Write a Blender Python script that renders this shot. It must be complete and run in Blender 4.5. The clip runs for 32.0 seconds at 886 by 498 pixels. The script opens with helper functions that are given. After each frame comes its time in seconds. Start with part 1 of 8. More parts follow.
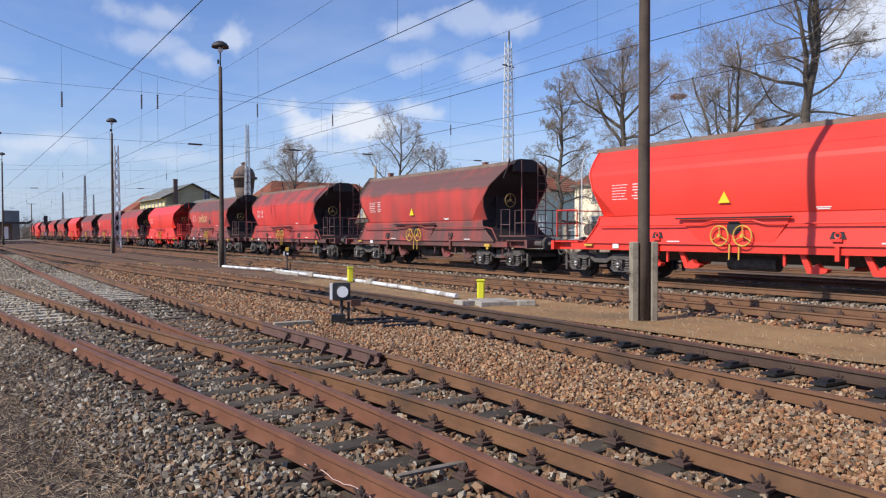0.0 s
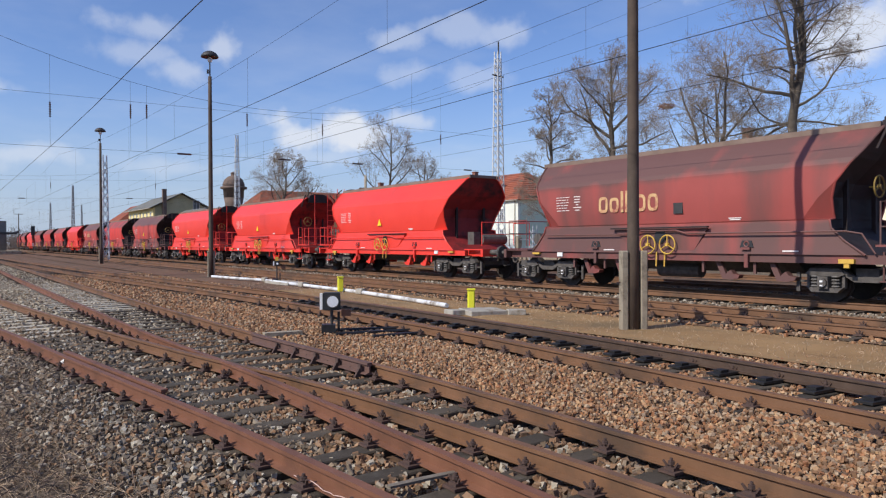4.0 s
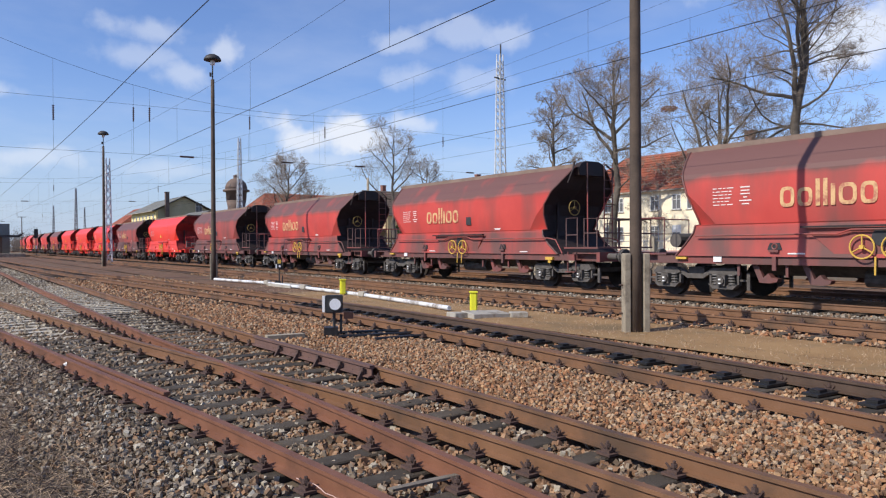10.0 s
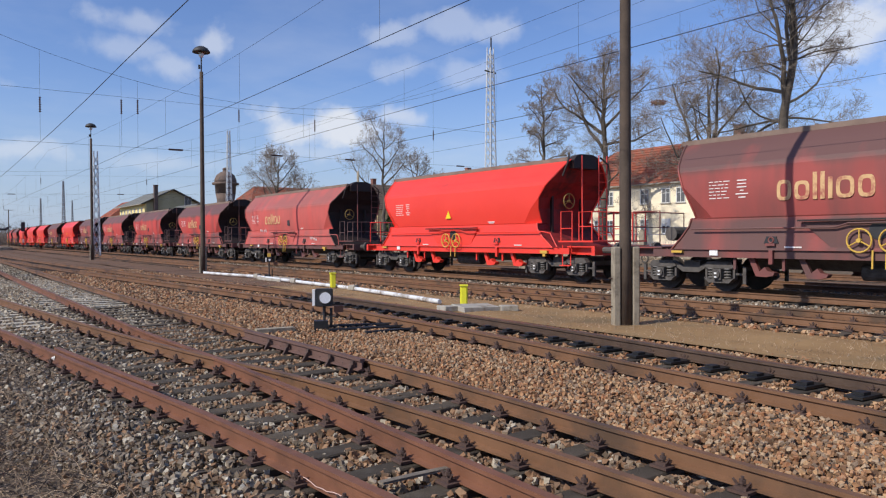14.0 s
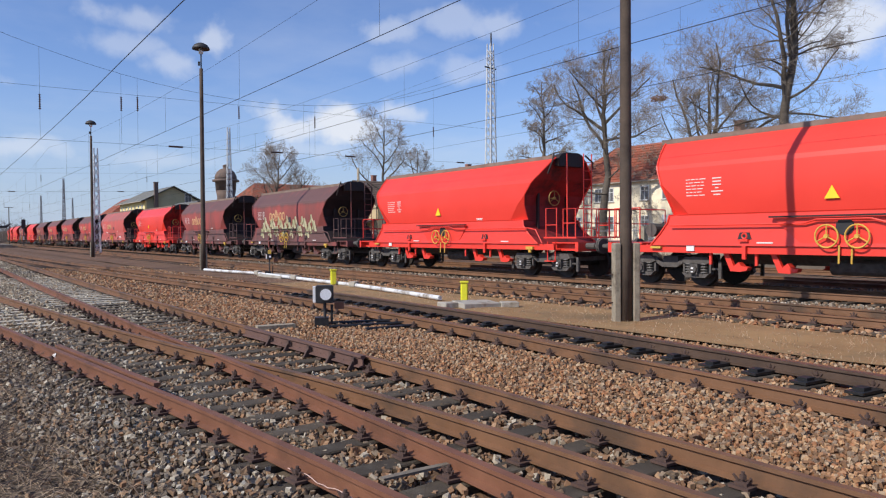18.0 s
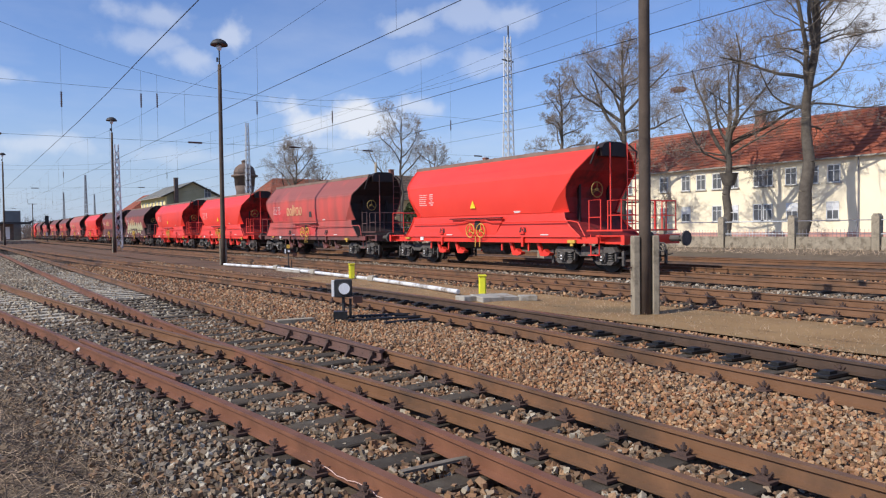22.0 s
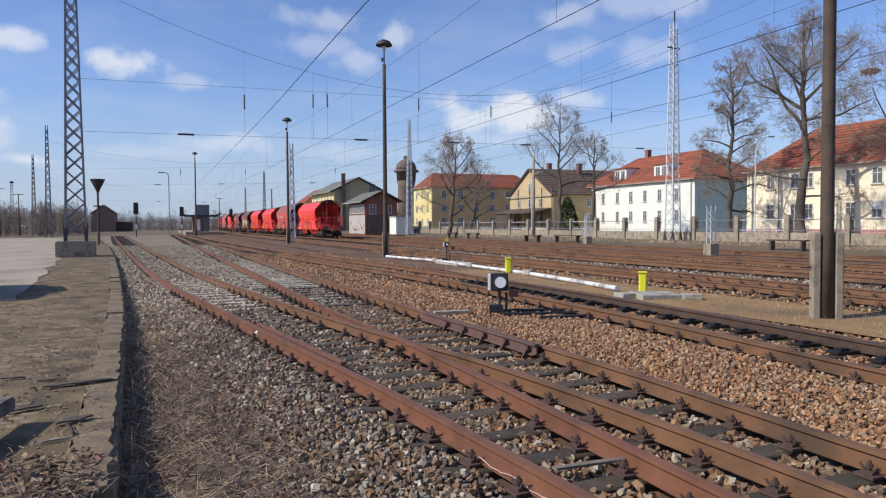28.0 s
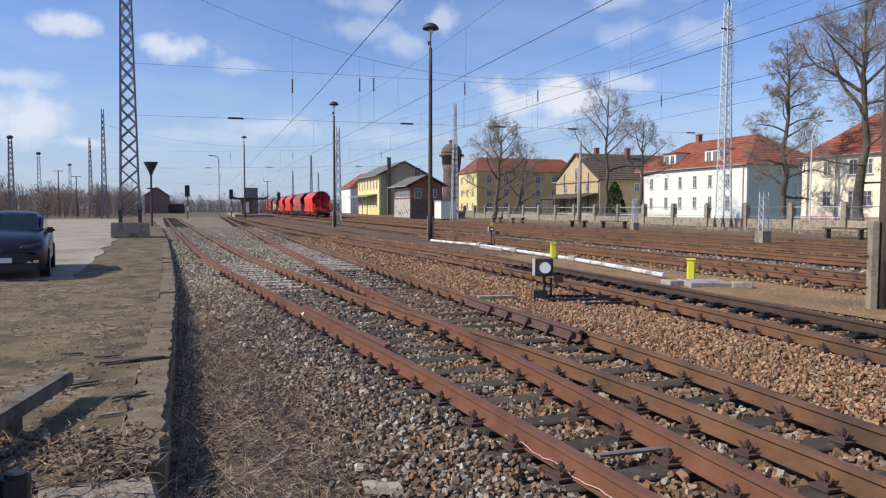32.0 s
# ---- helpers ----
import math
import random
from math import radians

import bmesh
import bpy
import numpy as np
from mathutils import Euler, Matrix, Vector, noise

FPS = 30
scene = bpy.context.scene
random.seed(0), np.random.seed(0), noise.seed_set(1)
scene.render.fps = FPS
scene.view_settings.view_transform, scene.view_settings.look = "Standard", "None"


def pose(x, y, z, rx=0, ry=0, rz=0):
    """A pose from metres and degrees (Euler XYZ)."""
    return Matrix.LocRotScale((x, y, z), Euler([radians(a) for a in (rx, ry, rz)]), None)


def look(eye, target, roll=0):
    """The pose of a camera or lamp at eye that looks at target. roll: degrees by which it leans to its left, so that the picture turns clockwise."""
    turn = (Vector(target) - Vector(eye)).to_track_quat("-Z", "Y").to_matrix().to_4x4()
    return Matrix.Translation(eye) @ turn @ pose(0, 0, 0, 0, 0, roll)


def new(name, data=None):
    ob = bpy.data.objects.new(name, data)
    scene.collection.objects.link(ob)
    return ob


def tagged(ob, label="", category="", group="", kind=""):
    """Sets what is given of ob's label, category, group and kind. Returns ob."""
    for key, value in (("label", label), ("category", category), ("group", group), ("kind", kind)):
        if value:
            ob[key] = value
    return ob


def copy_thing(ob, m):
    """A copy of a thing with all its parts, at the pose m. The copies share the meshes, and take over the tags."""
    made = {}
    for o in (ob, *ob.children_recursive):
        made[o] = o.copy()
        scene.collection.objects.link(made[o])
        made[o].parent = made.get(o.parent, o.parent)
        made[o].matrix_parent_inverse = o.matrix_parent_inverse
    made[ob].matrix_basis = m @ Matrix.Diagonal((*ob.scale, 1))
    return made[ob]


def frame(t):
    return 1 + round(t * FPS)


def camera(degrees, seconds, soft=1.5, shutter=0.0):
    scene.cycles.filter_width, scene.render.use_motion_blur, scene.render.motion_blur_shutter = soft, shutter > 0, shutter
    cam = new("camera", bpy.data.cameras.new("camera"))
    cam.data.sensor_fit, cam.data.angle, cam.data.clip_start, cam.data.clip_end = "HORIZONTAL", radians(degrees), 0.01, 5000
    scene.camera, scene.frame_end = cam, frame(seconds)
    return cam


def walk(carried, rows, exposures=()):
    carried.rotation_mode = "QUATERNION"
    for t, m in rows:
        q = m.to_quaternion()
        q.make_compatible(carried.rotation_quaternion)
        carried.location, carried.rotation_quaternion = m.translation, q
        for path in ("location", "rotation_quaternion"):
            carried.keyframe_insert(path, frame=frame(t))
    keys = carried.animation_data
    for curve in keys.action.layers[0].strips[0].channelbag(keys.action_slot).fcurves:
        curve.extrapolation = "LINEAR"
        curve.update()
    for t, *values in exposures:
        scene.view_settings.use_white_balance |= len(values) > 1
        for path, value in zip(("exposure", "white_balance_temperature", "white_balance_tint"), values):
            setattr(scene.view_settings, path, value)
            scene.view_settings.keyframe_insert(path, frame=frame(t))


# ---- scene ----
# ---- camera ----
cam = camera(63.0, 32.0, soft=1.2)
EYE = (0.0, 0.0, 1.55)
# seconds, tilt, lean, heading
# seconds, stops: the picture brightens while dark wagons fill it
EXPOSURE = [(0, 0.06), (1, -0.05), (2, -0.05), (3, -0.05), (6, -0.10), (7, 0.0), (8, 0.06), (9, 0.04), (10, 0.08), (11, 0.12), (13, 0.02), (14, -0.10), (17, 0.10), (18, -0.02), (19, -0.08), (20, -0.06), (22, 0.0), (23.5, -0.05), (25, -0.08), (28, -0.04), (31, 0.0), (32, 0.0)]
PATH = [
    (0, 88.72, 0.10, -34.20),
    (0.5, 89.17, 0.08, -34.85),
    (1, 89.31, 0.07, -35.11),
    (1.5, 89.21, 0.16, -34.84),
    (2, 89.31, 0.13, -34.81),
    (2.5, 89.40, 0.13, -34.76),
    (3, 89.43, 0.16, -34.93),
    (3.5, 89.46, 0.21, -35.02),
    (5.5, 89.44, 0.29, -34.63),
    (6, 89.45, 0.22, -34.56),
    (6.5, 89.46, 0.17, -34.61),
    (7, 89.53, 0.20, -34.66),
    (7.5, 89.57, 0.21, -34.69),
    (8, 89.67, 0.14, -34.70),
    (8.5, 89.71, 0.14, -34.72),
    (9, 89.74, 0.20, -34.75),
    (9.5, 89.73, 0.22, -34.82),
    (10, 89.67, 0.27, -34.79),
    (10.5, 89.60, 0.29, -34.79),
    (11, 89.56, 0.36, -34.85),
    (11.5, 89.55, 0.36, -34.89),
    (12, 89.56, 0.23, -35.16),
    (12.5, 89.53, 0.29, -35.43),
    (13, 89.35, 0.33, -35.54),
    (13.5, 89.23, 0.29, -35.53),
    (14, 89.15, 0.25, -35.56),
    (14.5, 89.05, 0.26, -35.60),
    (16.5, 88.88, 0.29, -35.49),
    (17, 88.87, 0.30, -35.54),
    (17.5, 88.86, 0.31, -35.55),
    (18, 88.87, 0.37, -35.53),
    (18.5, 88.86, 0.37, -35.50),
    (19, 88.82, 0.41, -35.44),
    (19.5, 88.83, 0.41, -35.35),
    (20, 88.81, 0.47, -35.27),
    (20.5, 88.74, 0.49, -35.14),
    (21, 88.68, 0.52, -34.89),
    (21.5, 88.61, 0.57, -34.74),
    (22, 88.39, 0.69, -34.12),
    (22.5, 88.23, 0.70, -30.32),
    (23, 88.26, 0.65, -27.44),
    (23.5, 88.23, 0.59, -26.29),
    (24, 88.17, 0.56, -25.05),
    (24.5, 88.17, 0.52, -24.17),
    (25, 88.15, 0.47, -23.35),
    (25.5, 88.15, 0.44, -22.89),
    (27.5, 88.18, 0.32, -22.11),
    (28, 88.04, 0.31, -21.74),
    (28.5, 87.90, 0.30, -21.21),
    (29, 87.53, 0.23, -20.25),
    (29.5, 87.17, 0.07, -19.17),
    (30, 86.95, 0.04, -18.13),
    (30.5, 86.78, -0.04, -17.51),
    (31, 86.70, -0.03, -17.25),
    (31.5, 86.75, -0.07, -17.29),
    (32, 86.81, -0.15, -18.19),
]
walk(cam, [(t, pose(*EYE, a, r, y)) for t, a, r, y in PATH], EXPOSURE)
# ---- world and sun ----
SUN_FROM = Vector((-0.780, 0.035, 0.624)).normalized()
world = bpy.data.worlds.new("sky")
scene.world = world
world.use_nodes = True
wn, wl = world.node_tree.nodes, world.node_tree.links
wn.clear()
sky = wn.new("ShaderNodeTexSky")
sky.sky_type, sky.sun_disc = "NISHITA", False
sky.sun_elevation = math.asin(SUN_FROM.z)
sky.sun_rotation = math.atan2(SUN_FROM.x, SUN_FROM.y)
sky.air_density, sky.dust_density, sky.ozone_density = 1.0, 0.6, 2.5
wcoord = wn.new("ShaderNodeTexCoord")
wsep = wn.new("ShaderNodeSeparateXYZ")
wl.new(wcoord.outputs["Generated"], wsep.inputs["Vector"])
wlift = wn.new("ShaderNodeMath")
wlift.operation = "ADD"
wlift.inputs[1].default_value = 0.12
wl.new(wsep.outputs["Z"], wlift.inputs[0])
wflat = wn.new("ShaderNodeCombineXYZ")
for axis in ("X", "Y"):
    wdiv = wn.new("ShaderNodeMath")
    wdiv.operation = "DIVIDE"
    wl.new(wsep.outputs[axis], wdiv.inputs[0]), wl.new(wlift.outputs["Value"], wdiv.inputs[1])
    wl.new(wdiv.outputs["Value"], wflat.inputs[axis])
wnoise = wn.new("ShaderNodeTexNoise")
wnoise.inputs["Scale"].default_value, wnoise.inputs["Detail"].default_value, wnoise.inputs["Roughness"].default_value = 1.3, 7.0, 0.55
wl.new(wflat.outputs["Vector"], wnoise.inputs["Vector"])
wveil = wn.new("ShaderNodeMapRange")
wveil.inputs["From Min"].default_value, wveil.inputs["From Max"].default_value, wveil.inputs["To Max"].default_value = 0.46, 0.74, 0.17
wl.new(wnoise.outputs["Fac"], wveil.inputs["Value"])
# heading and height of each direction, in degrees, ruffled by noise, for the separate fair-weather clouds


def wmath(op, a, b=None):
    node = wn.new("ShaderNodeMath")
    node.operation = op
    for k, v in enumerate((a, b)):
        if v is None:
            continue
        if isinstance(v, (int, float)):
            node.inputs[k].default_value = v
        else:
            wl.new(v, node.inputs[k])
    return node.outputs["Value"]


heading_deg = wmath("MULTIPLY", wmath("ARCTAN2", wsep.outputs["X"], wsep.outputs["Y"]), 57.2958)
height_deg = wmath("MULTIPLY", wmath("ARCSINE", wsep.outputs["Z"]), 57.2958)
wang = wn.new("ShaderNodeCombineXYZ")
wl.new(heading_deg, wang.inputs["X"]), wl.new(height_deg, wang.inputs["Y"])
puff = wn.new("ShaderNodeTexNoise")
puff.inputs["Scale"].default_value, puff.inputs["Detail"].default_value, puff.inputs["Roughness"].default_value = 0.34, 6.0, 0.52
wl.new(wang.outputs["Vector"], puff.inputs["Vector"])
ruffle = wmath("MULTIPLY", wmath("SUBTRACT", puff.outputs["Fac"], 0.5), 2.9)
# heading, height, half width, half height in degrees, density
CLOUDS = [(26.6, 8.9, 4.4, 1.7, 0.95), (24.6, 8.4, 2.6, 1.2, 0.85), (29.2, 8.6, 2.8, 1.0, 0.8), (32.0, 9.6, 2.6, 0.9, 0.6), (24.0, 6.6, 5.5, 0.8, 0.35), (-2.2, 11.5, 3.0, 0.95, 0.85), (17.9, 14.4, 1.8, 1.2, 0.55), (-7.9, 4.6, 2.4, 0.55, 0.75),
          (2.8, 10.5, 2.2, 0.6, 0.4), (15.2, 12.6, 2.2, 1.0, 0.45), (11.3, 13.6, 3.6, 1.0, 0.35), (13.0, 15.6, 3.4, 1.0, 0.4), (5.0, 6.2, 4.0, 0.8, 0.5), (-11.9, 6.2, 3.4, 1.7, 0.8), (-8.7, 12.5, 2.1, 0.85, 0.75), (-12.4, 8.7, 3.0, 0.8, 0.55),
          (32.8, 13.2, 2.6, 1.0, 0.36), (37.8, 12.8, 3.0, 1.1, 0.34), (31.0, 15.6, 3.4, 0.9, 0.4), (36.4, 16.4, 3.4, 1.2, 0.38), (39.8, 16.2, 2.6, 1.2, 0.42), (65.2, 14.2, 4.0, 3.0, 0.85), (55.0, 19.5, 6.0, 2.0, 0.4), (0.0, 5.4, 5.0, 0.6, 0.3), (14.0, 5.6, 5.0, 0.7, 0.3)]
cover = wveil.outputs["Result"]
for heading_c, height_c, half_w, half_h, density in CLOUDS:
    off = wn.new("ShaderNodeVectorMath")
    off.operation = "SUBTRACT"
    wl.new(wang.outputs["Vector"], off.inputs[0])
    off.inputs[1].default_value = (heading_c, height_c, 0)
    squash = wn.new("ShaderNodeVectorMath")
    squash.operation = "MULTIPLY"
    wl.new(off.outputs["Vector"], squash.inputs[0])
    squash.inputs[1].default_value = (1 / half_w, 1 / half_h, 0)
    far_off = wn.new("ShaderNodeVectorMath")
    far_off.operation = "LENGTH"
    wl.new(squash.outputs["Vector"], far_off.inputs[0])
    soft_edge = wn.new("ShaderNodeMapRange")
    soft_edge.interpolation_type = "SMOOTHSTEP"
    for key, v in (("From Min", 1.30), ("From Max", 0.20), ("To Min", 0.0), ("To Max", density)):
        soft_edge.inputs[key].default_value = v
    wl.new(wmath("ADD", far_off.outputs["Value"], ruffle), soft_edge.inputs["Value"])
    cover = wmath("MAXIMUM", cover, soft_edge.outputs["Result"])
wsky = wn.new("ShaderNodeMix")
wsky.data_type = "RGBA"
wsky.blend_type = "MULTIPLY"
wsky.inputs["Factor"].default_value = 1.0
wsky.inputs[7].default_value = (0.92, 1.02, 1.34, 1)
wl.new(sky.outputs["Color"], wsky.inputs[6])
# pale violet haze low over the horizon
haze = wn.new("ShaderNodeMapRange")
haze.interpolation_type = "SMOOTHSTEP"
for key, v in (("From Min", 13.0), ("From Max", -2.0), ("To Min", 0.0), ("To Max", 0.8)):
    haze.inputs[key].default_value = v
wl.new(height_deg, haze.inputs["Value"])
whaze = wn.new("ShaderNodeMix")
whaze.data_type = "RGBA"
wl.new(haze.outputs["Result"], whaze.inputs["Factor"])
wl.new(wsky.outputs[2], whaze.inputs[6])
whaze.inputs[7].default_value = (4.0, 4.95, 6.6, 1)
wmix = wn.new("ShaderNodeMix")
wmix.data_type = "RGBA"
wl.new(cover, wmix.inputs["Factor"])
wl.new(whaze.outputs[2], wmix.inputs[6])
wmix.inputs[7].default_value = (7.0, 7.35, 8.1, 1)
wbg = wn.new("ShaderNodeBackground")
wbg.inputs["Strength"].default_value = 0.115
wl.new(wmix.outputs[2], wbg.inputs["Color"])
wout = wn.new("ShaderNodeOutputWorld")
wl.new(wbg.outputs["Background"], wout.inputs["Surface"])

sun_data = bpy.data.lights.new("sun", "SUN")
sun_data.energy, sun_data.angle, sun_data.color = 4.4, radians(0.5), (1.0, 0.94, 0.85)
sun = new("sun", sun_data)
sun.matrix_world = look(SUN_FROM * 50, (0, 0, 0))
# ---- materials ----
def mat(name, a, b=None, scale=6.0, rough=0.8, metal=0.0, bump=0.2, fine=60.0, island=False, spread=0.0, stain=None, stain_scale=1.2, stain_lo=0.5, stain_hi=0.65, coat=0.0, object_random=0.0):
    """Two-scale noise between colours a and b, with an optional stain colour, grain and bump."""
    m = bpy.data.materials.new(name)
    m.use_nodes = True
    n, l = m.node_tree.nodes, m.node_tree.links
    p = n["Principled BSDF"]
    p.inputs["Roughness"].default_value, p.inputs["Metallic"].default_value = rough, metal
    p.inputs["Coat Weight"].default_value = coat
    b = b or tuple(0.8 * c for c in a)
    co = n.new("ShaderNodeTexCoord")
    def tex(s, detail=5.0, r=0.6):
        t = n.new("ShaderNodeTexNoise")
        t.inputs["Scale"].default_value, t.inputs["Detail"].default_value, t.inputs["Roughness"].default_value = s, detail, r
        l.new(co.outputs["Object"], t.inputs["Vector"])
        return t
    big, small = tex(scale), tex(fine, 3.0)
    ramp = n.new("ShaderNodeValToRGB")
    ramp.color_ramp.elements[0].position, ramp.color_ramp.elements[1].position = 0.3, 0.7
    ramp.color_ramp.elements[0].color, ramp.color_ramp.elements[1].color = (*a, 1), (*b, 1)
    l.new(big.outputs["Fac"], ramp.inputs["Fac"])
    col = ramp.outputs["Color"]
    if stain:
        st = tex(stain_scale, 6.0, 0.65)
        sr = n.new("ShaderNodeValToRGB")
        sr.color_ramp.elements[0].position, sr.color_ramp.elements[1].position = stain_lo, stain_hi
        l.new(st.outputs["Fac"], sr.inputs["Fac"])
        mx = n.new("ShaderNodeMix")
        mx.data_type = "RGBA"
        mx.inputs[7].default_value = (*stain, 1)
        l.new(sr.outputs["Color"], mx.inputs["Factor"])
        l.new(col, mx.inputs[6])
        col = mx.outputs[2]
    hsv = n.new("ShaderNodeHueSaturation")
    l.new(col, hsv.inputs["Color"])
    val = n.new("ShaderNodeMapRange")
    val.inputs["To Min"].default_value, val.inputs["To Max"].default_value = 0.85, 1.15
    l.new(small.outputs["Fac"], val.inputs["Value"])
    v = val.outputs["Result"]
    if island or object_random:
        src = n.new("ShaderNodeNewGeometry").outputs["Random Per Island"] if island else n.new("ShaderNodeObjectInfo").outputs["Random"]
        k = spread if island else object_random
        r = n.new("ShaderNodeMapRange")
        r.inputs["To Min"].default_value, r.inputs["To Max"].default_value = 1 - k, 1 + k
        l.new(src, r.inputs["Value"])
        mul = n.new("ShaderNodeMath")
        mul.operation = "MULTIPLY"
        l.new(v, mul.inputs[0]), l.new(r.outputs["Result"], mul.inputs[1])
        v = mul.outputs["Value"]
    l.new(v, hsv.inputs["Value"])
    l.new(hsv.outputs["Color"], p.inputs["Base Color"])
    if bump:
        bp = n.new("ShaderNodeBump")
        bp.inputs["Strength"].default_value, bp.inputs["Distance"].default_value = bump, 0.02
        l.new(small.outputs["Fac"], bp.inputs["Height"])
        l.new(bp.outputs["Normal"], p.inputs["Normal"])
    return m


def stone_mat(name, colours, rough=0.9):
    """Loose stones: each one takes its own colour out of a row of natural tones."""
    m = bpy.data.materials.new(name)
    m.use_nodes = True
    n, l = m.node_tree.nodes, m.node_tree.links
    p = n["Principled BSDF"]
    p.inputs["Roughness"].default_value = rough
    g = n.new("ShaderNodeNewGeometry")
    ramp = n.new("ShaderNodeValToRGB")
    ramp.color_ramp.interpolation = "CONSTANT"
    e = ramp.color_ramp.elements
    while len(e) < len(colours):
        e.new(0.5)
    for i, c in enumerate(colours):
        e[i].position, e[i].color = i / len(colours), (*c, 1)
    l.new(g.outputs["Random Per Island"], ramp.inputs["Fac"])
    co = n.new("ShaderNodeTexCoord")
    t = n.new("ShaderNodeTexNoise")
    t.inputs["Scale"].default_value, t.inputs["Detail"].default_value = 55.0, 4.0
    l.new(co.outputs["Object"], t.inputs["Vector"])
    val = n.new("ShaderNodeMapRange")
    val.inputs["To Min"].default_value, val.inputs["To Max"].default_value = 0.72, 1.52
    l.new(t.outputs["Fac"], val.inputs["Value"])
    h = n.new("ShaderNodeHueSaturation")
    l.new(ramp.outputs["Color"], h.inputs["Color"]), l.new(val.outputs["Result"], h.inputs["Value"])
    l.new(h.outputs["Color"], p.inputs["Base Color"])
    b = n.new("ShaderNodeBump")
    b.inputs["Strength"].default_value, b.inputs["Distance"].default_value = 0.5, 0.01
    l.new(t.outputs["Fac"], b.inputs["Height"]), l.new(b.outputs["Normal"], p.inputs["Normal"])
    return m


M_RAIL = mat("rusty_rail", (0.153, 0.062, 0.032), (0.211, 0.090, 0.048), 3.0, 0.62, 0.0, 0.15, 90, stain=(0.108, 0.048, 0.027), stain_scale=0.9)
M_RAIL_B = mat("worn_rail", (0.149, 0.072, 0.033), (0.203, 0.102, 0.051), 2.5, 0.6, 0.0, 0.15, 90, stain=(0.090, 0.052, 0.030), stain_scale=0.8)
M_CLIP = mat("rusty_clip", (0.055, 0.035, 0.03), (0.10, 0.055, 0.04), 20, 0.85, 0.0, 0.3, 150)
M_SLEEPER = mat("weathered_sleeper", (0.037, 0.027, 0.018), (0.083, 0.063, 0.042), 5, 0.9, 0, 0.6, 60, object_random=0.4, stain=(0.101, 0.087, 0.065), stain_scale=3, stain_lo=0.55, stain_hi=0.75)
M_OIL = mat("oily_steel", (0.012, 0.012, 0.013), (0.03, 0.028, 0.027), 8, 0.45, 0.2, 0.2, 80)
M_SLEEPER_PALE = mat("pale_concrete_sleeper", (0.32, 0.285, 0.225), (0.45, 0.40, 0.32), 5, 0.9, 0, 0.3, 60, object_random=0.25)
M_GROUND = mat("yard_soil", (0.12, 0.083, 0.049), (0.19, 0.137, 0.080), 0.35, 0.95, 0, 0.5, 14, stain=(0.10, 0.083, 0.036), stain_scale=0.08)
M_BED_RUST = mat("rusty_ballast_bed", (0.101, 0.051, 0.026), (0.201, 0.110, 0.057), 1.1, 0.95, 0, 1.0, 24, stain=(0.090, 0.055, 0.031), stain_scale=0.5)
M_BED_GREY = mat("grey_ballast_bed", (0.080, 0.057, 0.036), (0.165, 0.119, 0.077), 1.3, 0.95, 0, 1.0, 24, stain=(0.089, 0.060, 0.037), stain_scale=0.5)
M_BED_PALE = mat("pale_gravel_bed", (0.162, 0.122, 0.079), (0.292, 0.231, 0.159), 1.3, 0.95, 0, 1.0, 24, stain=(0.162, 0.116, 0.075), stain_scale=0.4)
M_STONE_PALE = stone_mat("pale_ballast", [(0.359, 0.308, 0.228), (0.264, 0.217, 0.154), (0.464, 0.411, 0.317), (0.190, 0.145, 0.097), (0.317, 0.257, 0.182), (0.232, 0.171, 0.112)])
M_SAND = mat("dry_sandy_grass", (0.25, 0.145, 0.058), (0.35, 0.215, 0.092), 1.0, 0.95, 0, 0.8, 25, stain=(0.18, 0.12, 0.055), stain_scale=0.5)
M_RAMP = mat("ramp_gravel", (0.140, 0.096, 0.046), (0.242, 0.174, 0.089), 2.6, 0.95, 0, 1.0, 30, stain=(0.072, 0.052, 0.024), stain_scale=1.4, stain_lo=0.42, stain_hi=0.62)
M_RAMP_EDGE = mat("worn_ramp_kerb", (0.165, 0.118, 0.068), (0.255, 0.190, 0.112), 5, 0.9, 0, 0.7, 40, object_random=0.06, stain=(0.10, 0.072, 0.045), stain_scale=3)
M_LITTER = mat("dead_grass_soil", (0.086, 0.055, 0.033), (0.172, 0.115, 0.070), 2.0, 0.95, 0, 1.0, 30, stain=(0.103, 0.068, 0.044), stain_scale=1.3)
M_STRAW = mat("dead_straw", (0.314, 0.220, 0.140), (0.509, 0.383, 0.259), 2, 0.9, 0, 0.0, 30, island=True, spread=0.6)
M_DUCT = mat("dirty_white_duct", (0.60, 0.62, 0.63), (0.72, 0.73, 0.73), 1.2, 0.6, 0, 0.1, 30, stain=(0.22, 0.17, 0.12), stain_scale=1.6, stain_lo=0.5, stain_hi=0.66)
M_STONE_GREY = stone_mat("grey_ballast", [(0.172, 0.133, 0.096), (0.282, 0.231, 0.173), (0.105, 0.081, 0.057), (0.223, 0.141, 0.083), (0.424, 0.376, 0.295), (0.141, 0.092, 0.056), (0.202, 0.166, 0.126), (0.121, 0.091, 0.063), (0.242, 0.177, 0.114)])
M_STONE_MIX = stone_mat("mixed_ballast", [(0.226, 0.123, 0.063), (0.157, 0.095, 0.055), (0.294, 0.179, 0.101), (0.117, 0.081, 0.050), (0.353, 0.302, 0.226), (0.196, 0.108, 0.056), (0.245, 0.179, 0.118)])
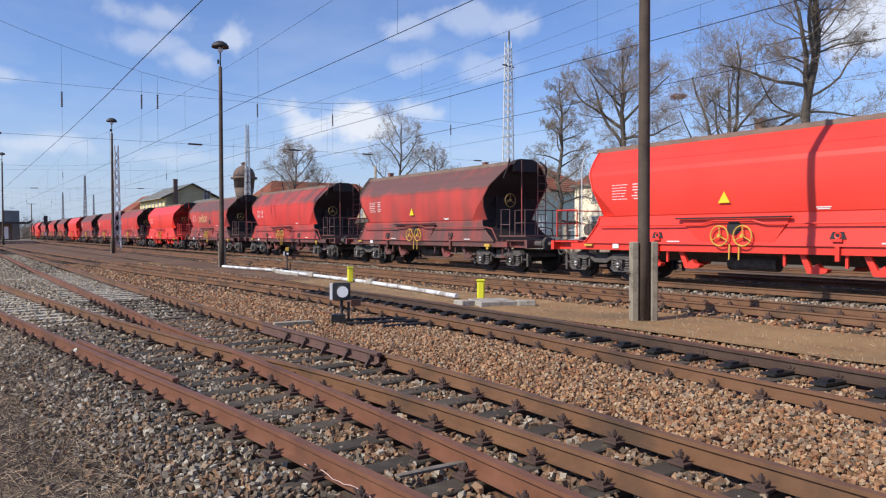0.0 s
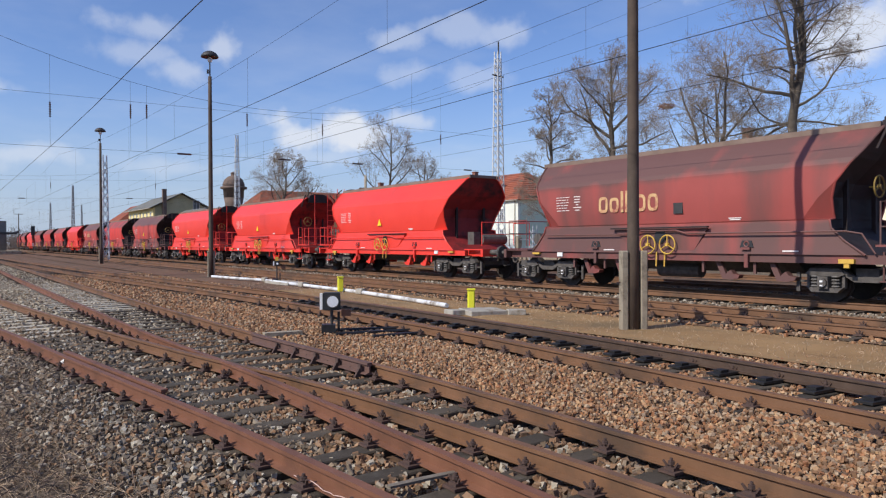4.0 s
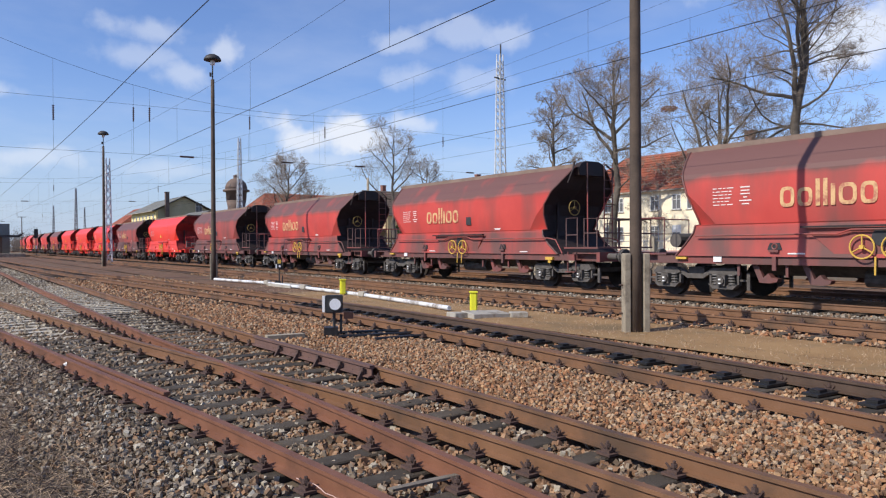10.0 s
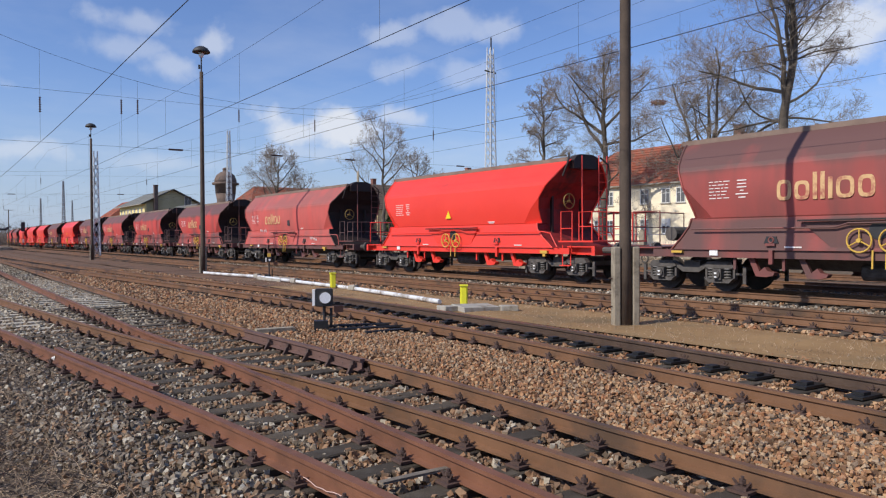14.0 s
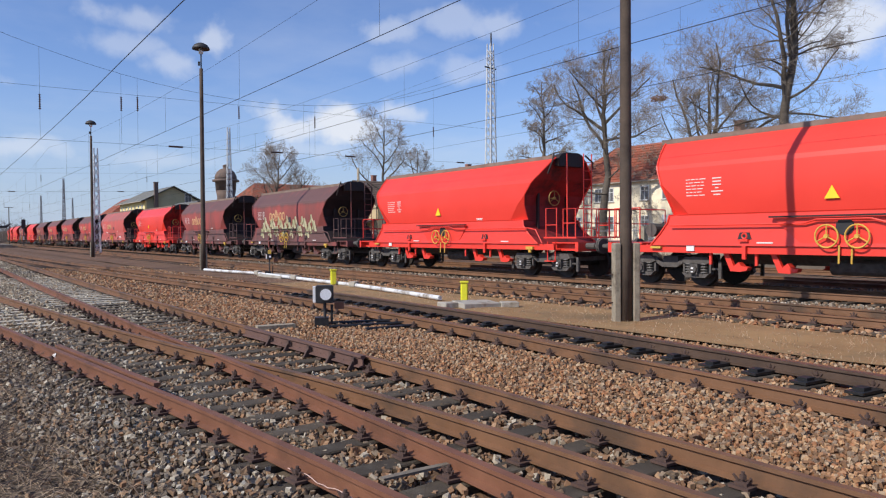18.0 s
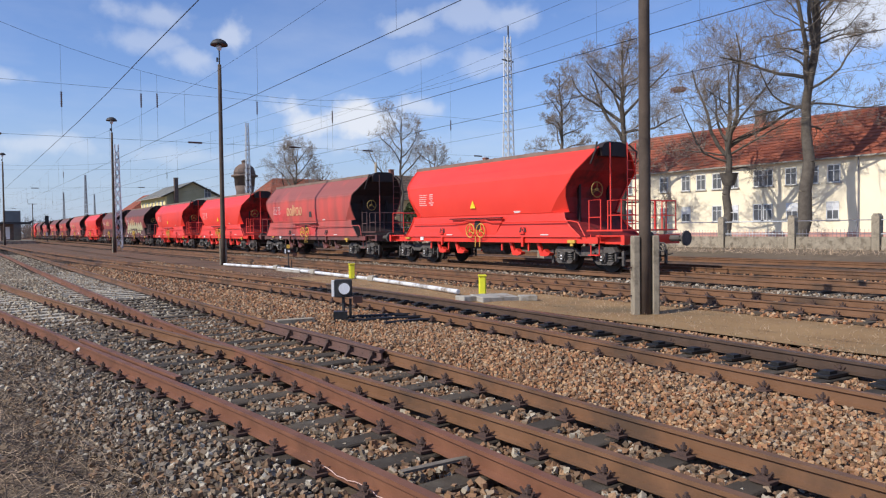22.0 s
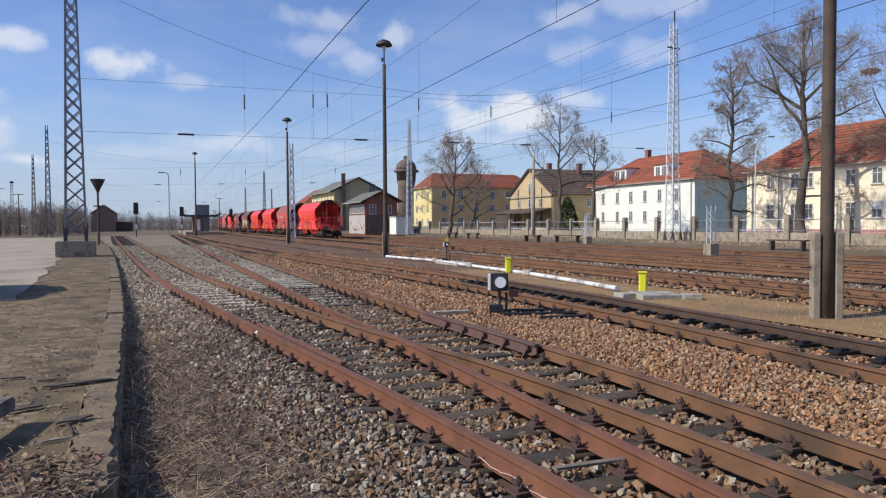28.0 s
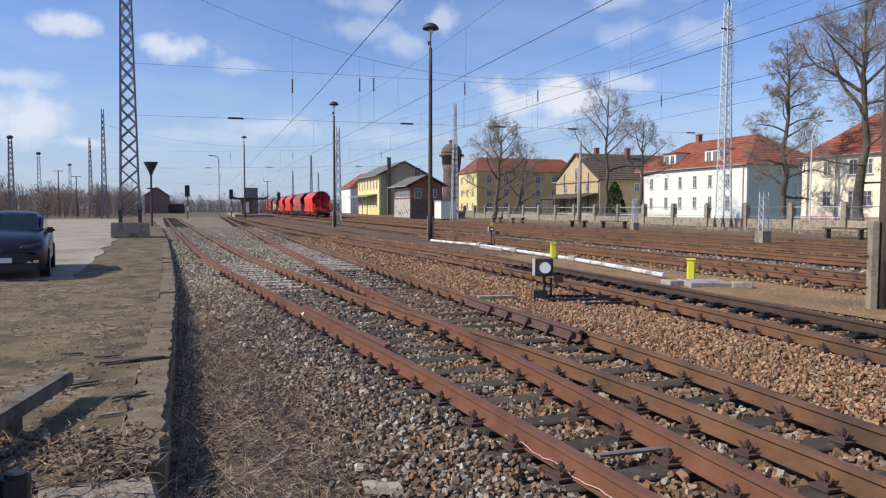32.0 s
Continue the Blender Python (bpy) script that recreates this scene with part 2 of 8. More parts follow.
M_STONE_RUST = stone_mat("rusty_ballast", [(0.265, 0.139, 0.067), (0.350, 0.189, 0.096), (0.180, 0.095, 0.047), (0.403, 0.246, 0.129), (0.223, 0.153, 0.099), (0.297, 0.133, 0.059), (0.360, 0.256, 0.161), (0.159, 0.092, 0.050)])
M_CONCRETE = mat("weathered_concrete", (0.27, 0.225, 0.16), (0.39, 0.335, 0.25), 2.5, 0.9, 0, 0.5, 45, stain=(0.15, 0.12, 0.085), stain_scale=2.4, stain_lo=0.47, stain_hi=0.66, object_random=0.1)
M_PALE = mat("pale_concrete_slab", (0.33, 0.30, 0.25), (0.46, 0.43, 0.37), 3, 0.9, 0, 0.4, 45, stain=(0.22, 0.18, 0.13), stain_scale=2.5)
M_POLE = mat("tarred_wooden_pole", (0.055, 0.038, 0.028), (0.11, 0.078, 0.055), 2.0, 0.85, 0, 0.5, 35)
M_STEEL_DARK = mat("dark_painted_steel", (0.035, 0.034, 0.035), (0.06, 0.057, 0.055), 5, 0.6, 0.2, 0.1, 60)
M_STEEL_PALE = mat("pale_grey_painted_steel", (0.50, 0.52, 0.53), (0.61, 0.63, 0.64), 4, 0.55, 0.0, 0.1, 60, stain=(0.30, 0.29, 0.28), stain_scale=2.2, stain_lo=0.55, stain_hi=0.68)
M_STEEL_MID = mat("grey_violet_steel", (0.17, 0.165, 0.18), (0.23, 0.22, 0.24), 4, 0.6, 0.1, 0.1, 60)
M_YELLOW = mat("signal_yellow_plastic", (0.72, 0.70, 0.03), (0.78, 0.75, 0.05), 4, 0.45, 0, 0.05, 60)
M_WHITE = mat("white_paint", (0.76, 0.75, 0.72), (0.82, 0.81, 0.79), 3, 0.6, 0, 0.1, 50)
M_LENS = mat("milky_lens", (0.70, 0.71, 0.73), (0.76, 0.77, 0.79), 3, 0.3, 0, 0.0, 50)
M_BLACK = mat("black_housing", (0.018, 0.018, 0.02), (0.03, 0.03, 0.032), 5, 0.55, 0, 0.05, 50)
M_WIRE = mat("dark_wire", (0.03, 0.03, 0.032), (0.05, 0.05, 0.05), 5, 0.5, 0.5, 0, 50)
M_INSUL = mat("brown_insulator", (0.05, 0.025, 0.02), (0.08, 0.04, 0.03), 5, 0.3, 0, 0, 50)

# ---- mesh helpers ----
def box(bm, c, s, turn=None):
    r = bmesh.ops.create_cube(bm, size=1.0)
    m = Matrix.Translation(c) @ (turn or Matrix()) @ Matrix.Diagonal((*s, 1))
    bmesh.ops.transform(bm, matrix=m, verts=r["verts"])
    return r["verts"]


def tube(bm, p, q, r, r2=None, seg=8, caps=True):
    p, q = Vector(p), Vector(q)
    d = q - p
    c = bmesh.ops.create_cone(bm, cap_ends=caps, segments=seg, radius1=r, radius2=r if r2 is None else r2, depth=d.length)
    m = Matrix.Translation((p + q) / 2) @ d.to_track_quat("Z", "Y").to_matrix().to_4x4()
    bmesh.ops.transform(bm, matrix=m, verts=c["verts"])
    return c["verts"]


def path_tube(bm, pts, r, seg=6):
    """One bent tube through all the points."""
    pts = [Vector(p) for p in pts]
    n = len(pts)
    tan = [(pts[min(i + 1, n - 1)] - pts[max(i - 1, 0)]).normalized() for i in range(n)]
    q = tan[0].to_track_quat("Z", "Y")
    rings = []
    for i in range(n):
        if i:
            q = tan[i - 1].rotation_difference(tan[i]) @ q
        rings.append([bm.verts.new(pts[i] + q @ Vector((r * math.cos(2 * math.pi * k / seg), r * math.sin(2 * math.pi * k / seg), 0))) for k in range(seg)])
    for a, b in zip(rings, rings[1:]):
        for k in range(seg):
            bm.faces.new((a[k], a[(k + 1) % seg], b[(k + 1) % seg], b[k]))
    bm.faces.new(rings[0][::-1]), bm.faces.new(rings[-1])


def prism(bm, outline, axis, lo, hi):
    """An outline of (u, v) pulled along an axis: x takes (y, z), y takes (x, z), z takes (x, y)."""
    put = {"x": lambda u, v, w: (w, u, v), "y": lambda u, v, w: (u, w, v), "z": lambda u, v, w: (u, v, w)}[axis]
    a = [bm.verts.new(put(u, v, lo)) for u, v in outline]
    b = [bm.verts.new(put(u, v, hi)) for u, v in outline]
    k = len(outline)
    bm.faces.new(a), bm.faces.new(b[::-1])
    for i in range(k):
        bm.faces.new((a[i], b[i], b[(i + 1) % k], a[(i + 1) % k]))


def lathe(bm, prof, seg=16, centre=(0, 0, 0)):
    rings = []
    for r, z in prof:
        rings.append([bm.verts.new((centre[0] + r * math.cos(2 * math.pi * i / seg), centre[1] + r * math.sin(2 * math.pi * i / seg), centre[2] + z)) for i in range(seg)])
    for a, b in zip(rings, rings[1:]):
        for i in range(seg):
            bm.faces.new((a[i], a[(i + 1) % seg], b[(i + 1) % seg], b[i]))
    bm.faces.new(rings[0][::-1]), bm.faces.new(rings[-1])


def ring(bm, c, axis, R, r, seg=20, tseg=6):
    """A torus round the given axis."""
    q = Vector(axis).to_track_quat("Z", "Y").to_matrix()
    rows = []
    for i in range(seg):
        a = 2 * math.pi * i / seg
        row = []
        for j in range(tseg):
            b = 2 * math.pi * j / tseg
            v = Vector(((R + r * math.cos(b)) * math.cos(a), (R + r * math.cos(b)) * math.sin(a), r * math.sin(b)))
            row.append(bm.verts.new(Vector(c) + q @ v))
        rows.append(row)
    for i in range(seg):
        for j in range(tseg):
            bm.faces.new((rows[i][j], rows[(i + 1) % seg][j], rows[(i + 1) % seg][(j + 1) % tseg], rows[i][(j + 1) % tseg]))


def mesh_of(name, bm, materials, smooth=False):
    bmesh.ops.recalc_face_normals(bm, faces=bm.faces)
    me = bpy.data.meshes.new(name)
    bm.to_mesh(me)
    bm.free()
    for m in (materials if isinstance(materials, (list, tuple)) else [materials]):
        me.materials.append(m)
    if smooth:
        for p in me.polygons:
            p.use_smooth = True
    return me


def part(name, bm, material, parent=None, label="", smooth=False, kind=""):
    ob = new(name, mesh_of(name, bm, material, smooth))
    ob.parent = parent
    if label or kind:
        tagged(ob, label=label, kind=kind)
    return ob


def piece(name, me, parent, m):
    ob = new(name, me)
    ob.parent = parent
    ob.matrix_basis = m
    return ob


def empty(name, m=None, **tags):
    ob = new(name)
    ob.empty_display_size = 0.2
    if m is not None:
        ob.matrix_basis = m
    return tagged(ob, **tags)


def raw(name, verts, faces, material, smooth=False):
    me = bpy.data.meshes.new(name)
    me.from_pydata(verts, [], faces)
    me.materials.append(material)
    if smooth:
        me.polygons.foreach_set("use_smooth", [True] * len(me.polygons))
    me.update()
    return me


def smooth_line(pts, y):
    """x of a line given by (y, x) at y, eased between its points."""
    ys = [p[0] for p in pts]
    i = max(0, min(len(pts) - 2, int(np.searchsorted(ys, y)) - 1))
    def slope(k):
        if k == 0 or k == len(pts) - 1:
            j = min(k, len(pts) - 2)
            return (pts[j + 1][1] - pts[j][1]) / (pts[j + 1][0] - pts[j][0])
        return (pts[k + 1][1] - pts[k - 1][1]) / (pts[k + 1][0] - pts[k - 1][0])
    (a, xa), (b, xb) = pts[i], pts[i + 1]
    h, s = b - a, (y - a) / (b - a)
    if s < 0 or s > 1:
        return xa + slope(i) * (y - a) if s < 0 else xb + slope(i + 1) * (y - b)
    return (2 * s**3 - 3 * s**2 + 1) * xa + (s**3 - 2 * s**2 + s) * h * slope(i) + (-2 * s**3 + 3 * s**2) * xb + (s**3 - s**2) * h * slope(i + 1)
# ---- ground ----
YARD = -0.21     # level between the tracks; railheads lie at 0
RAMP_EDGE = [(4.0, -0.24), (9.0, -0.37), (15.0, -0.55), (30.0, -1.30), (49.0, -2.45), (75.0, -4.3), (110.0, -7.0)]
TOE = -0.31      # ground at the foot of the ramp


def hump(x, y, s=1.0):
    return noise.noise((x * s, y * s, 3.1))


def bed_level(x, y):
    """Crushed stone falls away beside the outer siding."""
    left = smooth_line(LINE_L, y) - 1.25
    return YARD + (TOE - YARD) * min(1.0, max(0.0, (left - x) / 0.75)) - (0.03 if x > left + 0.3 else 0.0)


def sheet(name, xs, ys, z, material, rough=0.03, scale=0.7):
    verts = [(x(y) if callable(x) else x, y) for y in ys for x in xs]
    verts = [(x, y, (z(x, y) if callable(z) else z) + rough * hump(x, y, scale)) for x, y in verts]
    k = len(xs)
    faces = [(j * k + i, j * k + i + 1, (j + 1) * k + i + 1, (j + 1) * k + i) for j in range(len(ys) - 1) for i in range(k - 1)]
    return tagged(new(name, raw(name, verts, faces, material, True)), kind="structure")


def steps(a, b, first, grow=1.12):
    out, s = [a], first
    while out[-1] < b:
        out.append(min(b, out[-1] + s))
        s *= grow
    return out


RAIL_LA = [(-10, 2.75), (0, 2.50), (3.5, 2.27), (5.2, 2.13), (6.3, 2.03), (7.0, 1.95), (8.4, 1.77), (11.4, 1.41), (13.6, 1.16), (16.4, 0.82), (20.7, 0.36), (31.6, -0.50), (60, -2.25), (88, -3.92), (140, -6.8)]
RAIL_LB = [(-10, 4.05), (3.0, 3.71), (3.8, 3.69), (4.6, 3.66), (5.4, 3.62), (6.3, 3.55), (7.4, 3.43), (8.2, 3.31), (9.0, 3.16), (10.1, 2.97), (11.3, 2.80), (12.9, 2.58), (14.8, 2.36), (17.2, 2.11), (20.5, 1.77), (25.4, 1.31), (36.4, 0.60), (65, -1.10), (88, -2.45), (140, -5.3)]
RAIL_RA = [(-10, 2.95), (3.2, 3.03), (5.0, 3.06), (7.5, 3.09), (9.6, 3.07), (12.5, 2.98), (15, 2.97), (18.5, 2.98), (25, 2.98), (35, 2.98), (60, 3.1), (150, 3.2)]
RAIL_RB = [(-10, 4.46), (3.6, 4.54), (5.5, 4.59), (6.5, 4.60), (8.2, 4.57), (9.6, 4.53), (12, 4.45), (15, 4.43), (18.5, 4.42), (25, 4.41), (35, 4.44), (60, 4.58), (150, 4.68)]
LINE_L = [(-20, 3.6), (-8, 3.52), (0, 3.22), (3, 3.03), (5.3, 2.85), (8.2, 2.53), (11, 2.12), (13.5, 1.80), (17, 1.42), (22, 0.93), (34, -0.03), (60, -1.75), (88, -3.4), (140, -6.0)]
LINE_B = [(-20, 6.4), (0, 7.38), (4, 7.70), (7, 7.93), (10, 8.15), (18, 8.25), (26, 7.85), (34, 7.30), (60, 6.1), (100, 5.2), (150, 4.9)]

far_x = [-2500, -900, -400, -200] + [-120 + 8 * i for i in range(38)] + [200, 300, 500, 1000, 2500]
far_y = [-2500, -600, -200, -80] + [-40 + 10 * i for i in range(44)] + [450, 600, 900, 1500, 3000]
tagged(sheet("ground", far_x, far_y, lambda x, y: -0.50 + 0.65 * min(1, max(0, (x - 33) / 8)) + 0.42 * min(1, max(0, (y - 125) / 40)) - 0.8 * min(1, max(0, (y - 300) / 300)), M_GROUND, 0.05, 0.05),
       label="brown yard soil with dry grass reaching to the horizon", category="ground")
near_y = steps(-12, 160, 0.22, 1.04)


def across(x0, x1, n):
    return [x0 + (x1 - x0) * i / n for i in range(n + 1)]


edge = lambda y: smooth_line(RAMP_EDGE, y)
bed_l = sheet("ground_grey_bed", [lambda y, f=f: edge(y) * (1 - f) + 2.6 * f for f in across(0, 1, 22)], [y for y in near_y if y < 16.2], lambda x, y: bed_level(x, y), M_BED_GREY, 0.04, 1.3)
tagged(sheet("ground_pale_bed", [lambda y, f=f: edge(y) * (1 - f) + 2.6 * f for f in across(0, 1, 22)], [y for y in near_y if y > 15.2], lambda x, y: bed_level(x, y) - 0.004, M_BED_PALE, 0.04, 1.3), label="pale gravel along the curved siding", category="ground")
tagged(sheet("ground_pale_bed", across(2.6, 4.9, 10), [y for y in near_y if 14 < y < 70], YARD - 0.022, M_BED_PALE, 0.03, 1.2), label="pale gravel in the straight siding", category="ground")
tagged(bed_l, label="grey crushed stone and soil beside the nearest turnout", category="ground")
tagged(sheet("ground_rust_bed", across(2.6, 9.9, 30), near_y, lambda x, y: YARD - (0.03 if x < 4.9 else 0.0), M_BED_RUST, 0.03, 1.2), label="rust-brown crushed stone between the sidings", category="ground")
tagged(sheet("ground_sand_strip", across(9.9, 12.55, 10), [y for y in near_y if y < 25], -0.16, M_SAND, 0.04, 0.9), label="sandy strip with dry yellow grass", category="ground")
tagged(sheet("ground_far_strip", across(9.9, 12.55, 6), [y for y in near_y if y > 22], -0.175, M_BED_RUST, 0.04, 0.9), label="brown stony ground between the tracks", category="ground")
tagged(sheet("ground_main_bed", across(12.55, 34.5, 60), near_y, lambda x, y: -0.145 if x < 21 else -0.19, M_BED_RUST, 0.03, 1.2), label="brown crushed stone under the running lines", category="ground")

# loading ramp with its kerb of worn stones
ramp_y = [y for y in near_y if 4.2 < y < 112]
tagged(sheet("ramp", [lambda y, f=f: edge(y) - 0.30 - f for f in (60, 40, 25, 16, 11, 8, 6, 5, 4, 3.2, 2.6, 2.1, 1.6, 1.2, 0.8, 0.4, 0.0)], ramp_y, 0.0, M_RAMP, 0.018, 0.5),
       label="gravelled loading ramp with dry grass along its kerb", category="loading ramp")
tagged(sheet("ground_ramp_foot", across(-14, -0.05, 26), [y for y in near_y if y < 5.1], lambda x, y: -0.38 + 0.36 * min(1, max(0, (y - 1.9) / 2.2)) * min(1, max(0, (-0.2 - x) / 0.5)), M_LITTER, 0.06, 1.6),
       label="rough soil with dead grass and rubble at the ramp's end", category="ground")
M_DRIVE = mat("pale_packed_gravel", (0.30, 0.25, 0.185), (0.42, 0.36, 0.275), 0.5, 0.95, 0, 0.6, 20, stain=(0.24, 0.19, 0.125), stain_scale=0.35)
tagged(sheet("ramp_driveway", [lambda y, f=f: edge(y) - (2.1 + 0.5 * hump(0, y, 0.35) + 0.02 * (y - 20)) * (1 - f) - 34 * f for f in across(0, 1, 14)], [y for y in ramp_y if y > 16.5], lambda x, y: 0.012 + 0.006 * min(1.0, (y - 16.5) / 10), M_DRIVE, 0.018, 0.5),
       label="pale packed gravel driveway on the loading ramp", category="driveway")
kerb = empty("ramp_kerb", label="worn stone kerb along the edge of the loading ramp", category="kerb")
y = 4.7
while y < 70:
    L = random.uniform(0.8, 1.25)
    bm = bmesh.new()
    box(bm, (0, 0, -0.24), (0.30, L - 0.006, 0.50))
    bmesh.ops.subdivide_edges(bm, edges=[e for e in bm.edges if abs(e.verts[0].co.y - e.verts[1].co.y) > 0.3], cuts=6)
    bmesh.ops.bevel(bm, geom=[e for e in bm.edges if abs(e.verts[0].co.z - e.verts[1].co.z) < 0.01 and e.verts[0].co.z > 0 and e.verts[0].co.x > 0.1 and e.verts[1].co.x > 0.1], offset=0.035, segments=2, affect="EDGES")
    for v in bm.verts:
        if abs(v.co.y) < L / 2 - 0.02:
            v.co += Vector((0.05 * hump(v.co.x * 3 + y, v.co.y * 6 + v.co.z * 4, 1.3), 0, 0.035 * hump(v.co.y * 5 + y, v.co.x * 7, 1.3)))
    part("kerb_stone", bm, M_RAMP_EDGE, kerb).matrix_basis = pose(edge(y + L / 2) - 0.15, y + L / 2, random.uniform(-0.03, 0.005), 0, 0, math.degrees(math.atan(0.03)) + random.uniform(-1, 1))
    y += L
# ---- tracks ----
RAIL = [(-0.036, 0), (-0.036, -0.03), (-0.010, -0.045), (-0.010, -0.122), (-0.062, -0.138), (-0.062, -0.149), (0.062, -0.149), (0.062, -0.138), (0.010, -0.122), (0.010, -0.045), (0.036, -0.03), (0.036, 0)]


def rail_mesh(name, line, y0, y1, dz=0.0, material=None, side=0.0):
    """A rail along the line x(y), set off sideways by side metres."""
    ys = []
    y = y0
    while y < y1:
        ys.append(y)
        y += 0.6 if y < 30 else 1.5 if y < 90 else 4.0
    ys.append(y1)
    verts, k = [], len(RAIL)
    for y in ys:
        x, s = line(y), (line(y + 0.1) - line(y - 0.1)) / 0.2
        L = math.hypot(1, s)
        nx, ny = 1 / L, -s / L
        for u, v in RAIL:
            verts.append((x + nx * (side + u), y + ny * (side + u), v + dz))
    faces = [tuple(range(k)), tuple(reversed(range(len(verts) - k, len(verts))))]
    for j in range(len(ys) - 1):
        for i in range(k):
            a, b = j * k + i, j * k + (i + 1) % k
            faces.append((a, a + k, b + k, b))
    return raw(name, verts, faces, material or M_RAIL)


def clip_mesh():
    bm = bmesh.new()
    box(bm, (0, 0, 0.010), (0.12, 0.15, 0.020))
    box(bm, (0, 0, 0.030), (0.06, 0.09, 0.024))
    tube(bm, (0, 0, 0.04), (0, 0, 0.108), 0.013, seg=6)
    tube(bm, (0, 0, 0.060), (0, 0, 0.086), 0.026, seg=6)
    tube(bm, (0.0, -0.035, 0.042), (0.012, -0.066, 0.082), 0.012, 0.009, seg=5)
    tube(bm, (0.0, 0.035, 0.042), (0.012, 0.066, 0.082), 0.012, 0.009, seg=5)
    return mesh_of("rail_clip", bm, M_CLIP)


def sleeper_mesh(length, material):
    bm = bmesh.new()
    v = box(bm, (0, 0, -0.07), (length, 0.21, 0.14))
    bmesh.ops.bevel(bm, geom=[e for e in bm.edges], offset=0.012, segments=1, affect="EDGES")
    for q in bm.verts:
        q.co += Vector((0.03 * noise.noise(q.co * 7.0), 0.012 * noise.noise(q.co * 5.0 + Vector((3, 0, 0))), 0.008 * noise.noise(q.co * 3.0)))
    return mesh_of("sleeper", bm, material)


def plain_sleeper(length, material):
    bm = bmesh.new()
    box(bm, (0, 0, -0.07), (length, 0.25, 0.14))
    return mesh_of("sleeper", bm, material)


SPOTS = []
CLIP = clip_mesh()
SLEEPERS = {}


def heading(line, y):
    return -math.degrees(math.atan((line(y + 0.1) - line(y - 0.1)) / 0.2))


def merge(name, items, material):
    """One mesh out of many placed copies of small meshes."""
    vs, fs, base = [], [], 0
    for me, m in items:
        co = np.empty(len(me.vertices) * 3)
        me.vertices.foreach_get("co", co)
        co = co.reshape(-1, 3) @ np.array(m.to_3x3()).T + np.array(m.translation)
        vs.extend(map(tuple, co))
        fs.extend(tuple(base + i for i in p.vertices) for p in me.polygons)
        base += len(co)
    return raw(name, vs, fs, material)


def track(label, left, right, y0, y1, dz=0.0, near=(2, 16), length=2.6, material=None, pale=None, pitch=0.63, clip_to=20, rail_material=None, sleepers_from=-99):
    """A track between two rail lines x(y): rails, sleepers and clips; near ones are parts, the rest is joined."""
    t = empty("railway_track", label=label, category="railway track", group="railway tracks")
    mid = lambda y: (left(y) + right(y)) / 2
    for k, line in enumerate((left, right)):
        piece("rail", rail_mesh("rail", line, y0, y1, dz, rail_material or (M_RAIL, M_RAIL_B)[k]), t, Matrix())
    rest, clips = {}, []
    y = y0 + 0.3
    while y < y1 - 0.3:
        mt = M_SLEEPER_PALE if pale and pale[0] < y < pale[1] else (material or M_SLEEPER)
        key = (round(length, 2), mt.name)
        if key not in SLEEPERS:
            SLEEPERS[key] = sleeper_mesh(length, mt)
        a = heading(mid, y)
        m = pose(mid(y), y, dz - (0.172 if y < 15 else 0.185 if y < 24 else 0.203), 0, 0, a + random.uniform(-1.2, 1.2))
        SPOTS.append((mid(y), y, length / 2))
        if y < sleepers_from:
            pass
        elif near[0] < y < near[1]:
            piece("sleeper", SLEEPERS[key], t, m)
        else:
            rest.setdefault(mt.name, [mt, plain_sleeper(length, mt), []])[2].append(m)
        if sleepers_from < y < clip_to:
            for line in (left, right):
                for k in (-1, 1):
                    cm = pose(line(y), y, dz - 0.172, 0, 0, a) @ pose(k * 0.105, 0, 0.012, 0, 0, 0 if k > 0 else 180)
                    if near[0] < y < near[1]:
                        piece("rail_clip", CLIP, t, cm)
                    else:
                        clips.append((CLIP, cm))
        y += pitch * random.uniform(0.94, 1.06)
    for mt, me, ms in rest.values():
        tagged(piece("sleeper_row", merge("sleeper_row", [(me, m) for m in ms], mt), t, Matrix()), kind="stuff")
    if clips:
        tagged(piece("clip_row", merge("clip_row", clips, M_CLIP), t, Matrix()), kind="stuff")
    return t


TRACK_X = {"C": 13.9, "D": 18.15, "E": 22.8, "F": 29.6}
D_Z = 0.10
curve_l = lambda y: (smooth_line(RAIL_LA, y) + smooth_line(RAIL_LB, y)) / 2
curve_b = lambda y: smooth_line(LINE_B, y)


def main_line(y, x=18.15):
    """The running lines bend to the right far off."""
    return x + (max(0.0, y - 190) ** 2) / 1200


def along(pts):
    return lambda y: smooth_line(pts, y)


rail_la, rail_lb, rail_ra, rail_rb = along(RAIL_LA), along(RAIL_LB), along(RAIL_RA), along(RAIL_RB)
rail_ba, rail_bb = lambda y: curve_b(y) - 0.75, lambda y: curve_b(y) + 0.75
track("rusty curved siding on dark wooden sleepers, diverging from a turnout", rail_la, rail_lb, -6, 140, -0.003, (1.5, 13), 2.5, pale=(15, 26), pitch=0.66, sleepers_from=11.5)
track("rusty straight siding on dark wooden sleepers", rail_ra, rail_rb, -6, 150, 0.0, (1.5, 13), 2.5, pale=(20, 36), pitch=0.66, sleepers_from=11.5)
track("siding with oily switch blades and rust-brown rails", rail_ba, rail_bb, -8, 150, 0.0, (1.5, 14), 2.6, rail_material=M_RAIL_B)
for key, dz in (("C", 0.06), ("D", D_Z), ("E", 0.06), ("F", 0.0)):
    track("brown-railed running line in crushed stone", lambda y, x=TRACK_X[key]: main_line(y, x) - 0.75, lambda y, x=TRACK_X[key]: main_line(y, x) + 0.75, -30, 330, dz, (0, 0), 2.6, clip_to=18 if key == "C" else 0, rail_material=M_RAIL_B)

